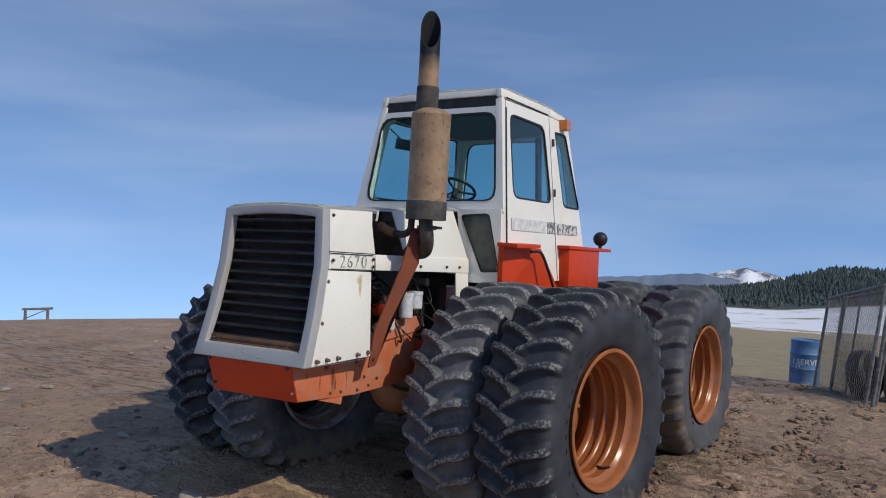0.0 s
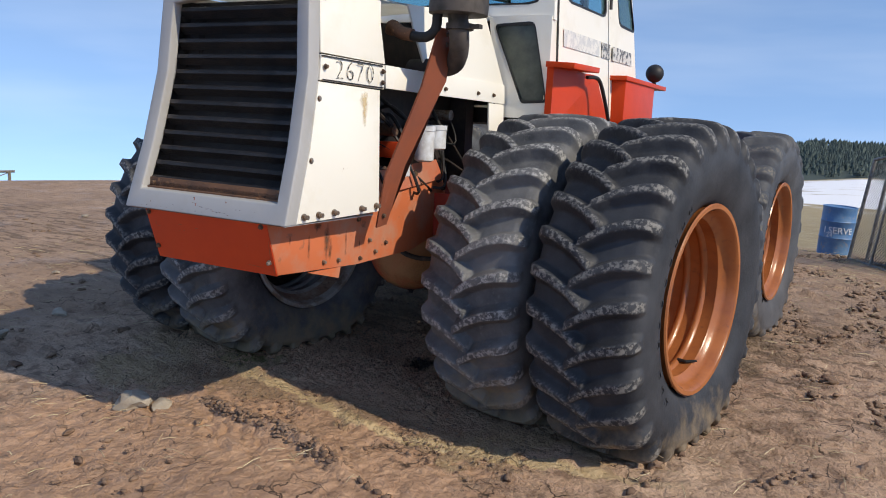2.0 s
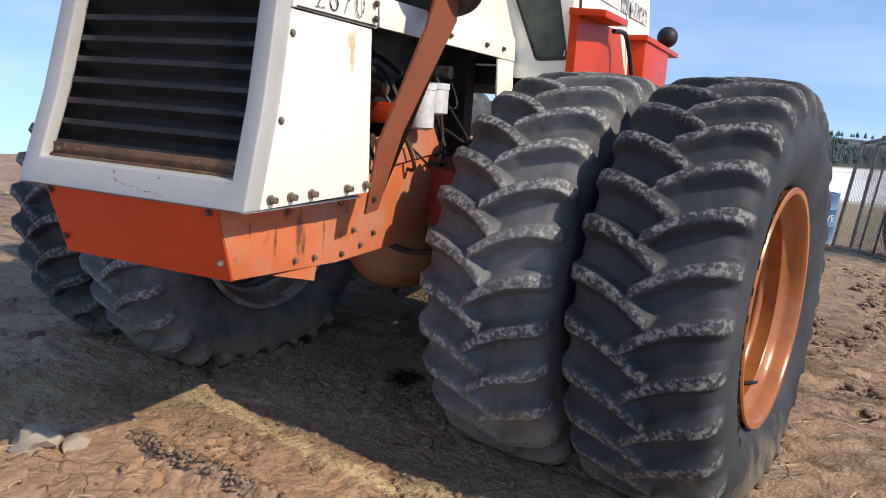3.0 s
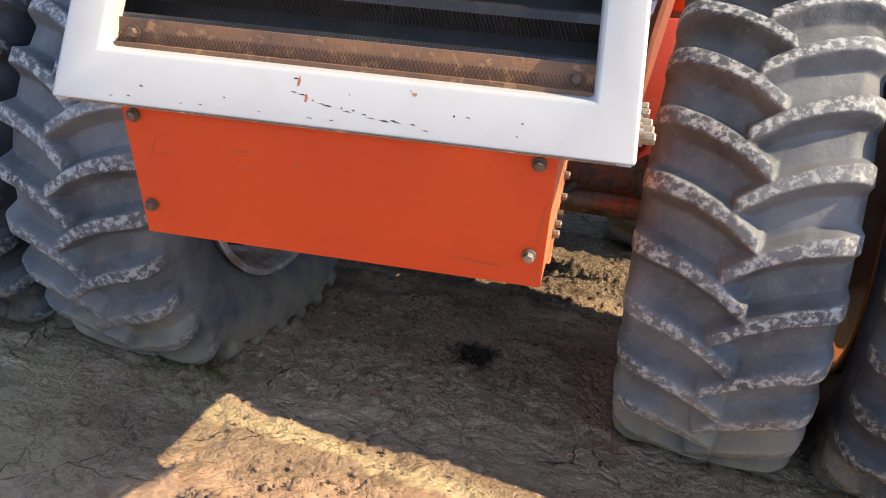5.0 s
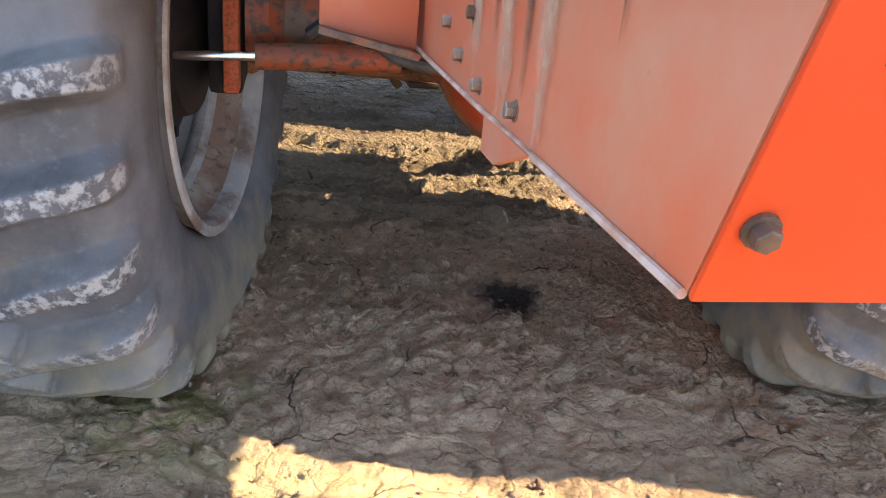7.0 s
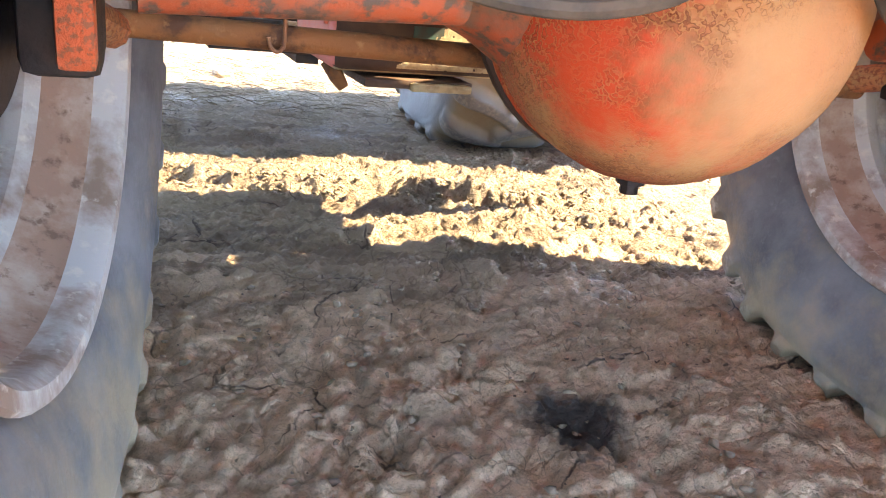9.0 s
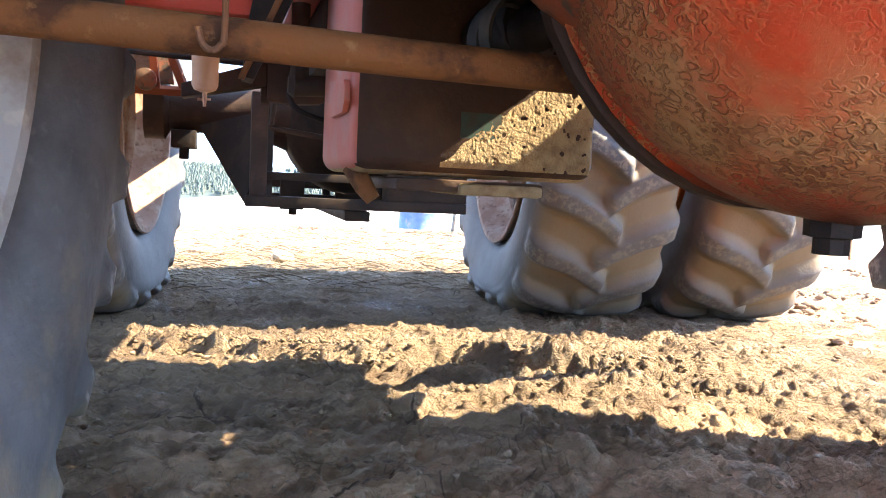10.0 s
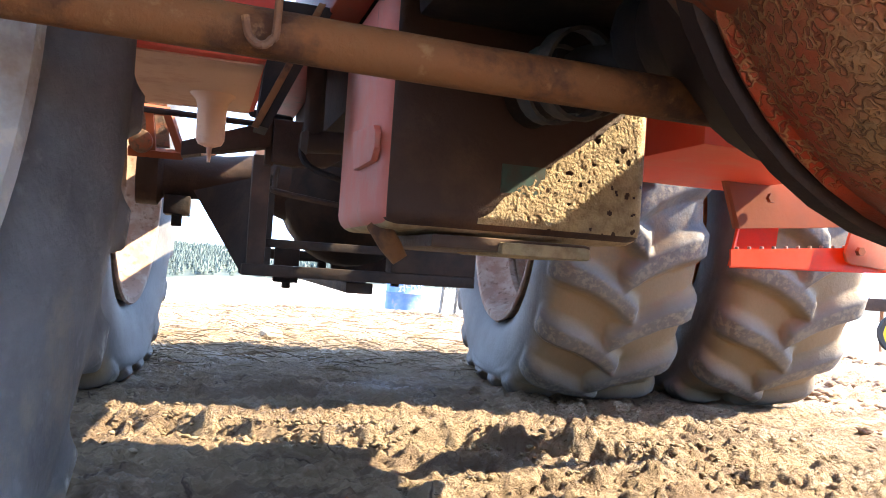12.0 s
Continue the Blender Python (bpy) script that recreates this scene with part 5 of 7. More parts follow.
# pale rain streaks down the right frame plate
PALE = film_mat("pale_washed_streak", None, (0.50, 0.36, 0.26), 0.7, 40.0)
right_rail = [o for o in tractor.children if o.name.startswith("side_rail")][1]
off_rail = lambda y, z: Vector((-(0.381 + 0.0157 * y + 0.015 * (z - 0.94) + 0.0025), y, z))
for y_, z_, hy_, hz_, sd in ((0.57, 1.10, 0.060, 0.19, 1), (0.42, 1.10, 0.045, 0.19, 3), (0.72, 1.10, 0.05, 0.16, 5)):
    patch("washed_streak", off_rail, y_, z_, hy_, hz_, PALE, right_rail, sd * 2.1, 0.2)
for y_, z_, hy_, hz_, sd in ((0.62, 1.12, 0.024, 0.12, 6), (0.49, 1.08, 0.018, 0.12, 7), (0.74, 1.05, 0.012, 0.05, 8), (0.25, 1.12, 0.005, 0.06, 9)):
    patch("rust_streak", off_rail, y_, z_, hy_, hz_, STREAK, right_rail, sd * 2.1, 0.2)

bm = bmesh.new()
tube(bm, [(-0.383, 0.090, 0.940), (-0.394, 0.70, 0.930), (-0.400, 1.02, 0.927), (-0.402, 1.39, 0.923)], 0.0042, 8)
part("rail_lip", bm, mat("pale_worn_edge", (0.52, 0.40, 0.34), 0.6, second=(0.36, 0.17, 0.11), scale=14.0), right_rail, "pale worn lower edge")

# ---- cab ----


def cabx(z, side):
    if side > 0:
        return float(np.interp(z, [1.70, 2.42, 3.42], [0.885, 0.868, 0.795]))
    return -float(np.interp(z, [1.70, 2.42, 3.42], [0.80, 0.715, 0.435]))


def cs(side, y, z, out=0.0):
    return (cabx(z, side) + side * out, y, z)


def cab_plate(name, side, pts, material, label="", thick=0.03, hole=None, out=0.0, bev=0.004):
    q = [cs(side, *p, out) for p in pts]
    bm = bmesh.new()
    if hole:
        h = [cs(side, *p, out) for p in hole]
        ring_slab(bm, q if side > 0 else q[::-1], h if side > 0 else h[::-1], thick)
    else:
        slab(bm, q if side > 0 else q[::-1], thick)
    return part(name, bm, material, tractor, label, bevel=bev)


def pane(name, pts, material, parent, label=""):
    bm = bmesh.new()
    slab(bm, pts, 0.005)
    ob = part(name, bm, material, parent, label, soft=False)
    ob.visible_shadow = False
    return ob


def rounded(pts, cut=0.18, n=3):
    """Cuts the corners of an outline round."""
    P = [Vector(p) for p in pts]
    out = []
    for i, p in enumerate(P):
        a, b = P[i - 1], P[(i + 1) % len(P)]
        la, lb = (a - p).length, (b - p).length
        c = min(la, lb) * cut
        s, e = p + (a - p) * (c / la), p + (b - p) * (c / lb)
        for k in range(n + 1):
            t = k / n
            out.append(tuple((1 - t) ** 2 * s + 2 * t * (1 - t) * p + t * t * e))
    return out


def framed(name, outer, inner, material, label, thick, glass, glass_label, set_in=0.010, trim=True):
    """A plate with a rounded window opening, rubber trim and a pane."""
    hole = rounded(inner, 0.14, 3)
    O, I = [Vector(p) for p in outer], [Vector(p) for p in hole]
    n = Vector((0, 0, 0))
    for a, b in zip(O, O[1:] + O[:1]):
        n += a.cross(b)
    n.normalize()
    bm = bmesh.new()
    k = len(I) // len(O)
    oa, ia = [bm.verts.new(p) for p in O], [bm.verts.new(p) for p in I]
    ob_, ib = [bm.verts.new(p - n * thick) for p in O], [bm.verts.new(p - n * thick) for p in I]
    m_ = len(I)
    for i in range(m_):
        j = (i + 1) % m_
        bm.faces.new((ia[i], ib[i], ib[j], ia[j]))
    for i in range(len(O)):
        j = (i + 1) % len(O)
        run = [ia[(i * k + q) % m_] for q in range(k // 2, k + k // 2 + 1)]
        runb = [ib[(i * k + q) % m_] for q in range(k // 2, k + k // 2 + 1)]
        bm.faces.new([oa[i], oa[j]] + run[::-1])
        bm.faces.new([ob_[j], ob_[i]] + runb)
        bm.faces.new((oa[j], oa[i], ob_[i], ob_[j]))
    body = part(name, bm, material, tractor, label, soft=False)
    c = sum(I, Vector((0, 0, 0))) / m_
    pane("window_pane", [tuple(p - n * set_in) for p in I], glass, body, glass_label)
    if trim:
        bm = bmesh.new()
        shr = [c + (p - c) * (1 - 0.016 / max(0.05, (p - c).length)) for p in I]
        out_ = [c + (p - c) * (1 + 0.004 / max(0.05, (p - c).length)) for p in I]
        ring_slab(bm, [tuple(p + n * 0.003) for p in out_], [tuple(p + n * 0.003) for p in shr], 0.016)
        part("window_seal", bm, HOSE, body, soft=False)
    return body


for side in (1, -1):
    def S(*yz):
        q = [cs(side, y, z) for y, z in yz]
        return q if side > 0 else q[::-1]

    door = framed("cab_door", S((2.19, 1.78), (3.33, 1.76), (3.16, 3.34), (2.19, 3.315)), S((2.30, 2.50), (3.18, 2.515), (3.04, 3.225), (2.26, 3.215)),
                  WHITE, "white cab door with a tall window", 0.035, GLASS, "tinted door glass")
    framed("cab_rear_quarter", S((3.345, 1.76), (4.10, 1.76), (3.55, 3.34), (3.175, 3.34)), S((3.43, 2.505), (3.83, 2.505), (3.50, 3.225), (3.30, 3.215)),
                     WHITE, "white cab rear quarter with a narrow window", 0.035, GLASS, "tinted quarter glass")
    cab_plate("cab_front_post", side, [(2.08, 1.76), (2.178, 1.77), (2.178, 3.32), (2.11, 3.32)], WHITE, "white cab front post", 0.06)
    bm = bmesh.new()
    p = [cs(side, y, z, 0.002) for y, z in ((2.10, 3.335), (3.16, 3.355), (3.18, 3.425), (2.10, 3.405))]
    slab(bm, p if side > 0 else p[::-1], 0.05)
    part("roof_rail", bm, WHITE, tractor, "white roof side rail", bevel=0.004)
    bm = bmesh.new()
    p = [cs(side, y, z, 0.0) for y, z in ((3.185, 3.355), (3.54, 3.345), (3.50, 3.40), (3.19, 3.425))]
    slab(bm, p if side > 0 else p[::-1], 0.05)
    part("roof_rail", bm, WHITE, tractor, "white roof side rail", bevel=0.004)
    if side > 0:
        for pts, m_, nm in ((((2.27, 2.215), (3.02, 2.225), (3.05, 2.335), (2.26, 2.325)), DECAL, "peeling_decal"), (((3.08, 2.225), (3.30, 2.228), (3.28, 2.338), (3.07, 2.335)), DECAL_DARK, "worn_decal"),
                            (((3.36, 2.228), (3.90, 2.235), (3.86, 2.335), (3.355, 2.335)), DECAL_DARK, "dark_decal")):
            cab_plate(nm, side, pts, m_, "worn silver and black side stripe", 0.003, out=0.004, bev=0)
        bm = bmesh.new()
        tube(bm, [cs(1, 2.184, 3.25, 0.004), cs(1, 2.184, 1.80, 0.004)], 0.008, 6)
        part("door_seal", bm, HOSE, door)
        for z in (3.10, 2.62):
            bm = bmesh.new()
            tube(bm, [cs(1, 3.24, z - 0.035, 0.012), cs(1, 3.24, z + 0.035, 0.012)], 0.012, 8)
            part("hinge", bm, BLACK, door)
        bm = bmesh.new()
        slab(bm, [cs(1, 2.20, 3.335, 0.006), cs(1, 3.14, 3.345, 0.006), cs(1, 3.14, 3.358, 0.006), cs(1, 2.20, 3.345, 0.006)], 0.01)
        part("drip_rail", bm, BLACK, door)

# windscreen frame and glass
XL, XR = lambda z: cabx(z, -1), lambda z: cabx(z, 1)
fy = lambda z: float(np.interp(z, [2.3, 3.42], [2.085, 2.115]))
F4 = lambda l, r, z: ((XL(z) + l, fy(z), z), (XR(z) - r, fy(z), z))
o0, o1 = F4(0, 0, 2.36), F4(0, 0, 3.255)
i0, i1 = F4(0.11, 0.075, 2.455), F4(0.05, 0.06, 3.205)
framed("windscreen_frame", [o0[0], o0[1], o1[1], o1[0]], [i0[0], i0[1], i1[1], i1[0]], WHITE, "white windscreen surround", 0.05, GLASS, "large tinted windscreen")
a, b = F4(0.035, 0.05, 3.26), F4(0.045, 0.05, 3.345)
bm = bmesh.new()
slab(bm, [(p[0], p[1] + 0.022, p[2]) for p in (a[0], a[1], b[1], b[0])], 0.04)
part("roof_vent_panel", bm, BLACK, tractor, "black vent strip under the roof edge")
bm = bmesh.new()
a, b = F4(0, 0, 3.35), F4(0, 0, 3.405)
slab(bm, [a[0], a[1], b[1], b[0]], 0.06)
part("roof_front_rail", bm, WHITE, tractor, "white roof front rail", bevel=0.006)
for s in (-1, 1):
    bm = bmesh.new()
    x0, x1 = cabx(3.25, s), cabx(3.35, s)
    pts = [(x0, fy(3.25), 3.255), (x0 - s * 0.04, fy(3.25), 3.255), (x1 - s * 0.04, fy(3.35), 3.35), (x1, fy(3.35), 3.35)]
    slab(bm, pts if s < 0 else pts[::-1], 0.05)
    part("roof_corner", bm, WHITE, tractor, bevel=0.002)
bm = bmesh.new()
rows = []
for y, z in ((2.12, 3.405), (2.20, 3.425), (3.15, 3.445), (3.50, 3.41), (3.56, 3.37)):
    rows.append([bm.verts.new((XL(3.41) + (XR(3.41) - XL(3.41)) * q / 8, y, z + 0.02 * (1 - (q / 4 - 1) ** 2))) for q in range(9)])
for A, B in zip(rows, rows[1:]):
    for q in range(8):
        bm.faces.new((A[q], A[q + 1], B[q + 1], B[q]))
bmesh.ops.solidify(bm, geom=list(bm.faces), thickness=0.04)
part("cab_roof", bm, WHITE, tractor, "white crowned cab roof")
# rear wall with a window
framed("cab_rear_wall", [(XR(1.76), 4.10, 1.76), (XL(1.76), 4.10, 1.76), (XL(3.36), 3.55, 3.36), (XR(3.36), 3.55, 3.36)],
       [(XR(2.45) - 0.12, 3.86, 2.45), (XL(2.45) + 0.12, 3.86, 2.45), (XL(3.2) + 0.10, 3.605, 3.20), (XR(3.2) - 0.10, 3.605, 3.20)], WHITE, "white cab rear wall", 0.03, GLASS, "rear window glass")
# cowl wall beside the hood, with slanted lower windows
for s in (1, -1):
    w = abs(cabx(1.9, s))
    off = 0.0 if s > 0 else 0.10
    outer = [(s * 0.52, 2.06, 1.74), (s * (w - 0.01), 2.075, 1.74), (s * (w - 0.02), 2.075, 2.385), (s * 0.43, 2.06, 2.385)]
    inner = [(s * (0.690 - off), 2.066, 1.835), (s * (0.860 - off), 2.073, 1.845), (s * (0.745 - off), 2.073, 2.345), (s * (0.470 - off * 0.3), 2.064, 2.330)]
    framed("cowl_panel", outer if s > 0 else outer[::-1], inner if s > 0 else inner[::-1], WHITE, "white cowl panel with a slanted lower window", 0.03, GLASS_DARK, "dirty dark green lower window")
bm = bmesh.new()
box(bm, -0.62, 0.78, 2.14, 4.05, 1.70, 1.80)
part("cab_floor", bm, BLACK, tractor, "black cab floor")
bm = bmesh.new()
box(bm, -0.50, 0.68, 2.12, 2.32, 1.82, 2.44)
part("dashboard", bm, SEAT, tractor, "black dashboard", bevel=0.03)
bm = bmesh.new()
mS = pose(0.16, 2.50, 2.60, -28)
ring = [mS @ Vector((0.19 * math.cos(2 * math.pi * k / 28), 0.19 * math.sin(2 * math.pi * k / 28), 0)) for k in range(29)]
tube(bm, ring, 0.014, 8, cap=False)
for k in range(3):
    a = 2 * math.pi * k / 3 + 0.5
    tube(bm, [mS @ Vector((0, 0, -0.02)), mS @ Vector((0.19 * math.cos(a), 0.19 * math.sin(a), 0))], 0.010, 6)
tube(bm, [mS @ Vector((0, 0, 0)), mS @ Vector((0, 0, -0.35))], 0.03, 10)
part("steering_wheel", bm, HOSE, tractor, "black three-spoke steering wheel")
bm = bmesh.new()
box(bm, -0.12, 0.40, 2.95, 3.40, 1.95, 2.13)
box(bm, -0.10, 0.38, 3.34, 3.48, 2.13, 2.56)
part("driver_seat", bm, SEAT, tractor, "black vinyl driver seat", bevel=0.04)
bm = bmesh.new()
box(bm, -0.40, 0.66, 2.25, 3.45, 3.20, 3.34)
part("headliner", bm, LINING_SHADED, tractor, "overhead console darkened for the cab's shade", bevel=0.02)
bm = bmesh.new()
tube(bm, [(0.52, 3.70, 1.9), (0.50, 3.62, 3.25)], 0.035, 8)
part("roll_post", bm, BLACK, tractor, "black rear cab post")
bm = bmesh.new()
box(bm, 0, 0.15, -0.02, 0.02, -0.05, 0.05, pose(-0.36, 2.22, 3.02, 0, 8, 20))
tube(bm, [(-0.30, 2.22, 3.05), (-0.42, 2.2, 3.16)], 0.008, 6)
part("inside_mirror", bm, HOSE, tractor, "black interior mirror", bevel=0.004)
bm = bmesh.new()
box(bm, 0.79, 0.89, 3.44, 3.56, 3.29, 3.40)
part("marker_lamp", bm, AMBER, tractor, "amber corner marker lamp", bevel=0.018)

# the cab stands a little taller and deeper towards its back
for ob in list(tractor.children):
    if ob.name.split(".")[0] in ("cab_door", "cab_rear_quarter", "cab_front_post", "roof_rail", "roof_corner", "windscreen_frame", "roof_vent_panel", "roof_front_rail", "cab_roof", "cab_rear_wall", "headliner"):
        for o in [ob] + list(ob.children):
            for v in o.data.vertices:
                v.co.z += 0.04 * min(1.0, max(0.0, v.co.z - 2.4) / 0.9)
                v.co.y += 0.12 * min(1.0, max(0.0, v.co.y - 3.28) / 0.26)

# ---- fenders beside the cab ----
FENDER_ORANGE = mat("red_orange_fender_paint", (0.60, 0.052, 0.010), 0.4, spec=0.15, second=(0.52, 0.046, 0.010), scale=4.0, contrast=(0.42, 0.7), third=(0.20, 0.06, 0.03), third_scale=28.0, third_range=(0.70, 0.75), bump=0.0006, bump_scale=14)
bm = bmesh.new()
slab(bm, [(0.86, 2.02, 2.098), (1.050, 2.02, 2.088), (1.055, 2.51, 2.100), (0.86, 2.55, 2.108)], 0.035)
part("fender_top", bm, FENDER_ORANGE, tractor, "red-orange fender step over the front wheel", bevel=0.004)
bm = bmesh.new()
slab(bm, [(0.905, 2.06, 1.66), (0.930, 3.30, 1.66), (0.965, 2.72, 2.065), (0.905, 2.06, 2.065)], 0.02)
slab(bm, [(0.86, 2.05, 1.66), (0.905, 2.05, 1.66), (0.905, 2.05, 2.065), (0.86, 2.05, 2.065)], 0.015)
part("fender_skirt", bm, FENDER_ORANGE, tractor, "red-orange fender skirt")
bm = bmesh.new()
tube(bm, curve_pts([(1.00, 2.42, 2.03), (1.03, 2.52, 2.035), (1.04, 2.60, 2.00), (1.05, 2.72, 1.86), (1.05, 2.86, 1.70)], 5), 0.013, 10)
part("grab_rail", bm, HOSE, tractor, "black tubular grab rail")
bm = bmesh.new()
box(bm, 0.79, 0.985, 3.40, 4.30, 1.62, 2.10)
part("rear_fender_box", bm, FENDER_ORANGE, tractor, "red-orange rear fender box", bevel=0.008)
bm = bmesh.new()
slab(bm, [(0.76, 3.36, 2.118), (1.0, 3.36, 2.118), (1.0, 4.66, 2.118), (0.76, 4.66, 2.118)], 0.035)
part("rear_fender_lip", bm, FENDER_ORANGE, tractor, "red-orange rear fender top", bevel=0.004)
bm = bmesh.new()
revolve(bm, [(0.08 * math.sin(a), 0.08 * math.cos(a)) for a in np.linspace(-1.45, 1.45, 13)], 20, "z", m=Matrix.Translation((0.93, 4.48, 2.225)))
tube(bm, [(0.93, 4.48, 2.11), (0.93, 4.48, 2.16)], 0.02, 10)
part("ball_knob", bm, HOSE, tractor, "black rubber ball on a stub")
for s in (-1,):
    bm = bmesh.new()
    box(bm, -1.0, -0.72, 1.9, 4.4, 2.02, 2.08)
    part("fender_top", bm, ORANGE, tractor, "red-orange fender shelf", bevel=0.004)

# ---- engine seen under the hood ----
for y, x, r, h, z in ((1.265, 0.45, 0.056, 0.205, 1.452), (1.400, 0.45, 0.058, 0.145, 1.520)):
    bm = bmesh.new()
    revolve(bm, [(z, r * 0.7), (z + 0.01, r), (z + h - 0.03, r), (z + h - 0.028, r * 1.06), (z + h, r * 1.06), (z + h, 0.0001)], 20, "z", m=Matrix.Translation((x, y, 0)))
    part("filter_can", bm, FILTER, tractor, "white spin-on filter canister")
bm = bmesh.new()
box(bm, 0.26, 0.44, 1.06, 1.15, 1.47, 1.56)
part("fuel_pump", bm, ORANGE, tractor, "small orange fuel pump", bevel=0.008)
bm = bmesh.new()
box(bm, 0.40, 0.45, 1.06, 1.12, 1.37, 1.47)
part("sediment_bowl", bm, FILTER, tractor, "white sediment bowl", bevel=0.01)
rnd = random.Random(5)
for k in range(14):
    y0_, z0_ = rnd.uniform(0.78, 1.75), rnd.uniform(1.36, 1.75)
    y1_, z1_ = y0_ + rnd.uniform(-0.3, 0.3), max(1.33, z0_ + rnd.uniform(-0.3, 0.25))
    bm = bmesh.new()
    tube(bm, curve_pts([(0.24, y0_, z0_), (0.34, y0_, z0_ + 0.02), (0.43 + rnd.uniform(0, 0.04), (y0_ + y1_) / 2, min(z0_, z1_) - 0.05), (0.24, y1_, z1_)], 6), rnd.choice((0.006, 0.009, 0.012)), 7)
    part("engine_hose", bm, rnd.choice((HOSE, HOSE, DARK)), tractor)
for k in range(9):
    y0_, z0_ = rnd.uniform(0.80, 1.85), rnd.uniform(1.36, 1.74)
    bm = bmesh.new()
    tube(bm, [(0.22, y0_, z0_), (0.32 + rnd.uniform(0.03, 0.10), y0_, z0_)], rnd.uniform(0.02, 0.045), 12)
    part("engine_fitting", bm, rnd.choice((DARK, BOLT, ZINC)), tractor)
bm = bmesh.new()
slab(bm, [(0.425, 0.72, 1.26), (0.425, 1.55, 1.345), (0.400, 1.50, 1.46), (0.400, 0.80, 1.40)], 0.03)
part("engine_mount", bm, FADED_PINK, tractor, "rusty orange engine mount")

# ---- front axle ----
DOME_RED = mat("sun_faded_orange_casting", (0.46, 0.055, 0.020), 0.5, spec=0.2, second=(0.36, 0.200, 0.092), scale=2.6, contrast=(0.46, 0.60), third=(0.20, 0.070, 0.030), third_scale=9.0, third_range=(0.52, 0.66), bump=0.0025, bump_scale=110)


def worm_flakes(m, line, scale, where):
    """Curled ridges of flaking paint and dust, and oil creeping up from the bottom."""
    t = m.node_tree
    b = t.nodes["Principled BSDF"]
    old = b.inputs["Base Color"].links[0].from_socket
    co = t.nodes.new("ShaderNodeTexCoord")
    n = nd(t, "ShaderNodeTexNoise", Scale=scale, Detail=1.5, Roughness=0.5)
    t.links.new(co.outputs["Object"], n.inputs["Vector"])

    def calc(op, a, z):
        q = t.nodes.new("ShaderNodeMath")
        q.operation = op
        for k, val in enumerate((a, z)):
            if isinstance(val, (int, float)):
                q.inputs[k].default_value = val
            else:
                t.links.new(val, q.inputs[k])
        return q.outputs[0]

    def span(v, lo, hi):
        r = t.nodes.new("ShaderNodeMapRange")
        r.inputs["From Min"].default_value, r.inputs["From Max"].default_value = lo, hi
        t.links.new(v, r.inputs["Value"])
        return r.outputs["Result"]

    def tint(fac, under, colour):
        x = t.nodes.new("ShaderNodeMixRGB")
        x.inputs["Color2"].default_value = (*colour, 1)
        t.links.new(fac, x.inputs["Fac"])
        t.links.new(under, x.inputs["Color1"])
        return x.outputs["Color"]

    patch_ = nd(t, "ShaderNodeTexNoise", Scale=5.0, Detail=3.0)
    t.links.new(co.outputs["Object"], patch_.inputs["Vector"])
    # the sun-bleached, dusty nose of the casting
    away = t.nodes.new("ShaderNodeVectorMath")
    away.operation = "DISTANCE"
    away.inputs[1].default_value = (0.12, 1.56, 0.82)
    t.links.new(co.outputs["Object"], away.inputs[0])
    bleach = calc("ADD", away.outputs["Value"], calc("MULTIPLY", calc("SUBTRACT", patch_.outputs["Fac"], 0.5), 0.45))
    old = tint(calc("MULTIPLY", span(bleach, 0.27, 0.10), 0.80), old, (0.40, 0.225, 0.115))
    area = span(patch_.outputs["Fac"], *where)
    curl = span(calc("ABSOLUTE", calc("SUBTRACT", n.outputs["Fac"], 0.5), 0.0), 0.055, 0.020)
    curl = calc("MULTIPLY", curl, area)
    groove = calc("MULTIPLY", span(calc("ABSOLUTE", calc("SUBTRACT", n.outputs["Fac"], 0.58), 0.0), 0.050, 0.015), area)
    old = tint(calc("MULTIPLY", groove, 0.55), old, (0.13, 0.040, 0.018))
    old = tint(calc("MULTIPLY", curl, 0.7), old, line)
    xyz = t.nodes.new("ShaderNodeSeparateXYZ")
    t.links.new(co.outputs["Object"], xyz.inputs[0])
    creep = calc("ADD", xyz.outputs["Z"], calc("MULTIPLY", patch_.outputs["Fac"], 0.10))
    old = tint(calc("MULTIPLY", span(creep, 0.655, 0.600), 0.85), old, (0.050, 0.024, 0.014))
    t.links.new(old, b.inputs["Base Color"])
    bp = nd(t, "ShaderNodeBump", Strength=0.8, Distance=0.0016)
    t.links.new(calc("SUBTRACT", curl, groove), bp.inputs["Height"])
    t.links.new(b.inputs["Normal"].links[0].from_socket, bp.inputs["Normal"])
    t.links.new(bp.outputs["Normal"], b.inputs["Normal"])


worm_flakes(DOME_RED, (0.40, 0.20, 0.085), 105.0, (0.44, 0.56))
RUSTY_DARK = mat("grimy_red_iron", (0.30, 0.060, 0.022), 0.6, second=(0.13, 0.085, 0.058), scale=7.0, contrast=(0.42, 0.58), third=(0.075, 0.05, 0.038), third_scale=34.0, third_range=(0.50, 0.60), bump=0.003, bump_scale=50)
HOSE_GREY = mat("dusty_grey_hose", (0.050, 0.048, 0.046), 0.7, spec=0.2, second=(0.10, 0.088, 0.074), scale=14.0)
AY = 1.90
bm = bmesh.new()
dome = [(AY + 0.028, 0.240), (AY + 0.030, 0.283), (AY + 0.023, 0.287), (AY + 0.012, 0.283), (AY - 0.02, 0.292), (AY - 0.07, 0.296), (AY - 0.13, 0.286), (AY - 0.19, 0.260), (AY - 0.24, 0.222), (AY - 0.285, 0.170), (AY - 0.32, 0.100), (AY - 0.33, 0.0001)]
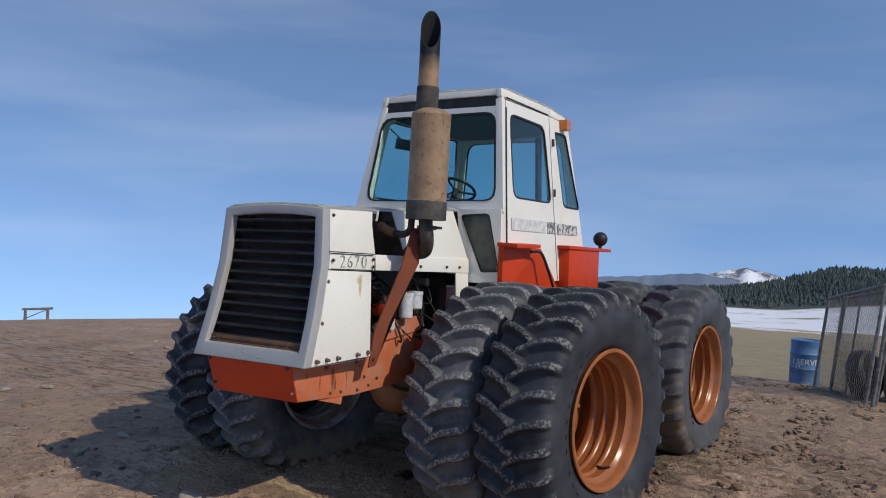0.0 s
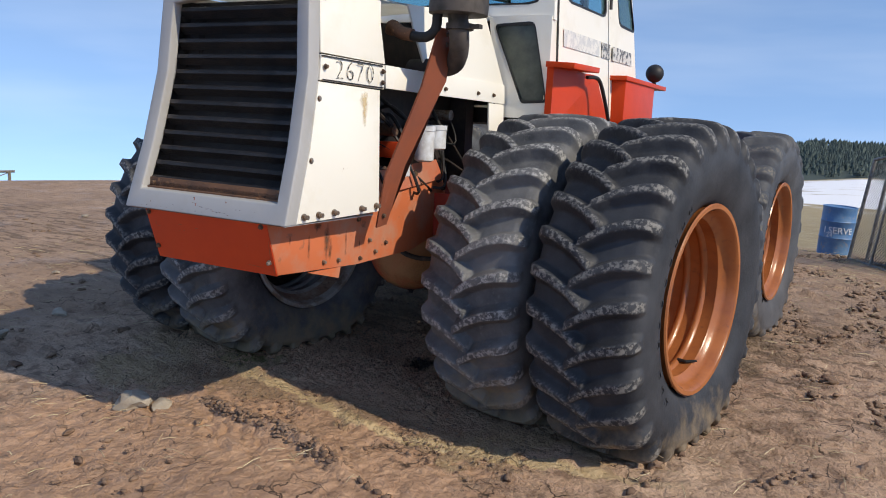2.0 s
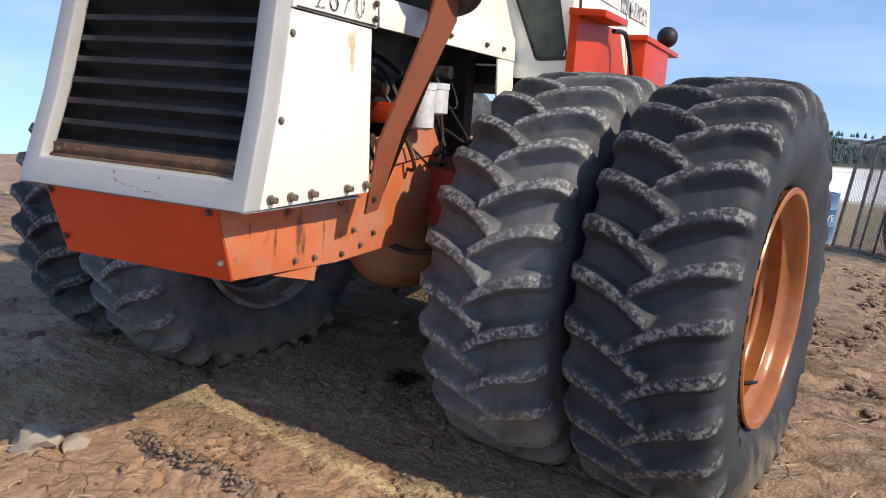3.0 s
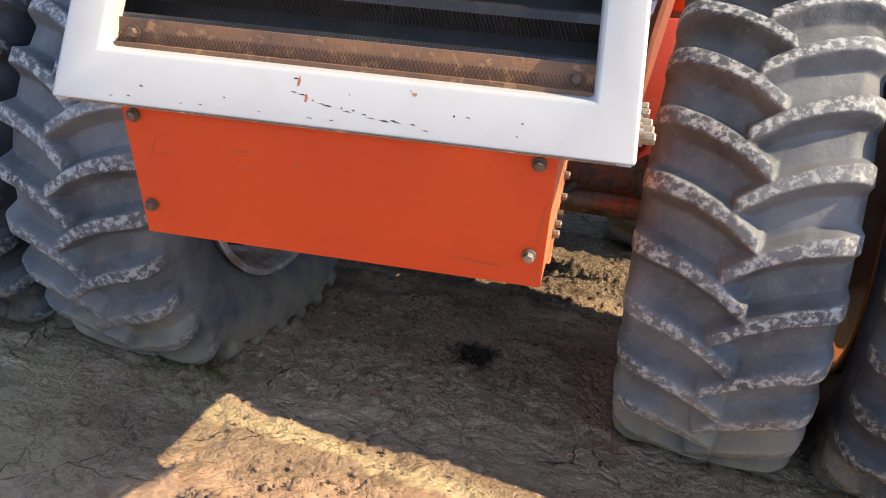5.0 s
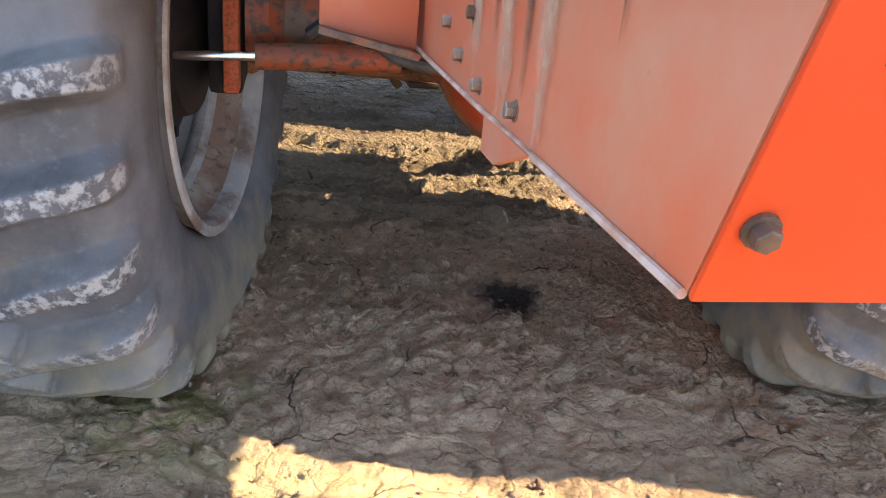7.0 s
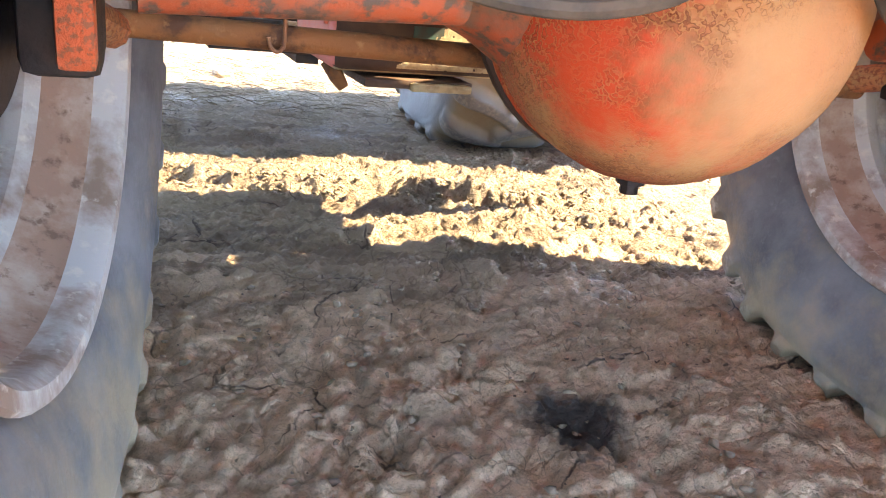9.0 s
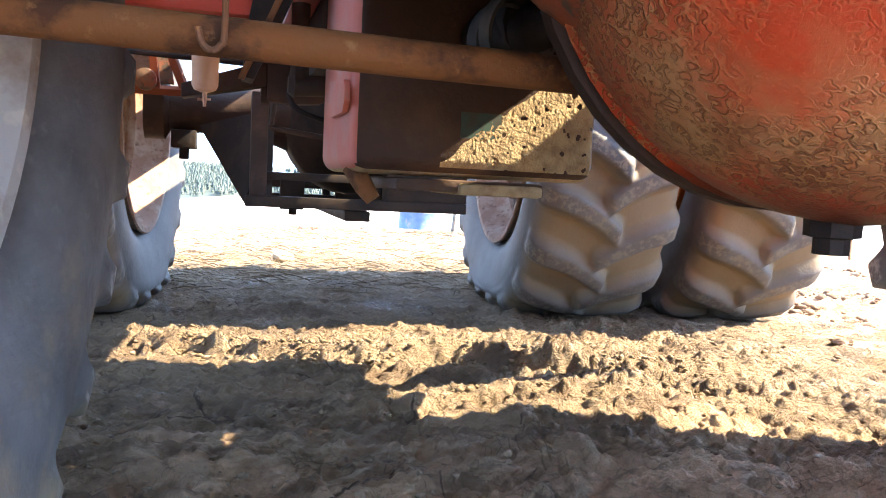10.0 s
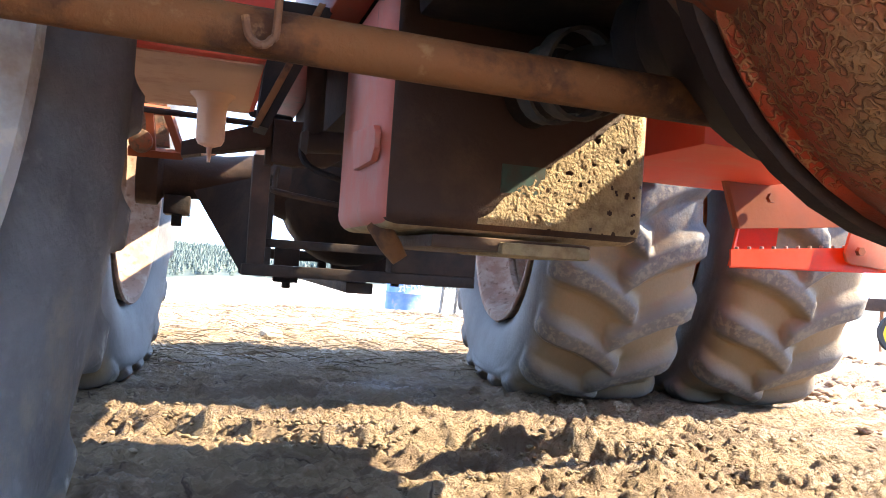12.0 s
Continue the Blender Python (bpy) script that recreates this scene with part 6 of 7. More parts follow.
revolve(bm, dome, 48, "y", m=Matrix.Translation((0.05, 0, 0.845)))
diff = part("front_differential", bm, DOME_RED, tractor, "flaking rusty orange differential housing")
bm = bmesh.new()
revolve(bm, [(AY + 0.031, 0.266), (AY + 0.037, 0.268), (AY + 0.039, 0.284), (AY + 0.042, 0.288), (AY + 0.060, 0.288), (AY + 0.064, 0.282), (AY + 0.075, 0.25), (AY + 0.22, 0.20), (AY + 0.34, 0.11), (AY + 0.42, 0.09), (AY + 0.42, 0.0001)], 40, "y", m=Matrix.Translation((0.05, 0, 0.845)))
part("carrier_housing", bm, GRIMY, tractor, "dark greasy differential carrier")
bm = bmesh.new()
revolve(bm, [(0.520, 0.016), (0.535, 0.016), (0.537, 0.025), (0.570, 0.026)], 8, "z", m=Matrix.Translation((0.05, AY - 0.04, 0)))
part("drain_plug", bm, DARK, diff, "oily black drain plug")
for s in (1, -1):
    bm = bmesh.new()
    revolve(bm, [(0.08, 0.235), (0.14, 0.205), (0.20, 0.165), (0.26, 0.128), (0.33, 0.098), (0.42, 0.082), (0.48, 0.078), (0.66, 0.078), (0.70, 0.11), (0.76, 0.11)], 28, "x", m=Matrix.Translation((0.0, AY - 0.01, 0.875)) @ Matrix.Diagonal((s, 1, 1, 1)))
    part("axle_tube", bm, RUSTY_DARK, tractor, "rusty orange axle tube")
    bm = bmesh.new()
    box(bm, s * 0.81 - 0.045, s * 0.81 + 0.045, AY - 0.12, AY + 0.12, 0.68, 1.02)
    part("steering_knuckle", bm, DARK, tractor, "dark oily steering knuckle", bevel=0.02)
    bm = bmesh.new()
    box(bm, s * 0.79 - 0.020, s * 0.79 + 0.020, AY - 0.19, AY - 0.13, 0.70, 0.98)
    part("knuckle_yoke", bm, RUSTY, tractor, "orange steering yoke plate", bevel=0.008)
    bm = bmesh.new()
    tube(bm, [(s * 0.73, AY - 0.195, 0.80), (s * 0.36, AY - 0.19, 0.815)], 0.034, 18)
    part("steering_cylinder", bm, RUSTY_DARK, tractor, "scuffed red steering cylinder")
    bm = bmesh.new()
    tube(bm, [(s * 0.93, AY - 0.195, 0.79), (s * 0.72, AY - 0.195, 0.80)], 0.013, 14)
    part("piston_rod", bm, CHROME, tractor, "bright chrome piston rod")
    bm = bmesh.new()
    tube(bm, curve_pts([(s * 0.44, AY - 0.20, 0.86), (s * 0.36, AY - 0.27, 0.825), (s * 0.25, AY - 0.33, 0.825), (s * 0.15, AY - 0.36, 0.865), (s * 0.12, AY - 0.33, 0.94)], 6), 0.016, 10)
    part("hydraulic_hose", bm, HOSE_GREY, tractor, "dusty grey hydraulic hose")
    bm = bmesh.new()
    tube(bm, [(s * 0.80, AY + 0.08, 0.74), (s * 0.76, AY + 0.22, 0.705)], 0.03, 10)
    part("steering_arm", bm, RUSTY, tractor, "orange steering arm")
bm = bmesh.new()
tube(bm, [(-0.80, AY + 0.235, 0.715), (-0.3, AY + 0.225, 0.705), (0.80, AY + 0.20, 0.690)], 0.0215, 18)
part("tie_rod", bm, ROD_RUST, tractor, "rust-brown tie rod")
bm = bmesh.new()
tube(bm, curve_pts([(-0.500, AY + 0.195, 0.90), (-0.500, AY + 0.195, 0.72), (-0.504, AY + 0.195, 0.696), (-0.513, AY + 0.195, 0.690), (-0.522, AY + 0.195, 0.697), (-0.526, AY + 0.195, 0.712)], 5), 0.0036, 8)
part("wire_hook", bm, RUST, tractor, "bent wire hook")
for s in (1, -1):
    bm = bmesh.new()
    box(bm, s * 0.34 - 0.05, s * 0.34 + 0.05, AY - 0.20, AY + 0.20, 0.93, 1.03)
    part("axle_saddle", bm, RUSTY_DARK, tractor, "rusty orange axle saddle", bevel=0.01)
# plate steel behind the front box
for s in (1, -1):
    bm = bmesh.new()
    pts = [(s * 0.42, 1.02, 0.91), (s * 0.60, 1.30, 0.93), (s * 0.60, 1.62, 0.95), (s * 0.60, 1.62, 1.10), (s * 0.42, 1.02, 1.10)]
    slab(bm, [(0.415, 1.47, 1.00), (0.53, 1.48, 1.00), (0.53, 1.48, 1.26), (0.415, 1.47, 1.26)] if s > 0 else [(-0.41, 1.14, 1.16), (-0.592, 1.14, 1.16), (-0.592, 1.14, 0.962), (-0.50, 1.14, 0.938), (-0.41, 1.14, 0.928)], 0.02)
    part("gusset_plate", bm, GUSSET_RED if s > 0 else FADED_PINK, tractor, "faded red gusset plate", bevel=0.003)
    if s < 0:
        # folded lower flange, paint flaking off its front edge
        bm = bmesh.new()
        slab(bm, [(-0.41, 1.075, 0.931), (-0.41, 1.145, 0.927), (-0.592, 1.145, 0.961), (-0.592, 1.100, 0.964)], 0.014)
        part("gusset_flange", bm, RUSTY_DARK, tractor, "rust-flaked folded flange", bevel=0.003)
        for z0, z1, y0 in ((1.02, 1.06, 1.62), (1.10, 1.13, 1.55)):
            bm = bmesh.new()
            box(bm, -0.80, -0.42, y0, y0 + 0.05, z0, z1)
            part("cross_bar", bm, FADED_PINK if z0 < 1.05 else RUSTY_DARK, tractor, "dusty pink cross bar", bevel=0.006)
        bm = bmesh.new()
        tube(bm, curve_pts([(-0.47, 1.66, 1.12), (-0.50, 1.60, 1.00), (-0.545, 1.57, 0.93), (-0.60, 1.58, 0.88)], 6), 0.017, 10)
        part("hydraulic_hose", bm, HOSE, tractor)

FADED_RED = mat("pink_red_paint", (0.56, 0.155, 0.115), 0.6, second=(0.48, 0.23, 0.18), scale=6.0, contrast=(0.45, 0.65), third=(0.30, 0.12, 0.08), third_scale=30.0, third_range=(0.66, 0.72), bump=0.0008)
# pale for dust and for light thrown up from the ground
UPLIT_RED = mat("dusty_uplit_red_paint", (0.72, 0.46, 0.33), 0.8, second=(0.52, 0.24, 0.18), scale=7.0, contrast=(0.5, 0.7), bump=0.001)

# ---- drive train under the middle ----
bm = bmesh.new()
box(bm, -0.24, 0.29, 2.15, 2.69, 0.925, 1.30)
part("engine_sump", bm, DARK, tractor, "dark greasy engine sump", bevel=0.03)
bm = bmesh.new()
box(bm, -0.274, 0.232, 2.70, 3.14, 0.580, 1.02)
bmesh.ops.bevel(bm, geom=list(bm.edges), offset=0.034, segments=5, affect="EDGES", profile=0.5)
case = part("transfer_case", bm, BOX_BROWN, tractor, "oily brown transfer case crusted with mud")
case.data.materials.append(FADED_RED)
case.data.materials.append(CRUST)
# downward faces go tan for dust and for light off the ground
for poly in case.data.polygons:
    poly.material_index = 1 if poly.normal.x < -0.62 else 2 if poly.normal.z < -0.75 else 0
bm = bmesh.new()
slab(bm, [(-0.2865, 2.90, 0.690), (-0.2865, 2.735, 0.690), (-0.2865, 2.715, 0.710), (-0.2865, 2.715, 0.738), (-0.2865, 2.735, 0.752), (-0.2865, 2.93, 0.768)], 0.012)
part("cast_boss", bm, FADED_RED, case, bevel=0.003)
# mud thrown on the front of the case, cut to the triangle that sunlight draws
NU, NV = 190, 120
mv, mf, keep = [], [], []
for j in range(NV + 1):
    for i in range(NU + 1):
        u, v_ = i / NU, j / NV
        x, z = -0.10 + 0.318 * u, 0.597 + 0.245 * v_
        n1 = noise.noise(Vector((x * 95, z * 95, 1.0)))
        n2 = noise.noise(Vector((x * 190, z * 190, 5.0)))
        n3 = noise.noise(Vector((x * 38, z * 38, 9.0)))
        # the diagonal limit follows the edge of the sunlight
        e = u * 0.98 + 0.05 - v_ + 0.05 * n3
        h = 0.0016 + 0.0005 * n1 + 0.0005 * n2 - 0.004 * max(0.0, n3 - 0.42 + 0.3 * n1)
        keep.append(e > 0.0 and n1 + 0.6 * n3 > -0.62)
        rx = max(0.0, x - 0.198) / 0.034
        rz = max(0.0, 0.614 - z) / 0.034
        bend = 0.034 * (1 - math.sqrt(max(0.0, 1 - min(1.0, rx * rx + rz * rz))))
        mv.append((x, 2.6985 - max(h, -0.0005) + bend, z))
for j in range(NV):
    for i in range(NU):
        q = (j * (NU + 1) + i, j * (NU + 1) + i + 1, (j + 1) * (NU + 1) + i + 1, (j + 1) * (NU + 1) + i)
        if all(keep[k] for k in q):
            mf.append(q)
me = bpy.data.meshes.new("mud_crust")
me.from_pydata(mv, [], mf)
me.materials.append(CRUST)
crust = new("mud_crust", me)
crust.parent = case
crust["label"] = "dried tan mud cut to the sunlit triangle"
crust["kind"] = "stuff"
bm = bmesh.new()
box(bm, -0.19, 0.105, 2.67, 3.05, 0.550, 0.574)
skid = part("skid_plate", bm, BOX_BROWN, tractor, "muddy skid plate", bevel=0.009)
bm = bmesh.new()
box(bm, -0.07, 0.098, 2.655, 2.90, 0.546, 0.568)
part("mud_cake", bm, CRUST, skid, "tan mud caked on the end", bevel=0.008)
bm = bmesh.new()
tube(bm, [(-0.250, 2.82, 0.592), (-0.226, 2.805, 0.552), (-0.207, 2.80, 0.526)], [0.021, 0.020, 0.015], 14)
part("drain_spout", bm, ROD_RUST, tractor, "muddy drain spout")
bm = bmesh.new()
box(bm, -0.062, 0.020, 2.697, 2.704, 0.655, 0.705)
part("data_tag", bm, mat("green_tag", (0.035, 0.085, 0.070), 0.6, second=(0.06, 0.05, 0.04), scale=20.0), case, "dull green plate")
bm = bmesh.new()
tube(bm, [(0.05, 2.30, 0.86), (0.05, 2.48, 0.85), (-0.02, 2.70, 0.83)], [0.05, 0.04, 0.06], 16)
part("drive_shaft", bm, DARK, tractor, "dark drive shaft")
for y in (2.36, 2.60):
    bm = bmesh.new()
    revolve(bm, [(-0.035, 0.078), (0.035, 0.078)], 14, "y", m=Matrix.Translation((0.04, y, 0.855)))
    part("universal_joint", bm, DARK, tractor, "greasy universal joint", bevel=0.01)
# unseen block, added to stop a slit of sun from crossing the right rim
bm = bmesh.new()
box(bm, -0.24, 0.24, 1.98, 2.30, 1.08, 1.42)
part("bell_housing", bm, DARK, tractor, "dark block added to stop a slit of sun", bevel=0.04)
bm = bmesh.new()
box(bm, -0.26, 0.26, 3.22, 4.35, 0.86, 1.30)
part("transmission", bm, DARK, tractor, "dark greasy transmission housing", bevel=0.04)
for y0_, x0_, z0_ in ((2.20, -0.20, 0.98), (2.32, 0.10, 1.0), (2.45, -0.30, 1.02), (2.55, 0.22, 1.0)):
    bm = bmesh.new()
    tube(bm, curve_pts([(x0_, y0_, z0_ + 0.06), (x0_ + 0.08, y0_ + 0.12, z0_ - 0.05), (x0_ + 0.02, y0_ + 0.35, z0_ - 0.02), (x0_ - 0.05, y0_ + 0.55, z0_ + 0.08)], 6), 0.014, 8)
    part("hydraulic_hose", bm, HOSE, tractor)
bm = bmesh.new()
box(bm, 0.12, 0.20, 2.28, 2.33, 0.90, 1.02, None)
part("bracket", bm, STRAP_BROWN, tractor, bevel=0.004)

for y_, r_ in ((2.50, 0.070), (2.58, 0.064)):
    bm = bmesh.new()
    revolve(bm, [(-0.016, r_), (0.016, r_), (0.016, r_ - 0.006), (-0.016, r_ - 0.006)], 24, "y", closed=True, m=pose(-0.030, y_, 0.822, 8, 0, 14))
    part("shaft_clamp", bm, HOSE_GREY, tractor, "dusty grey band clamp")
bm = bmesh.new()
slab(bm, [(0.030, 2.40, 0.875), (0.070, 2.40, 0.865), (0.064, 2.40, 0.835), (0.082, 2.40, 0.815), (0.060, 2.40, 0.800), (0.044, 2.40, 0.840)], 0.012)
part("orange_bracket", bm, RUSTY, tractor, "small orange bent bracket")
for x_, z_ in ((-0.335, 0.905), (-0.29, 0.915), (-0.235, 0.92)):
    bm = bmesh.new()
    run = curve_pts([(x_, 2.50, z_), (x_ + 0.02, 2.52, z_ + 0.04), (x_ + 0.05, 2.56, z_ + 0.11)], 8)
    tube(bm, run, [0.017 + 0.004 * (k % 2) for k in range(len(run))], 12)
    part("ribbed_fitting", bm, HOSE_GREY, tractor, "dusty grey ribbed hose fitting")
# tanks at both sides
bm = bmesh.new()
box(bm, -1.02, -0.437, 3.04, 3.65, 0.905, 1.62)
tank = part("fuel_tank", bm, TANK_RED, tractor, "red fuel tank with a dusty, bounce-lit underside", bevel=0.02)
# thin pale plate that paints bounced ground light onto the dusty underside
bm = bmesh.new()
box(bm, -1.0, -0.455, 3.06, 3.63, 0.901, 0.9049)
part("tank_underside", bm, UPLIT_RED, tank, "dusty tank underside with ground bounce in its colour")
bm = bmesh.new()
revolve(bm, [(0.772, 0.012), (0.778, 0.028), (0.79, 0.034), (0.87, 0.035), (0.885, 0.040), (0.900, 0.055)], 20, "z", m=Matrix.Translation((-0.55, 3.42, 0)))
cup = part("sediment_cup", bm, UPLIT_RED, tank, "dusty sediment cup")
bm = bmesh.new()
tube(bm, [(-0.55, 3.42, 0.775), (-0.55, 3.42, 0.735)], [0.007, 0.004], 10)
tube(bm, [(-0.568, 3.42, 0.752), (-0.534, 3.42, 0.754)], 0.003, 8)
part("drain_tap", bm, UPLIT_RED, cup, "small drain tap")
bm = bmesh.new()
slab(bm, [(-0.464, 3.02, 0.775), (-0.44, 3.02, 0.77), (-0.325, 3.02, 1.03), (-0.43, 3.02, 1.03), (-0.455, 3.02, 0.89)], 0.10)
bracket = part("tank_bracket", bm, DARK, tractor, "dark tank bracket with a dusty flange")
bm = bmesh.new()
slab(bm, [(-0.474, 3.00, 0.768), (-0.460, 3.00, 0.766), (-0.345, 3.00, 1.03), (-0.360, 3.00, 1.03)], 0.012)
part("bracket_flange", bm, ROD_RUST, bracket, "dusty brown flange", bevel=0.002)
bm = bmesh.new()
box(bm, 0.40, 0.92, 2.78, 3.40, 0.80, 1.55)
part("battery_box", bm, TANK_RED, tractor, "faded red side box", bevel=0.012)
# folded hanger with the red step under it
bm = bmesh.new()
slab(bm, [(0.766, 3.20, 0.805), (0.813, 3.20, 0.675), (1.268, 3.20, 0.716), (1.268, 3.20, 0.90), (0.93, 3.20, 0.90), (0.93, 3.20, 0.805)], 0.012)
slab(bm, [(0.766, 3.20, 0.803), (0.790, 3.23, 0.803), (0.838, 3.23, 0.677), (0.813, 3.20, 0.677)], 0.010)
slab(bm, [(0.813, 3.20, 0.677), (1.03, 3.44, 0.697), (1.268, 3.44, 0.718), (1.268, 3.20, 0.718)], 0.010)
hanger = part("step_hanger", bm, STRAP_BROWN, tractor, "rusty red-brown step hanger")
bm = bmesh.new()
revolve(bm, [(-0.012, 0.014), (0.0, 0.014)], 6, "y", m=Matrix.Translation((0.91, 3.190, 0.765)))
part("bolt", bm, STRAP_BROWN, hanger)
bm = bmesh.new()
slab(bm, [(0.797, 3.20, 0.618), (1.34, 3.20, 0.662), (1.34, 3.20, 0.590), (0.800, 3.20, 0.572)], 0.008)
slab(bm, [(0.800, 3.20, 0.574), (1.34, 3.20, 0.592), (1.34, 3.30, 0.592), (0.880, 3.30, 0.577)], 0.006)
step = part("access_step", bm, STEP_RED, tractor, "bright red access step with a toothed edge")
bm = bmesh.new()
slab(bm, [(0.803, 3.212, 0.574), (0.818, 3.205, 0.676), (0.865, 3.26, 0.680), (0.850, 3.26, 0.576)], 0.006)
slab(bm, [(0.850, 3.262, 0.576), (0.995, 3.262, 0.590), (1.005, 3.262, 0.693), (0.865, 3.262, 0.682)], 0.006)
part("step_end", bm, STEP_RED, step, "bright red step end")
for k in range(13):
    bm = bmesh.new()
    x = 0.82 + k * 0.0400
    revolve(bm, [(-0.006, 0.006), (0.006, 0.005), (0.007, 0.0001)], 8, "z", m=Matrix.Translation((x, 3.200, 0.6185 + (x - 0.797) * 0.081)))
    part("grip_stud", bm, ZINC, step)
bm = bmesh.new()
slab(bm, [(1.188, 3.175, 0.735), (1.160, 3.175, 0.632), (1.168, 3.175, 0.612), (1.184, 3.175, 0.604), (1.37, 3.175, 0.590), (1.37, 3.175, 0.735)], 0.010)
side = part("step_side", bm, FADED_PINK, step, "faded pink step side plate", bevel=0.002)
bm = bmesh.new()
revolve(bm, [(-0.012, 0.013), (0.0, 0.013)], 6, "y", m=Matrix.Translation((1.197, 3.166, 0.640)))
part("bolt", bm, STRAP_BROWN, side)

# ---- rear axle and hitch ----
RY = 4.89
for s in (1, -1):
    bm = bmesh.new()
    revolve(bm, [(0.10, 0.20), (0.30, 0.125), (0.48, 0.095), (0.72, 0.095), (0.74, 0.13), (0.82, 0.13)], 24, "x", m=Matrix.Translation((0, RY - 0.1, 0.82)) @ Matrix.Diagonal((s, 1, 1, 1)))
    part("rear_axle_tube", bm, GRIMY, tractor, "dark rear axle tube")
    bm = bmesh.new()
    box(bm, s * 0.66 - 0.05, s * 0.66 + 0.05, RY - 0.22, RY - 0.02, 0.655, 0.73)
    box(bm, s * 0.66 - 0.02, s * 0.66 + 0.02, RY - 0.15, RY - 0.08, 0.61, 0.66)
    part("spring_seat", bm, DARK, tractor, bevel=0.006)
    bm = bmesh.new()
    slab(bm, [(s * 0.70, RY - 0.22, 0.91), (s * 0.76, RY - 0.22, 0.91), (s * 0.80, RY - 0.20, 1.12), (s * 0.73, RY - 0.20, 1.12)] if s < 0 else [(0.70, RY - 0.22, 0.91), (0.73, RY - 0.20, 1.12), (0.80, RY - 0.20, 1.12), (0.76, RY - 0.22, 0.91)], 0.04)
    part("axle_stop", bm, RUSTY_DARK, tractor, "faded red axle stop")
    bm = bmesh.new()
    tube(bm, [(s * 0.795, RY - 0.42, 0.905), (s * 0.795, RY - 0.30, 0.905)], 0.042, 18)
    part("brake_chamber", bm, RUSTY_DARK, tractor, "faded pink brake chamber", bevel=0.006)
    for x0_, z0_, x1_, z1_ in ((0.84, 1.035, 0.705, 1.030), (0.715, 1.035, 0.650, 0.875), (0.84, 0.87, 0.645, 0.872), (0.775, 1.02, 0.755, 0.87)):
        bm = bmesh.new()
        tube(bm, [(s * x0_, RY - 0.36, z0_), (s * x1_, RY - 0.36, z1_)], 0.020, 4)
        part("frame_bar", bm, STRAP_BROWN, tractor, "rusty red-brown frame bar", soft=False)
bm = bmesh.new()
revolve(bm, [(-0.26, 0.12), (-0.22, 0.22), (-0.10, 0.30), (0.06, 0.31), (0.14, 0.27), (0.20, 0.16)], 32, "y", m=Matrix.Translation((0.05, RY - 0.12, 0.80)))
part("rear_differential", bm, DARK, tractor, "dark greasy rear differential")
bm = bmesh.new()
box(bm, -0.405, -0.345, 4.16, 4.24, 0.445, 0.86)
part("hitch_hanger", bm, GRIMY, tractor, "dark steel drawbar hanger", bevel=0.006)
bm = bmesh.new()
box(bm, 0.33, 0.41, 4.16, 4.24, 0.445, 0.98)
part("hitch_hanger", bm, DARK, tractor, "dark steel drawbar hanger", bevel=0.006)
bm = bmesh.new()
slab(bm, [(-0.42, 4.20, 0.45), (-0.345, 4.20, 0.45), (-0.345, 4.20, 0.80), (-0.60, 4.62, 0.75)], 0.03)
part("hitch_gusset", bm, DARK, tractor, "dark triangular gusset")
bm = bmesh.new()
box(bm, -0.42, 0.42, 4.15, 4.25, 0.445, 0.485)
box(bm, 0.10, 0.42, 4.152, 4.248, 0.4851, 0.60)
box(bm, -0.40, 0.10, 4.17, 4.22, 0.545, 0.575)
part("hitch_crossbar", bm, DARK, tractor, "dark drawbar crossbar", bevel=0.005)
bm = bmesh.new()
box(bm, -0.38, 0.62, 5.28, 5.36, 0.42, 0.47)
box(bm, -0.36, 0.60, 5.28, 5.34, 0.50, 0.55)
box(bm, 0.06, 0.62, 5.24, 5.285, 0.415, 0.57)
box(bm, -0.22, -0.10, 5.24, 5.285, 0.39, 0.57)
part("rear_crossbar", bm, DARK, tractor, "dark rear hitch bar", bevel=0.006)
for x in (-0.15, 0.02, 0.18, 0.40):
    bm = bmesh.new()
    tube(bm, [(x, 5.31, 0.36 if x < 0 else 0.40), (x, 5.31, 0.56)], 0.022, 10)
    part("hitch_pin", bm, DARK, tractor)
bm = bmesh.new()
box(bm, -0.05, 0.05, 4.2, 5.7, 0.40, 0.44)
part("drawbar", bm, DARK, tractor, "dark swinging drawbar", bevel=0.006)
bm = bmesh.new()
tube(bm, [(-0.44, 3.72, 0.92), (-0.30, 4.1, 0.98)], 0.012, 8)
tube(bm, [(-0.98, 3.9, 0.93), (-0.30, 3.85, 0.91)], 0.010, 8)
part("brake_line", bm, DARK, tractor, "dark brake line")
bm = bmesh.new()
tube(bm, curve_pts([(-0.30, 3.30, 0.95), (-0.34, 3.32, 0.78), (-0.28, 3.30, 0.72), (-0.1, 3.32, 0.70)], 5), 0.008, 8)
part("pipe_line", bm, DARK, tractor)
bm = bmesh.new()
slab(bm, [(-0.63, 3.90, 0.833), (-0.375, 3.90, 0.924), (-0.375, 3.90, 0.845), (-0.629, 3.90, 0.790)], 0.08)
part("outrigger_plate", bm, GRIMY, tractor, "dark brown tapered chassis plate", bevel=0.004)
bm = bmesh.new()
slab(bm, [(-0.37, 3.88, 0.930), (-0.16, 3.88, 0.930), (-0.16, 3.88, 0.825), (-0.20, 3.88, 0.800), (-0.30, 3.88, 0.792), (-0.37, 3.88, 0.800)], 0.06)
channel = part("chassis_bracket", bm, GRIMY, tractor, "brown chassis bracket with a folded edge", bevel=0.006)
bm = bmesh.new()
box(bm, -0.388, -0.362, 3.84, 3.90, 0.792, 0.936)
part("folded_edge", bm, GRIMY, channel, bevel=0.004)
bm = bmesh.new()
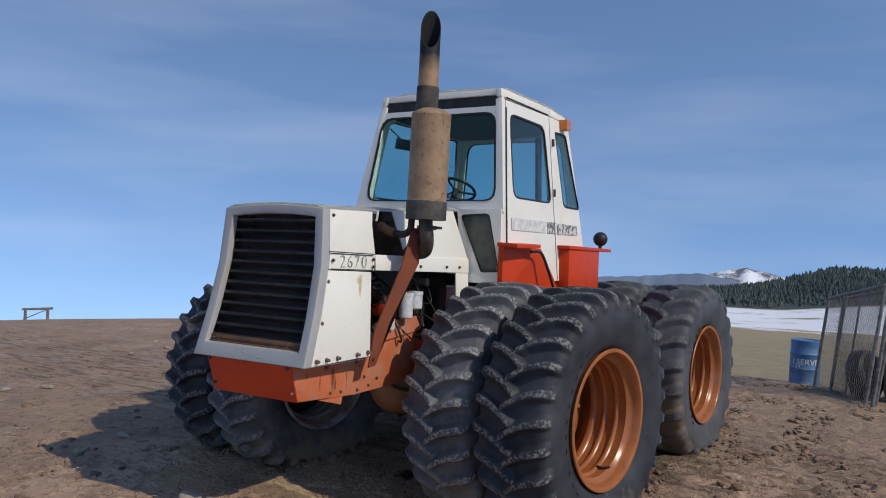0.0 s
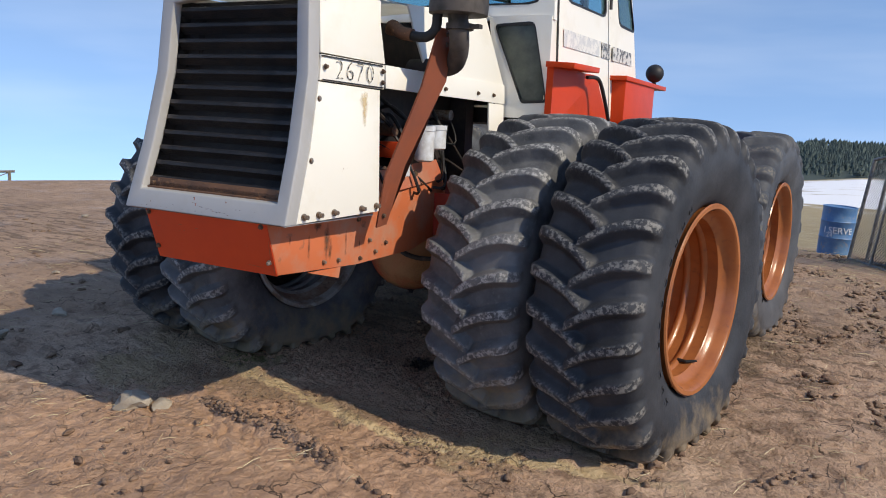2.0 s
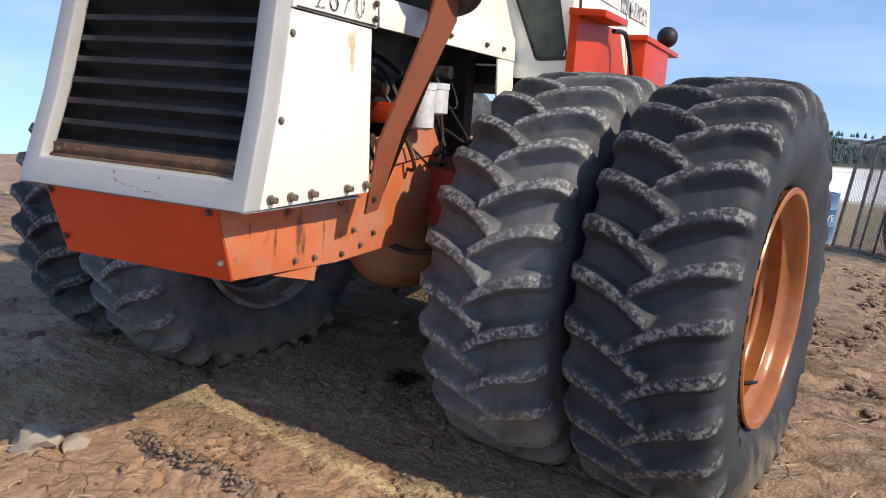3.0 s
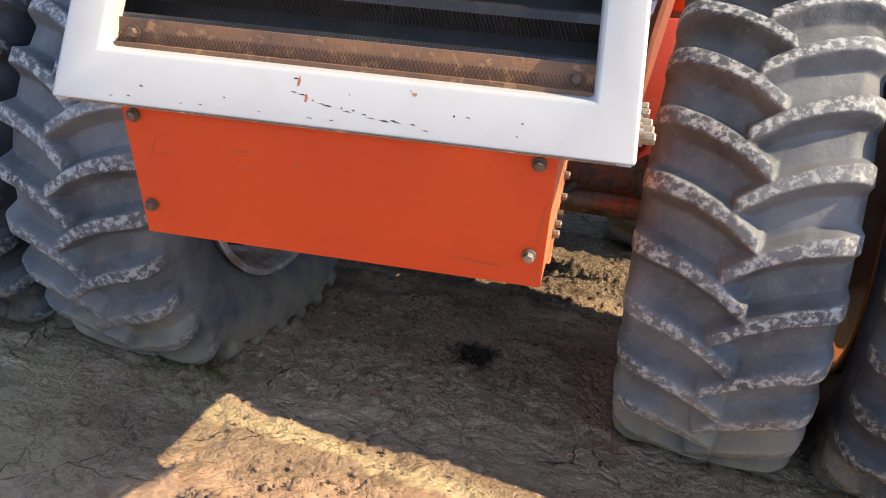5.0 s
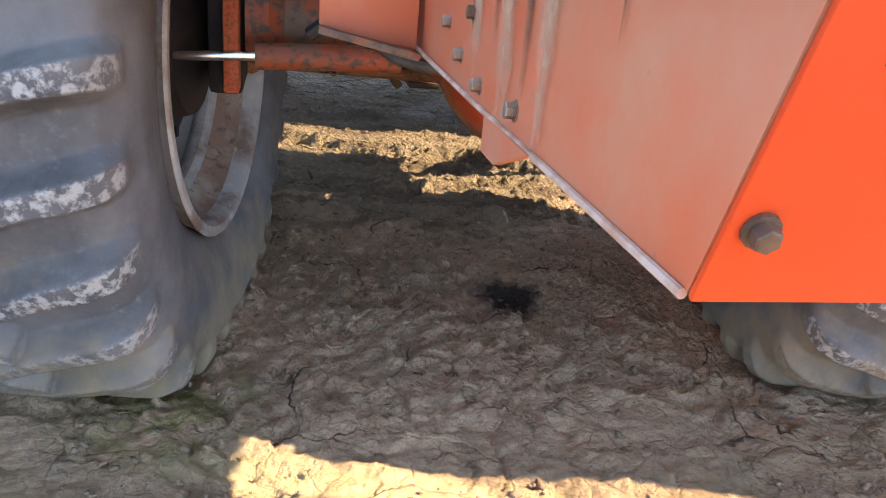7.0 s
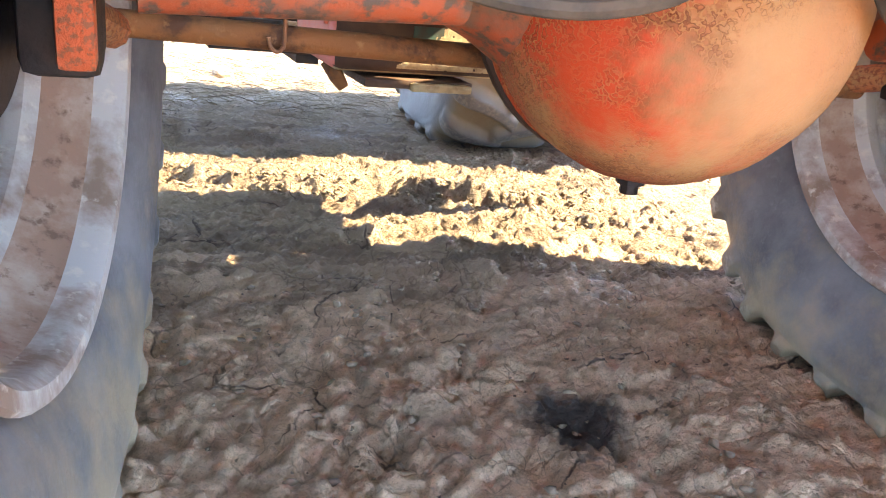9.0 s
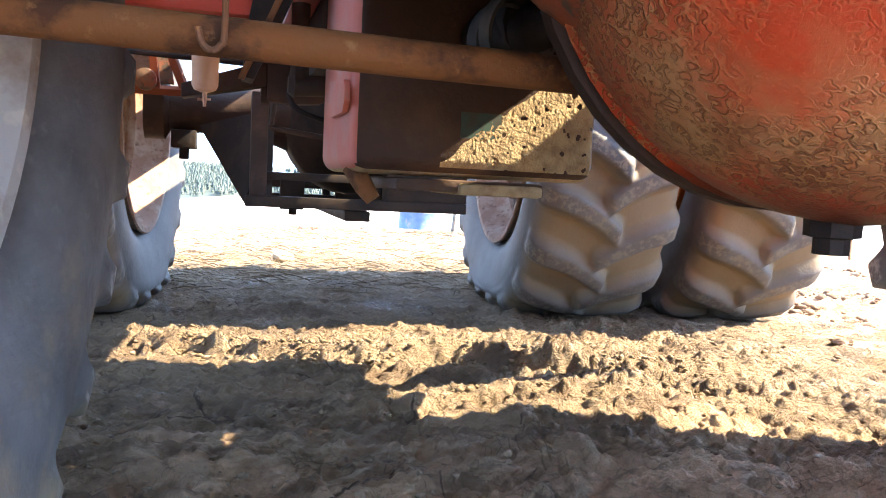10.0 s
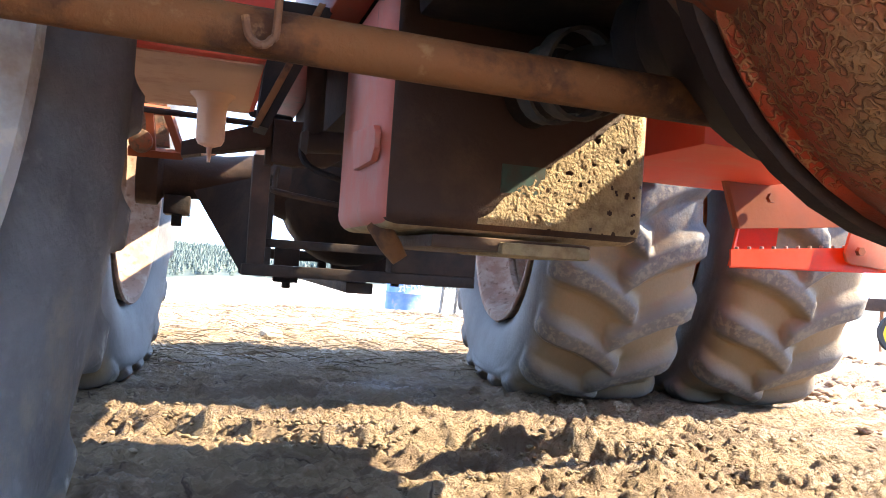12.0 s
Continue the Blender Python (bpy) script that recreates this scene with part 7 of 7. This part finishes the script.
tube(bm, [(-0.318, 3.30, 1.00), (-0.316, 3.30, 0.81)], 0.024, 14)
tube(bm, [(-0.345, 3.30, 0.795), (-0.330, 3.30, 0.795), (-0.325, 3.30, 0.795), (-0.225, 3.30, 0.80)], [0.020, 0.032, 0.028, 0.026], 16)
part("elbow_pipe", bm, GRIMY, tractor, "dusty brown pipe elbow")
bm = bmesh.new()
tube(bm, curve_pts([(-0.262, 3.10, 1.00), (-0.264, 3.10, 0.84), (-0.255, 3.10, 0.79), (-0.22, 3.12, 0.78)], 6), 0.0065, 8)
part("fuel_line", bm, HOSE, tractor, "black fuel line")
bm = bmesh.new()
tube(bm, curve_pts([(-0.34, 3.95, 0.80), (-0.345, 3.95, 0.74), (-0.33, 3.95, 0.72), (-0.10, 3.95, 0.69)], 6), 0.010, 8)
part("pipe_line", bm, GRIMY, tractor)

# ---- the yard ----


def barrel_at(x, y, material, label, r=0.275, h=0.87):
    z = ground_z(x, y)
    bm = bmesh.new()
    prof = [(0, r - 0.01), (0.012, r + 0.006), (0.03, r)]
    for a in (0.33, 0.62):
        prof += [(a * h / 0.88 - 0.02, r), (a * h / 0.88, r + 0.014), (a * h / 0.88 + 0.02, r)]
    prof += [(h - 0.03, r), (h - 0.012, r + 0.008), (h, r + 0.006), (h, r - 0.012), (h - 0.018, r - 0.016), (h - 0.02, 0.0001)]
    revolve(bm, prof, 40, "z")
    ob = part("barrel", bm, material)
    ob.matrix_world = pose(x, y, z - 0.01, 1.0, 1.5, 0)
    return tagged(ob, label, "barrel")


barrel = barrel_at(2.34, 12.65, BLUE, "blue steel drum with white lettering, standing on the mud")


def wrapped_text(body, size, m, parent, radius, material=LETTER_WHITE):
    """Lettering bent round a drum."""
    ob = text_part(body, size, material, Matrix.Identity(4), parent, depth=0.0015)
    for v in ob.data.vertices:
        a = v.co.x / radius
        v.co = Vector((math.sin(a) * (radius + 0.003 + v.co.z), -math.cos(a) * (radius + 0.003 + v.co.z), v.co.y))
    ob.matrix_parent_inverse = Matrix.Identity(4)
    ob.matrix_basis = m
    return ob


wrapped_text("I SERVE", 0.155, pose(0, 0, 0.46, 0, 0, 6), barrel, 0.280)
wrapped_text("24", 0.11, pose(0, 0, 0.375, 0, 0, -22), barrel, 0.280)

# chain-link gates leaning against one another
def gate(a, b, c, d, label, fill=0.072):
    """A tube-framed panel of diamond netting between four corners."""
    g = tagged(new("chain_link_gate"), label, "gate", group="old gates")
    A, B, C, D = (Vector(p) for p in (a, b, c, d))
    w, h = (B - A).length, (D - A).length
    nrm = (B - A).cross(D - A).normalized()
    at = lambda x, z, o=0.0: (A * (1 - x / w) + B * (x / w)) * (1 - z / h) + (D * (1 - x / w) + C * (x / w)) * (z / h) + nrm * o
    for p, q in ((A, B), (B, C), (C, D), (D, A)):
        bm = bmesh.new()
        tube(bm, [p, q], 0.027, 10)
        part("frame_tube", bm, GALV, g)
    bm = bmesh.new()
    tube(bm, [at(w * 0.36, 0), at(w * 0.36, h)], 0.018, 8)
    part("frame_tube", bm, GALV, g)
    bm = bmesh.new()
    k = -h
    while k < w:
        for s in (1, -1):
            run = []
            for q in range(int(h / fill) + 1):
                z = q * fill
                x = k + z if s > 0 else k + h - z
                if 0 < x < w:
                    run.append(at(x, z, 0.006 * (1 if q % 2 else -1) * s + 0.03 * math.sin(x * 4 + z * 3)))
            if len(run) > 1:
                tube(bm, run, 0.0034, 3, cap=False)
        k += fill
    net = part("wire_netting", bm, GALV, g, "grey diamond wire netting", soft=False)
    net["kind"] = "stuff"
    return g


gate((2.60, 11.6, -0.14), (3.465, 9.55, -0.09), (3.68, 9.65, 1.80), (2.785, 11.7, 1.49), "galvanised chain-link gate panel leaning in the yard")
gate((2.86, 11.75, -0.16), (3.60, 9.95, -0.10), (3.84, 10.05, 1.74), (3.02, 11.85, 1.50), "rusty chain-link gate panel propped behind another")
bm = bmesh.new()
tube(bm, [(3.56, 9.62, -0.10), (3.80, 9.78, 2.0)], 0.030, 10)
brace = part("steel_post", bm, GALV)
tagged(brace, "thin galvanised steel post leaning on the gates", "post")
bm = bmesh.new()
revolve(bm, [(-0.12, 0.30), (-0.14, 0.37), (-0.10, 0.42), (0.10, 0.42), (0.14, 0.37), (0.12, 0.30), (0.09, 0.22), (-0.09, 0.22)], 40, "y", closed=True)
old = part("scrap_tyre", bm, HOSE)
old.matrix_world = pose(3.42, 10.75, ground_z(3.42, 10.75) + 0.40, -10, 0, 68)
tagged(old, "worn black scrap tyre propped behind the netting", "tyre")
bm = bmesh.new()
revolve(bm, [(0, 0.50), (0.02, 0.56), (1.5, 0.56), (1.52, 0.50), (1.52, 0.0001)], 32, "x")
rt = part("rusty_tank", bm, RUST)
rt.matrix_world = pose(3.74, 11.0, ground_z(4.3, 11.0) + 0.54, 0, 0, 10)
tagged(rt, "rust-brown cylindrical steel tank lying on the ground", "tank")

# implement wheel far off
bm = bmesh.new()
revolve(bm, [(-0.05, 0.0001), (-0.05, 0.06), (-0.02, 0.07), (-0.02, 0.17), (-0.05, 0.18), (-0.05, 0.21), (0.05, 0.21), (0.05, 0.18), (0.02, 0.17), (0.02, 0.0001)], 28, "y")
wz = part("implement_wheel", bm, YELLOW)
wz.matrix_world = pose(8.10, 9.22, ground_z(8.10, 9.22) + 0.27, 0, 0, -46)
tagged(wz, "small yellow implement wheel with a black tyre", "wheel")
bm = bmesh.new()
revolve(bm, [(-0.06, 0.20), (-0.07, 0.25), (-0.05, 0.28), (0.05, 0.28), (0.07, 0.25), (0.06, 0.20)], 28, "y", closed=True)
part("implement_tyre", bm, HOSE, wz)

implement = tagged(new("tillage_implement"), "grey steel tillage implement parked at the edge of the yard", "implement")
implement.matrix_world = pose(8.6, 10.2, ground_z(8.6, 10.2), 0, 0, -44)
for nm, dims in (("main_beam", (-1.5, 3.0, -0.08, 0.08, 0.62, 0.80)), ("rear_beam", (-1.5, 3.0, 0.7, 0.84, 0.62, 0.76))):
    bm = bmesh.new()
    box(bm, *dims)
    part(nm, bm, GRIMY, implement, bevel=0.012)
for k in range(9):
    bm = bmesh.new()
    x_ = -1.4 + k * 0.52
    tube(bm, curve_pts([(x_, 0, 0.68), (x_, 0.22, 0.66), (x_, 0.30, 0.36), (x_, 0.05, 0.02)], 5), 0.026, 8)
    part("shank", bm, RUST, implement)

# timber rail far out on the crest
rail = tagged(new("timber_rail"), "weathered timber H-rail out on the bare field", "rail")
rail.matrix_world = pose(-34.0, 19.8, -2.17, 0, 0, 58.0) @ Matrix.Scale(0.86, 4)
for x in (-0.62, 0.56):
    bm = bmesh.new()
    tube(bm, [(x, 0, -1.2), (x, 0, 0.66)], 0.09, 8)
    part("post", bm, WOOD, rail)
bm = bmesh.new()
tube(bm, [(-0.80, 0, 0.64), (0.84, 0, 0.70)], 0.07, 8)
part("top_rail", bm, WOOD, rail)
bm = bmesh.new()
tube(bm, [(-0.6, 0, 0.1), (0.5, 0, 0.62)], 0.03, 6)
part("brace", bm, WOOD, rail)

# stones
def stone_at(x, y, s, label, seed, flat=0.6):
    bm = bmesh.new()
    bmesh.ops.create_icosphere(bm, subdivisions=2, radius=1.0)
    r_ = random.Random(seed)
    off = Vector((r_.uniform(0, 50), r_.uniform(0, 50), r_.uniform(0, 50)))
    for v in bm.verts:
        d = v.co.normalized()
        k = 1 + 0.45 * noise.noise(d * 1.1 + off) + 0.16 * noise.noise(d * 3.5 + off)
        v.co = Vector((d.x * 1.25, d.y, d.z * flat)) * k * s
    ob = part("stone", bm, STONE, soft=False)
    ob.matrix_world = pose(x, y, ground_z(x, y) + s * 0.25, r_.uniform(-15, 15), r_.uniform(-15, 15), r_.uniform(0, 360))
    return tagged(ob, label, "stone", group="field stones")


stone_at(-0.79, 0.25, 0.098, "pale flat field stone lying in the mud", 1, 0.62)
stone_at(-0.655, 0.33, 0.052, "pale broken field stone half sunk in the mud", 2, 0.42)
stone_at(-0.11, 6.40, 0.060, "pale round field stone on dry ground", 3, 0.8)
rnd = random.Random(17)
for k in range(26):
    x, y = rnd.uniform(-9, -2.6), rnd.uniform(-0.8, 9)
    stone_at(x, y, rnd.uniform(0.03, 0.075), "small pale field stone on the bare soil", 20 + k, 0.5)

# straw litter, twigs and clods
def scatter(count, area, rng, length, thick):
    bm = bmesh.new()
    r_ = random.Random(rng)
    for k in range(count):
        x, y = r_.uniform(*area[0]), r_.uniform(*area[1])
        z = ground_z(x, y) + 0.010 + r_.uniform(0, 0.012)
        a, L = r_.uniform(0, 6.28), r_.uniform(*length)
        p = Vector((x, y, z))
        d = Vector((math.cos(a), math.sin(a), r_.uniform(-0.1, 0.25))) * L
        tube(bm, [p, p + d * 0.5 + Vector((0, 0, 0.006)), p + d], r_.uniform(*thick), 3, cap=False)
    return bm


for area, n_, rng in ((((-3.2, 1.2), (-2.0, 0.30)), 300, 1), (((-0.9, 2.1), (5.2, 9.5)), 1500, 2), (((1.8, 4.2), (0.5, 8.0)), 420, 3), (((-6, -2), (0.5, 4)), 260, 4), (((2.2, 4.5), (8.0, 9.6)), 300, 5), (((0.6, 3.2), (9.6, 12.4)), 500, 6), (((-1.2, 0.9), (4.9, 6.3)), 380, 2)):
    ob = part("straw_litter", scatter(n_, area, rng, ((0.02, 0.11) if rng == 1 else (0.03, 0.17)), (0.0010, 0.0026) if rng != 2 else (0.0012, 0.0032)), STRAW if rng != 2 else STUBBLE, soft=False)
    tagged(ob, "dry straw stalks scattered over the mud", "straw", kind="stuff")


def clods(n_, area, size, rng, name="mud_clods", material=CLOD, fine=2, along=None):
    verts_, faces_ = [], []
    r_ = random.Random(rng)
    base = bmesh.new()
    bmesh.ops.create_icosphere(base, subdivisions=fine, radius=1.0)
    bv, bf = [v.co.copy() for v in base.verts], [[v.index for v in f.verts] for f in base.faces]
    base.free()
    for k in range(n_):
        x, y = r_.uniform(*area[0]), r_.uniform(*area[1])
        if along:
            y += along(x)
        elif noise.noise(Vector((x * 1.9, y * 1.1, rng))) < (0.10 if rng == 1 else -0.05):
            continue
        s = size[0] + (size[1] - size[0]) * r_.random() ** 3
        off = Vector((r_.uniform(0, 90), r_.uniform(0, 90), 0))
        z = ground_z(x, y) + s * 0.02
        o = len(verts_)
        ca, sa = math.cos(off.x), math.sin(off.x)
        for d in bv:
            kk = s * (1 + 0.6 * noise.noise(d * 1.7 + off) + 0.85 * noise.noise(d * 4.7 + off))
            verts_.append((x + (d.x * ca - d.y * sa * 0.6) * kk * 1.3, y + (d.x * sa + d.y * ca * 0.6) * kk * 1.3, z + d.z * kk * 0.6))
        faces_ += [[o + q for q in f] for f in bf]
    me = bpy.data.meshes.new(name)
    me.from_pydata(verts_, [], faces_)
    me.materials.append(material)
    me.polygons.foreach_set("use_smooth", [True] * len(me.polygons))
    return tagged(new(name, me), "lumpy clods of churned mud", "mud", kind="stuff")


clods(3200, ((1.9, 4.6), (-0.5, 9.5)), (0.008, 0.042), 1)
clods(260, ((-0.9, 1.4), (-1.6, 0.8)), (0.006, 0.026), 2)
clods(2600, ((-1.1, 1.7), (0.7, 4.6)), (0.003, 0.013), 3, material=DRY_CLOD, fine=1)
clods(520, ((-0.56, 0.60), (-0.060, 0.055)), (0.004, 0.020), 6, along=lambda x: 0.41 - 0.24 * (x - 0.1) + 0.03 * math.sin(x * 6.0))
clods(750, ((-0.70, 1.05), (-0.15, 0.06)), (0.002, 0.012), 12, material=RIDGE_CLOD, fine=1, along=RIDGE)
clods(220, ((-0.40, 0.80), (-0.10, 0.06)), (0.002, 0.011), 13, material=RIDGE_CLOD, fine=1, along=lambda x: 3.10 + 0.10 * x + 0.03 * math.sin(x * 9.0))
clods(420, ((-0.45, 1.0), (0.55, 1.02)), (0.004, 0.014), 7, fine=1)
clods(500, ((-8, -1.7), (-1, 9)), (0.010, 0.045), 4)
clods(420, ((0.4, 3.4), (10.6, 12.2)), (0.012, 0.055), 9)

# ---- valley, forest and mountains ----
def forest(name, n_, azr, rr, base_z, hill, size, rng, label):
    """Many small conifers on a hill; heights follow the hill."""
    r_ = random.Random(rng)
    verts_, faces_ = [], []
    for k in range(n_):
        az_ = radians(r_.uniform(*azr))
        u = r_.random() ** 0.8
        d = rr[0] + (rr[1] - rr[0]) * u
        x, y = 3.0 + d * math.sin(az_), d * math.cos(az_)
        z = base_z + lift(degrees_(az_)) + (hill(degrees_(az_)) - lift(degrees_(az_))) * u ** 0.85
        if noise.noise(Vector((x * 0.008, y * 0.008, 3.0))) > 0.33 and u > 0.15:
            continue
        h = r_.uniform(*size)
        w = h * r_.uniform(0.22, 0.36)
        o, a0 = len(verts_), r_.uniform(0, 6)
        for tier, (zz, ww) in enumerate(((0.02, 1.0), (0.40, 0.72), (0.38, 0.85), (0.72, 0.36))):
            for q in range(5):
                a = a0 + tier * 0.6 + q * 1.2566
                j = r_.uniform(0.75, 1.25)
                verts_.append((x + w * ww * j * math.cos(a), y + w * ww * j * math.sin(a), z + h * zz))
        verts_.append((x, y, z + h))
        for t0, t1 in ((0, 1), (2, 3)):
            for q in range(5):
                faces_.append((o + t0 * 5 + q, o + t0 * 5 + (q + 1) % 5, o + t1 * 5 + (q + 1) % 5, o + t1 * 5 + q))
        for q in range(5):
            faces_.append((o + 15 + q, o + 15 + (q + 1) % 5, o + 20))
    me = bpy.data.meshes.new(name)
    me.from_pydata(verts_, [], faces_)
    me.materials.append(FOREST)
    return tagged(new(name, me), label, "forest", kind="stuff")


def lift(a):
    """How far the foot of the wooded hill stands above the valley floor, by bearing."""
    return float(np.interp(a, [-9, -6.5, 0, 6, 60, 90], [0.0, 0.0, 8.2, 9.6, 9.6, 0.0]))


def degrees_(a):
    return a * 180 / math.pi


hill_h = lambda a: float(np.interp(a, [-40, -17, -13, -10, -8, -5, -3.6, 0, 6, 20, 60, 100], [-7, -5, -1, 3, 9, 25, 33, 32, 29, 25, 18, 10]))
forest("conifer_forest", 13500, (-24, 40), (640, 1050), -27.0, hill_h, (3.2, 7.5), 11, "dark conifer forest on the far hillside")
# hill under the trees
verts_, faces_ = [], []
N_A, N_R = 70, 10
for i in range(N_A + 1):
    a = -36 + 113 * i / N_A
    for j in range(N_R + 1):
        u = j / N_R
        d = 610 + (1150 - 610) * u
        z = -27.5 + lift(a) + (hill_h(a) - lift(a)) * max(0, u - 0.04) ** 0.85 + (3 * noise.noise(Vector((a * 0.3, u * 4, 0))) if 0 < u < 1 else 0) - (40 if u == 0 else 0) * 0.05
        verts_.append((3.0 + d * math.sin(radians(a)), d * math.cos(radians(a)), z - (30 if j == N_R else 0)))
for i in range(N_A):
    for j in range(N_R):
        o = i * (N_R + 1) + j
        faces_.append((o, o + N_R + 1, o + N_R + 2, o + 1))
me = bpy.data.meshes.new("wooded_hill")
me.from_pydata(verts_, [], faces_)
# hill ground greyed towards the trees, distance haze included in its colour
me.materials.append(mat("hazed_forest_floor", (0.062, 0.084, 0.074), 0.95, second=(0.17, 0.19, 0.185), scale=0.008, contrast=(0.60, 0.66)))
me.polygons.foreach_set("use_smooth", [True] * len(me.polygons))
tagged(new("wooded_hill", me), "forested hillside with patches of old snow", "hill", kind="structure")
# mountains
def ridge(name, azs, els, dist_, material, label):
    verts_, faces_ = [], []
    n_ = 90
    for i in range(n_ + 1):
        a = azs[0] + (azs[-1] - azs[0]) * i / n_
        e = float(np.interp(a, azs, els)) + 0.10 * noise.noise(Vector((a * 1.4, 0, dist_))) + 0.05 * noise.noise(Vector((a * 5, 0, dist_)))
        for j in range(9):
            u = j / 8
            d = dist_ * (0.85 + 0.15 * u)
            top = 1.96 + dist_ * math.tan(radians(e))
            low = -dist_ * 0.10
            z = low + (top - low) * u ** 0.7 + (dist_ * 0.004 * noise.noise(Vector((a * 1.1, u * 5, 1))) if 0 < j < 8 else 0)
            verts_.append((3.0 + d * math.sin(radians(a)), d * math.cos(radians(a)), z))
    for i in range(n_):
        for j in range(8):
            o = i * 9 + j
            faces_.append((o, o + 9, o + 10, o + 1))
    me = bpy.data.meshes.new(name)
    me.from_pydata(verts_, [], faces_)
    me.materials.append(material)
    me.polygons.foreach_set("use_smooth", [True] * len(me.polygons))
    return tagged(new(name, me), label, "mountain", kind="structure")


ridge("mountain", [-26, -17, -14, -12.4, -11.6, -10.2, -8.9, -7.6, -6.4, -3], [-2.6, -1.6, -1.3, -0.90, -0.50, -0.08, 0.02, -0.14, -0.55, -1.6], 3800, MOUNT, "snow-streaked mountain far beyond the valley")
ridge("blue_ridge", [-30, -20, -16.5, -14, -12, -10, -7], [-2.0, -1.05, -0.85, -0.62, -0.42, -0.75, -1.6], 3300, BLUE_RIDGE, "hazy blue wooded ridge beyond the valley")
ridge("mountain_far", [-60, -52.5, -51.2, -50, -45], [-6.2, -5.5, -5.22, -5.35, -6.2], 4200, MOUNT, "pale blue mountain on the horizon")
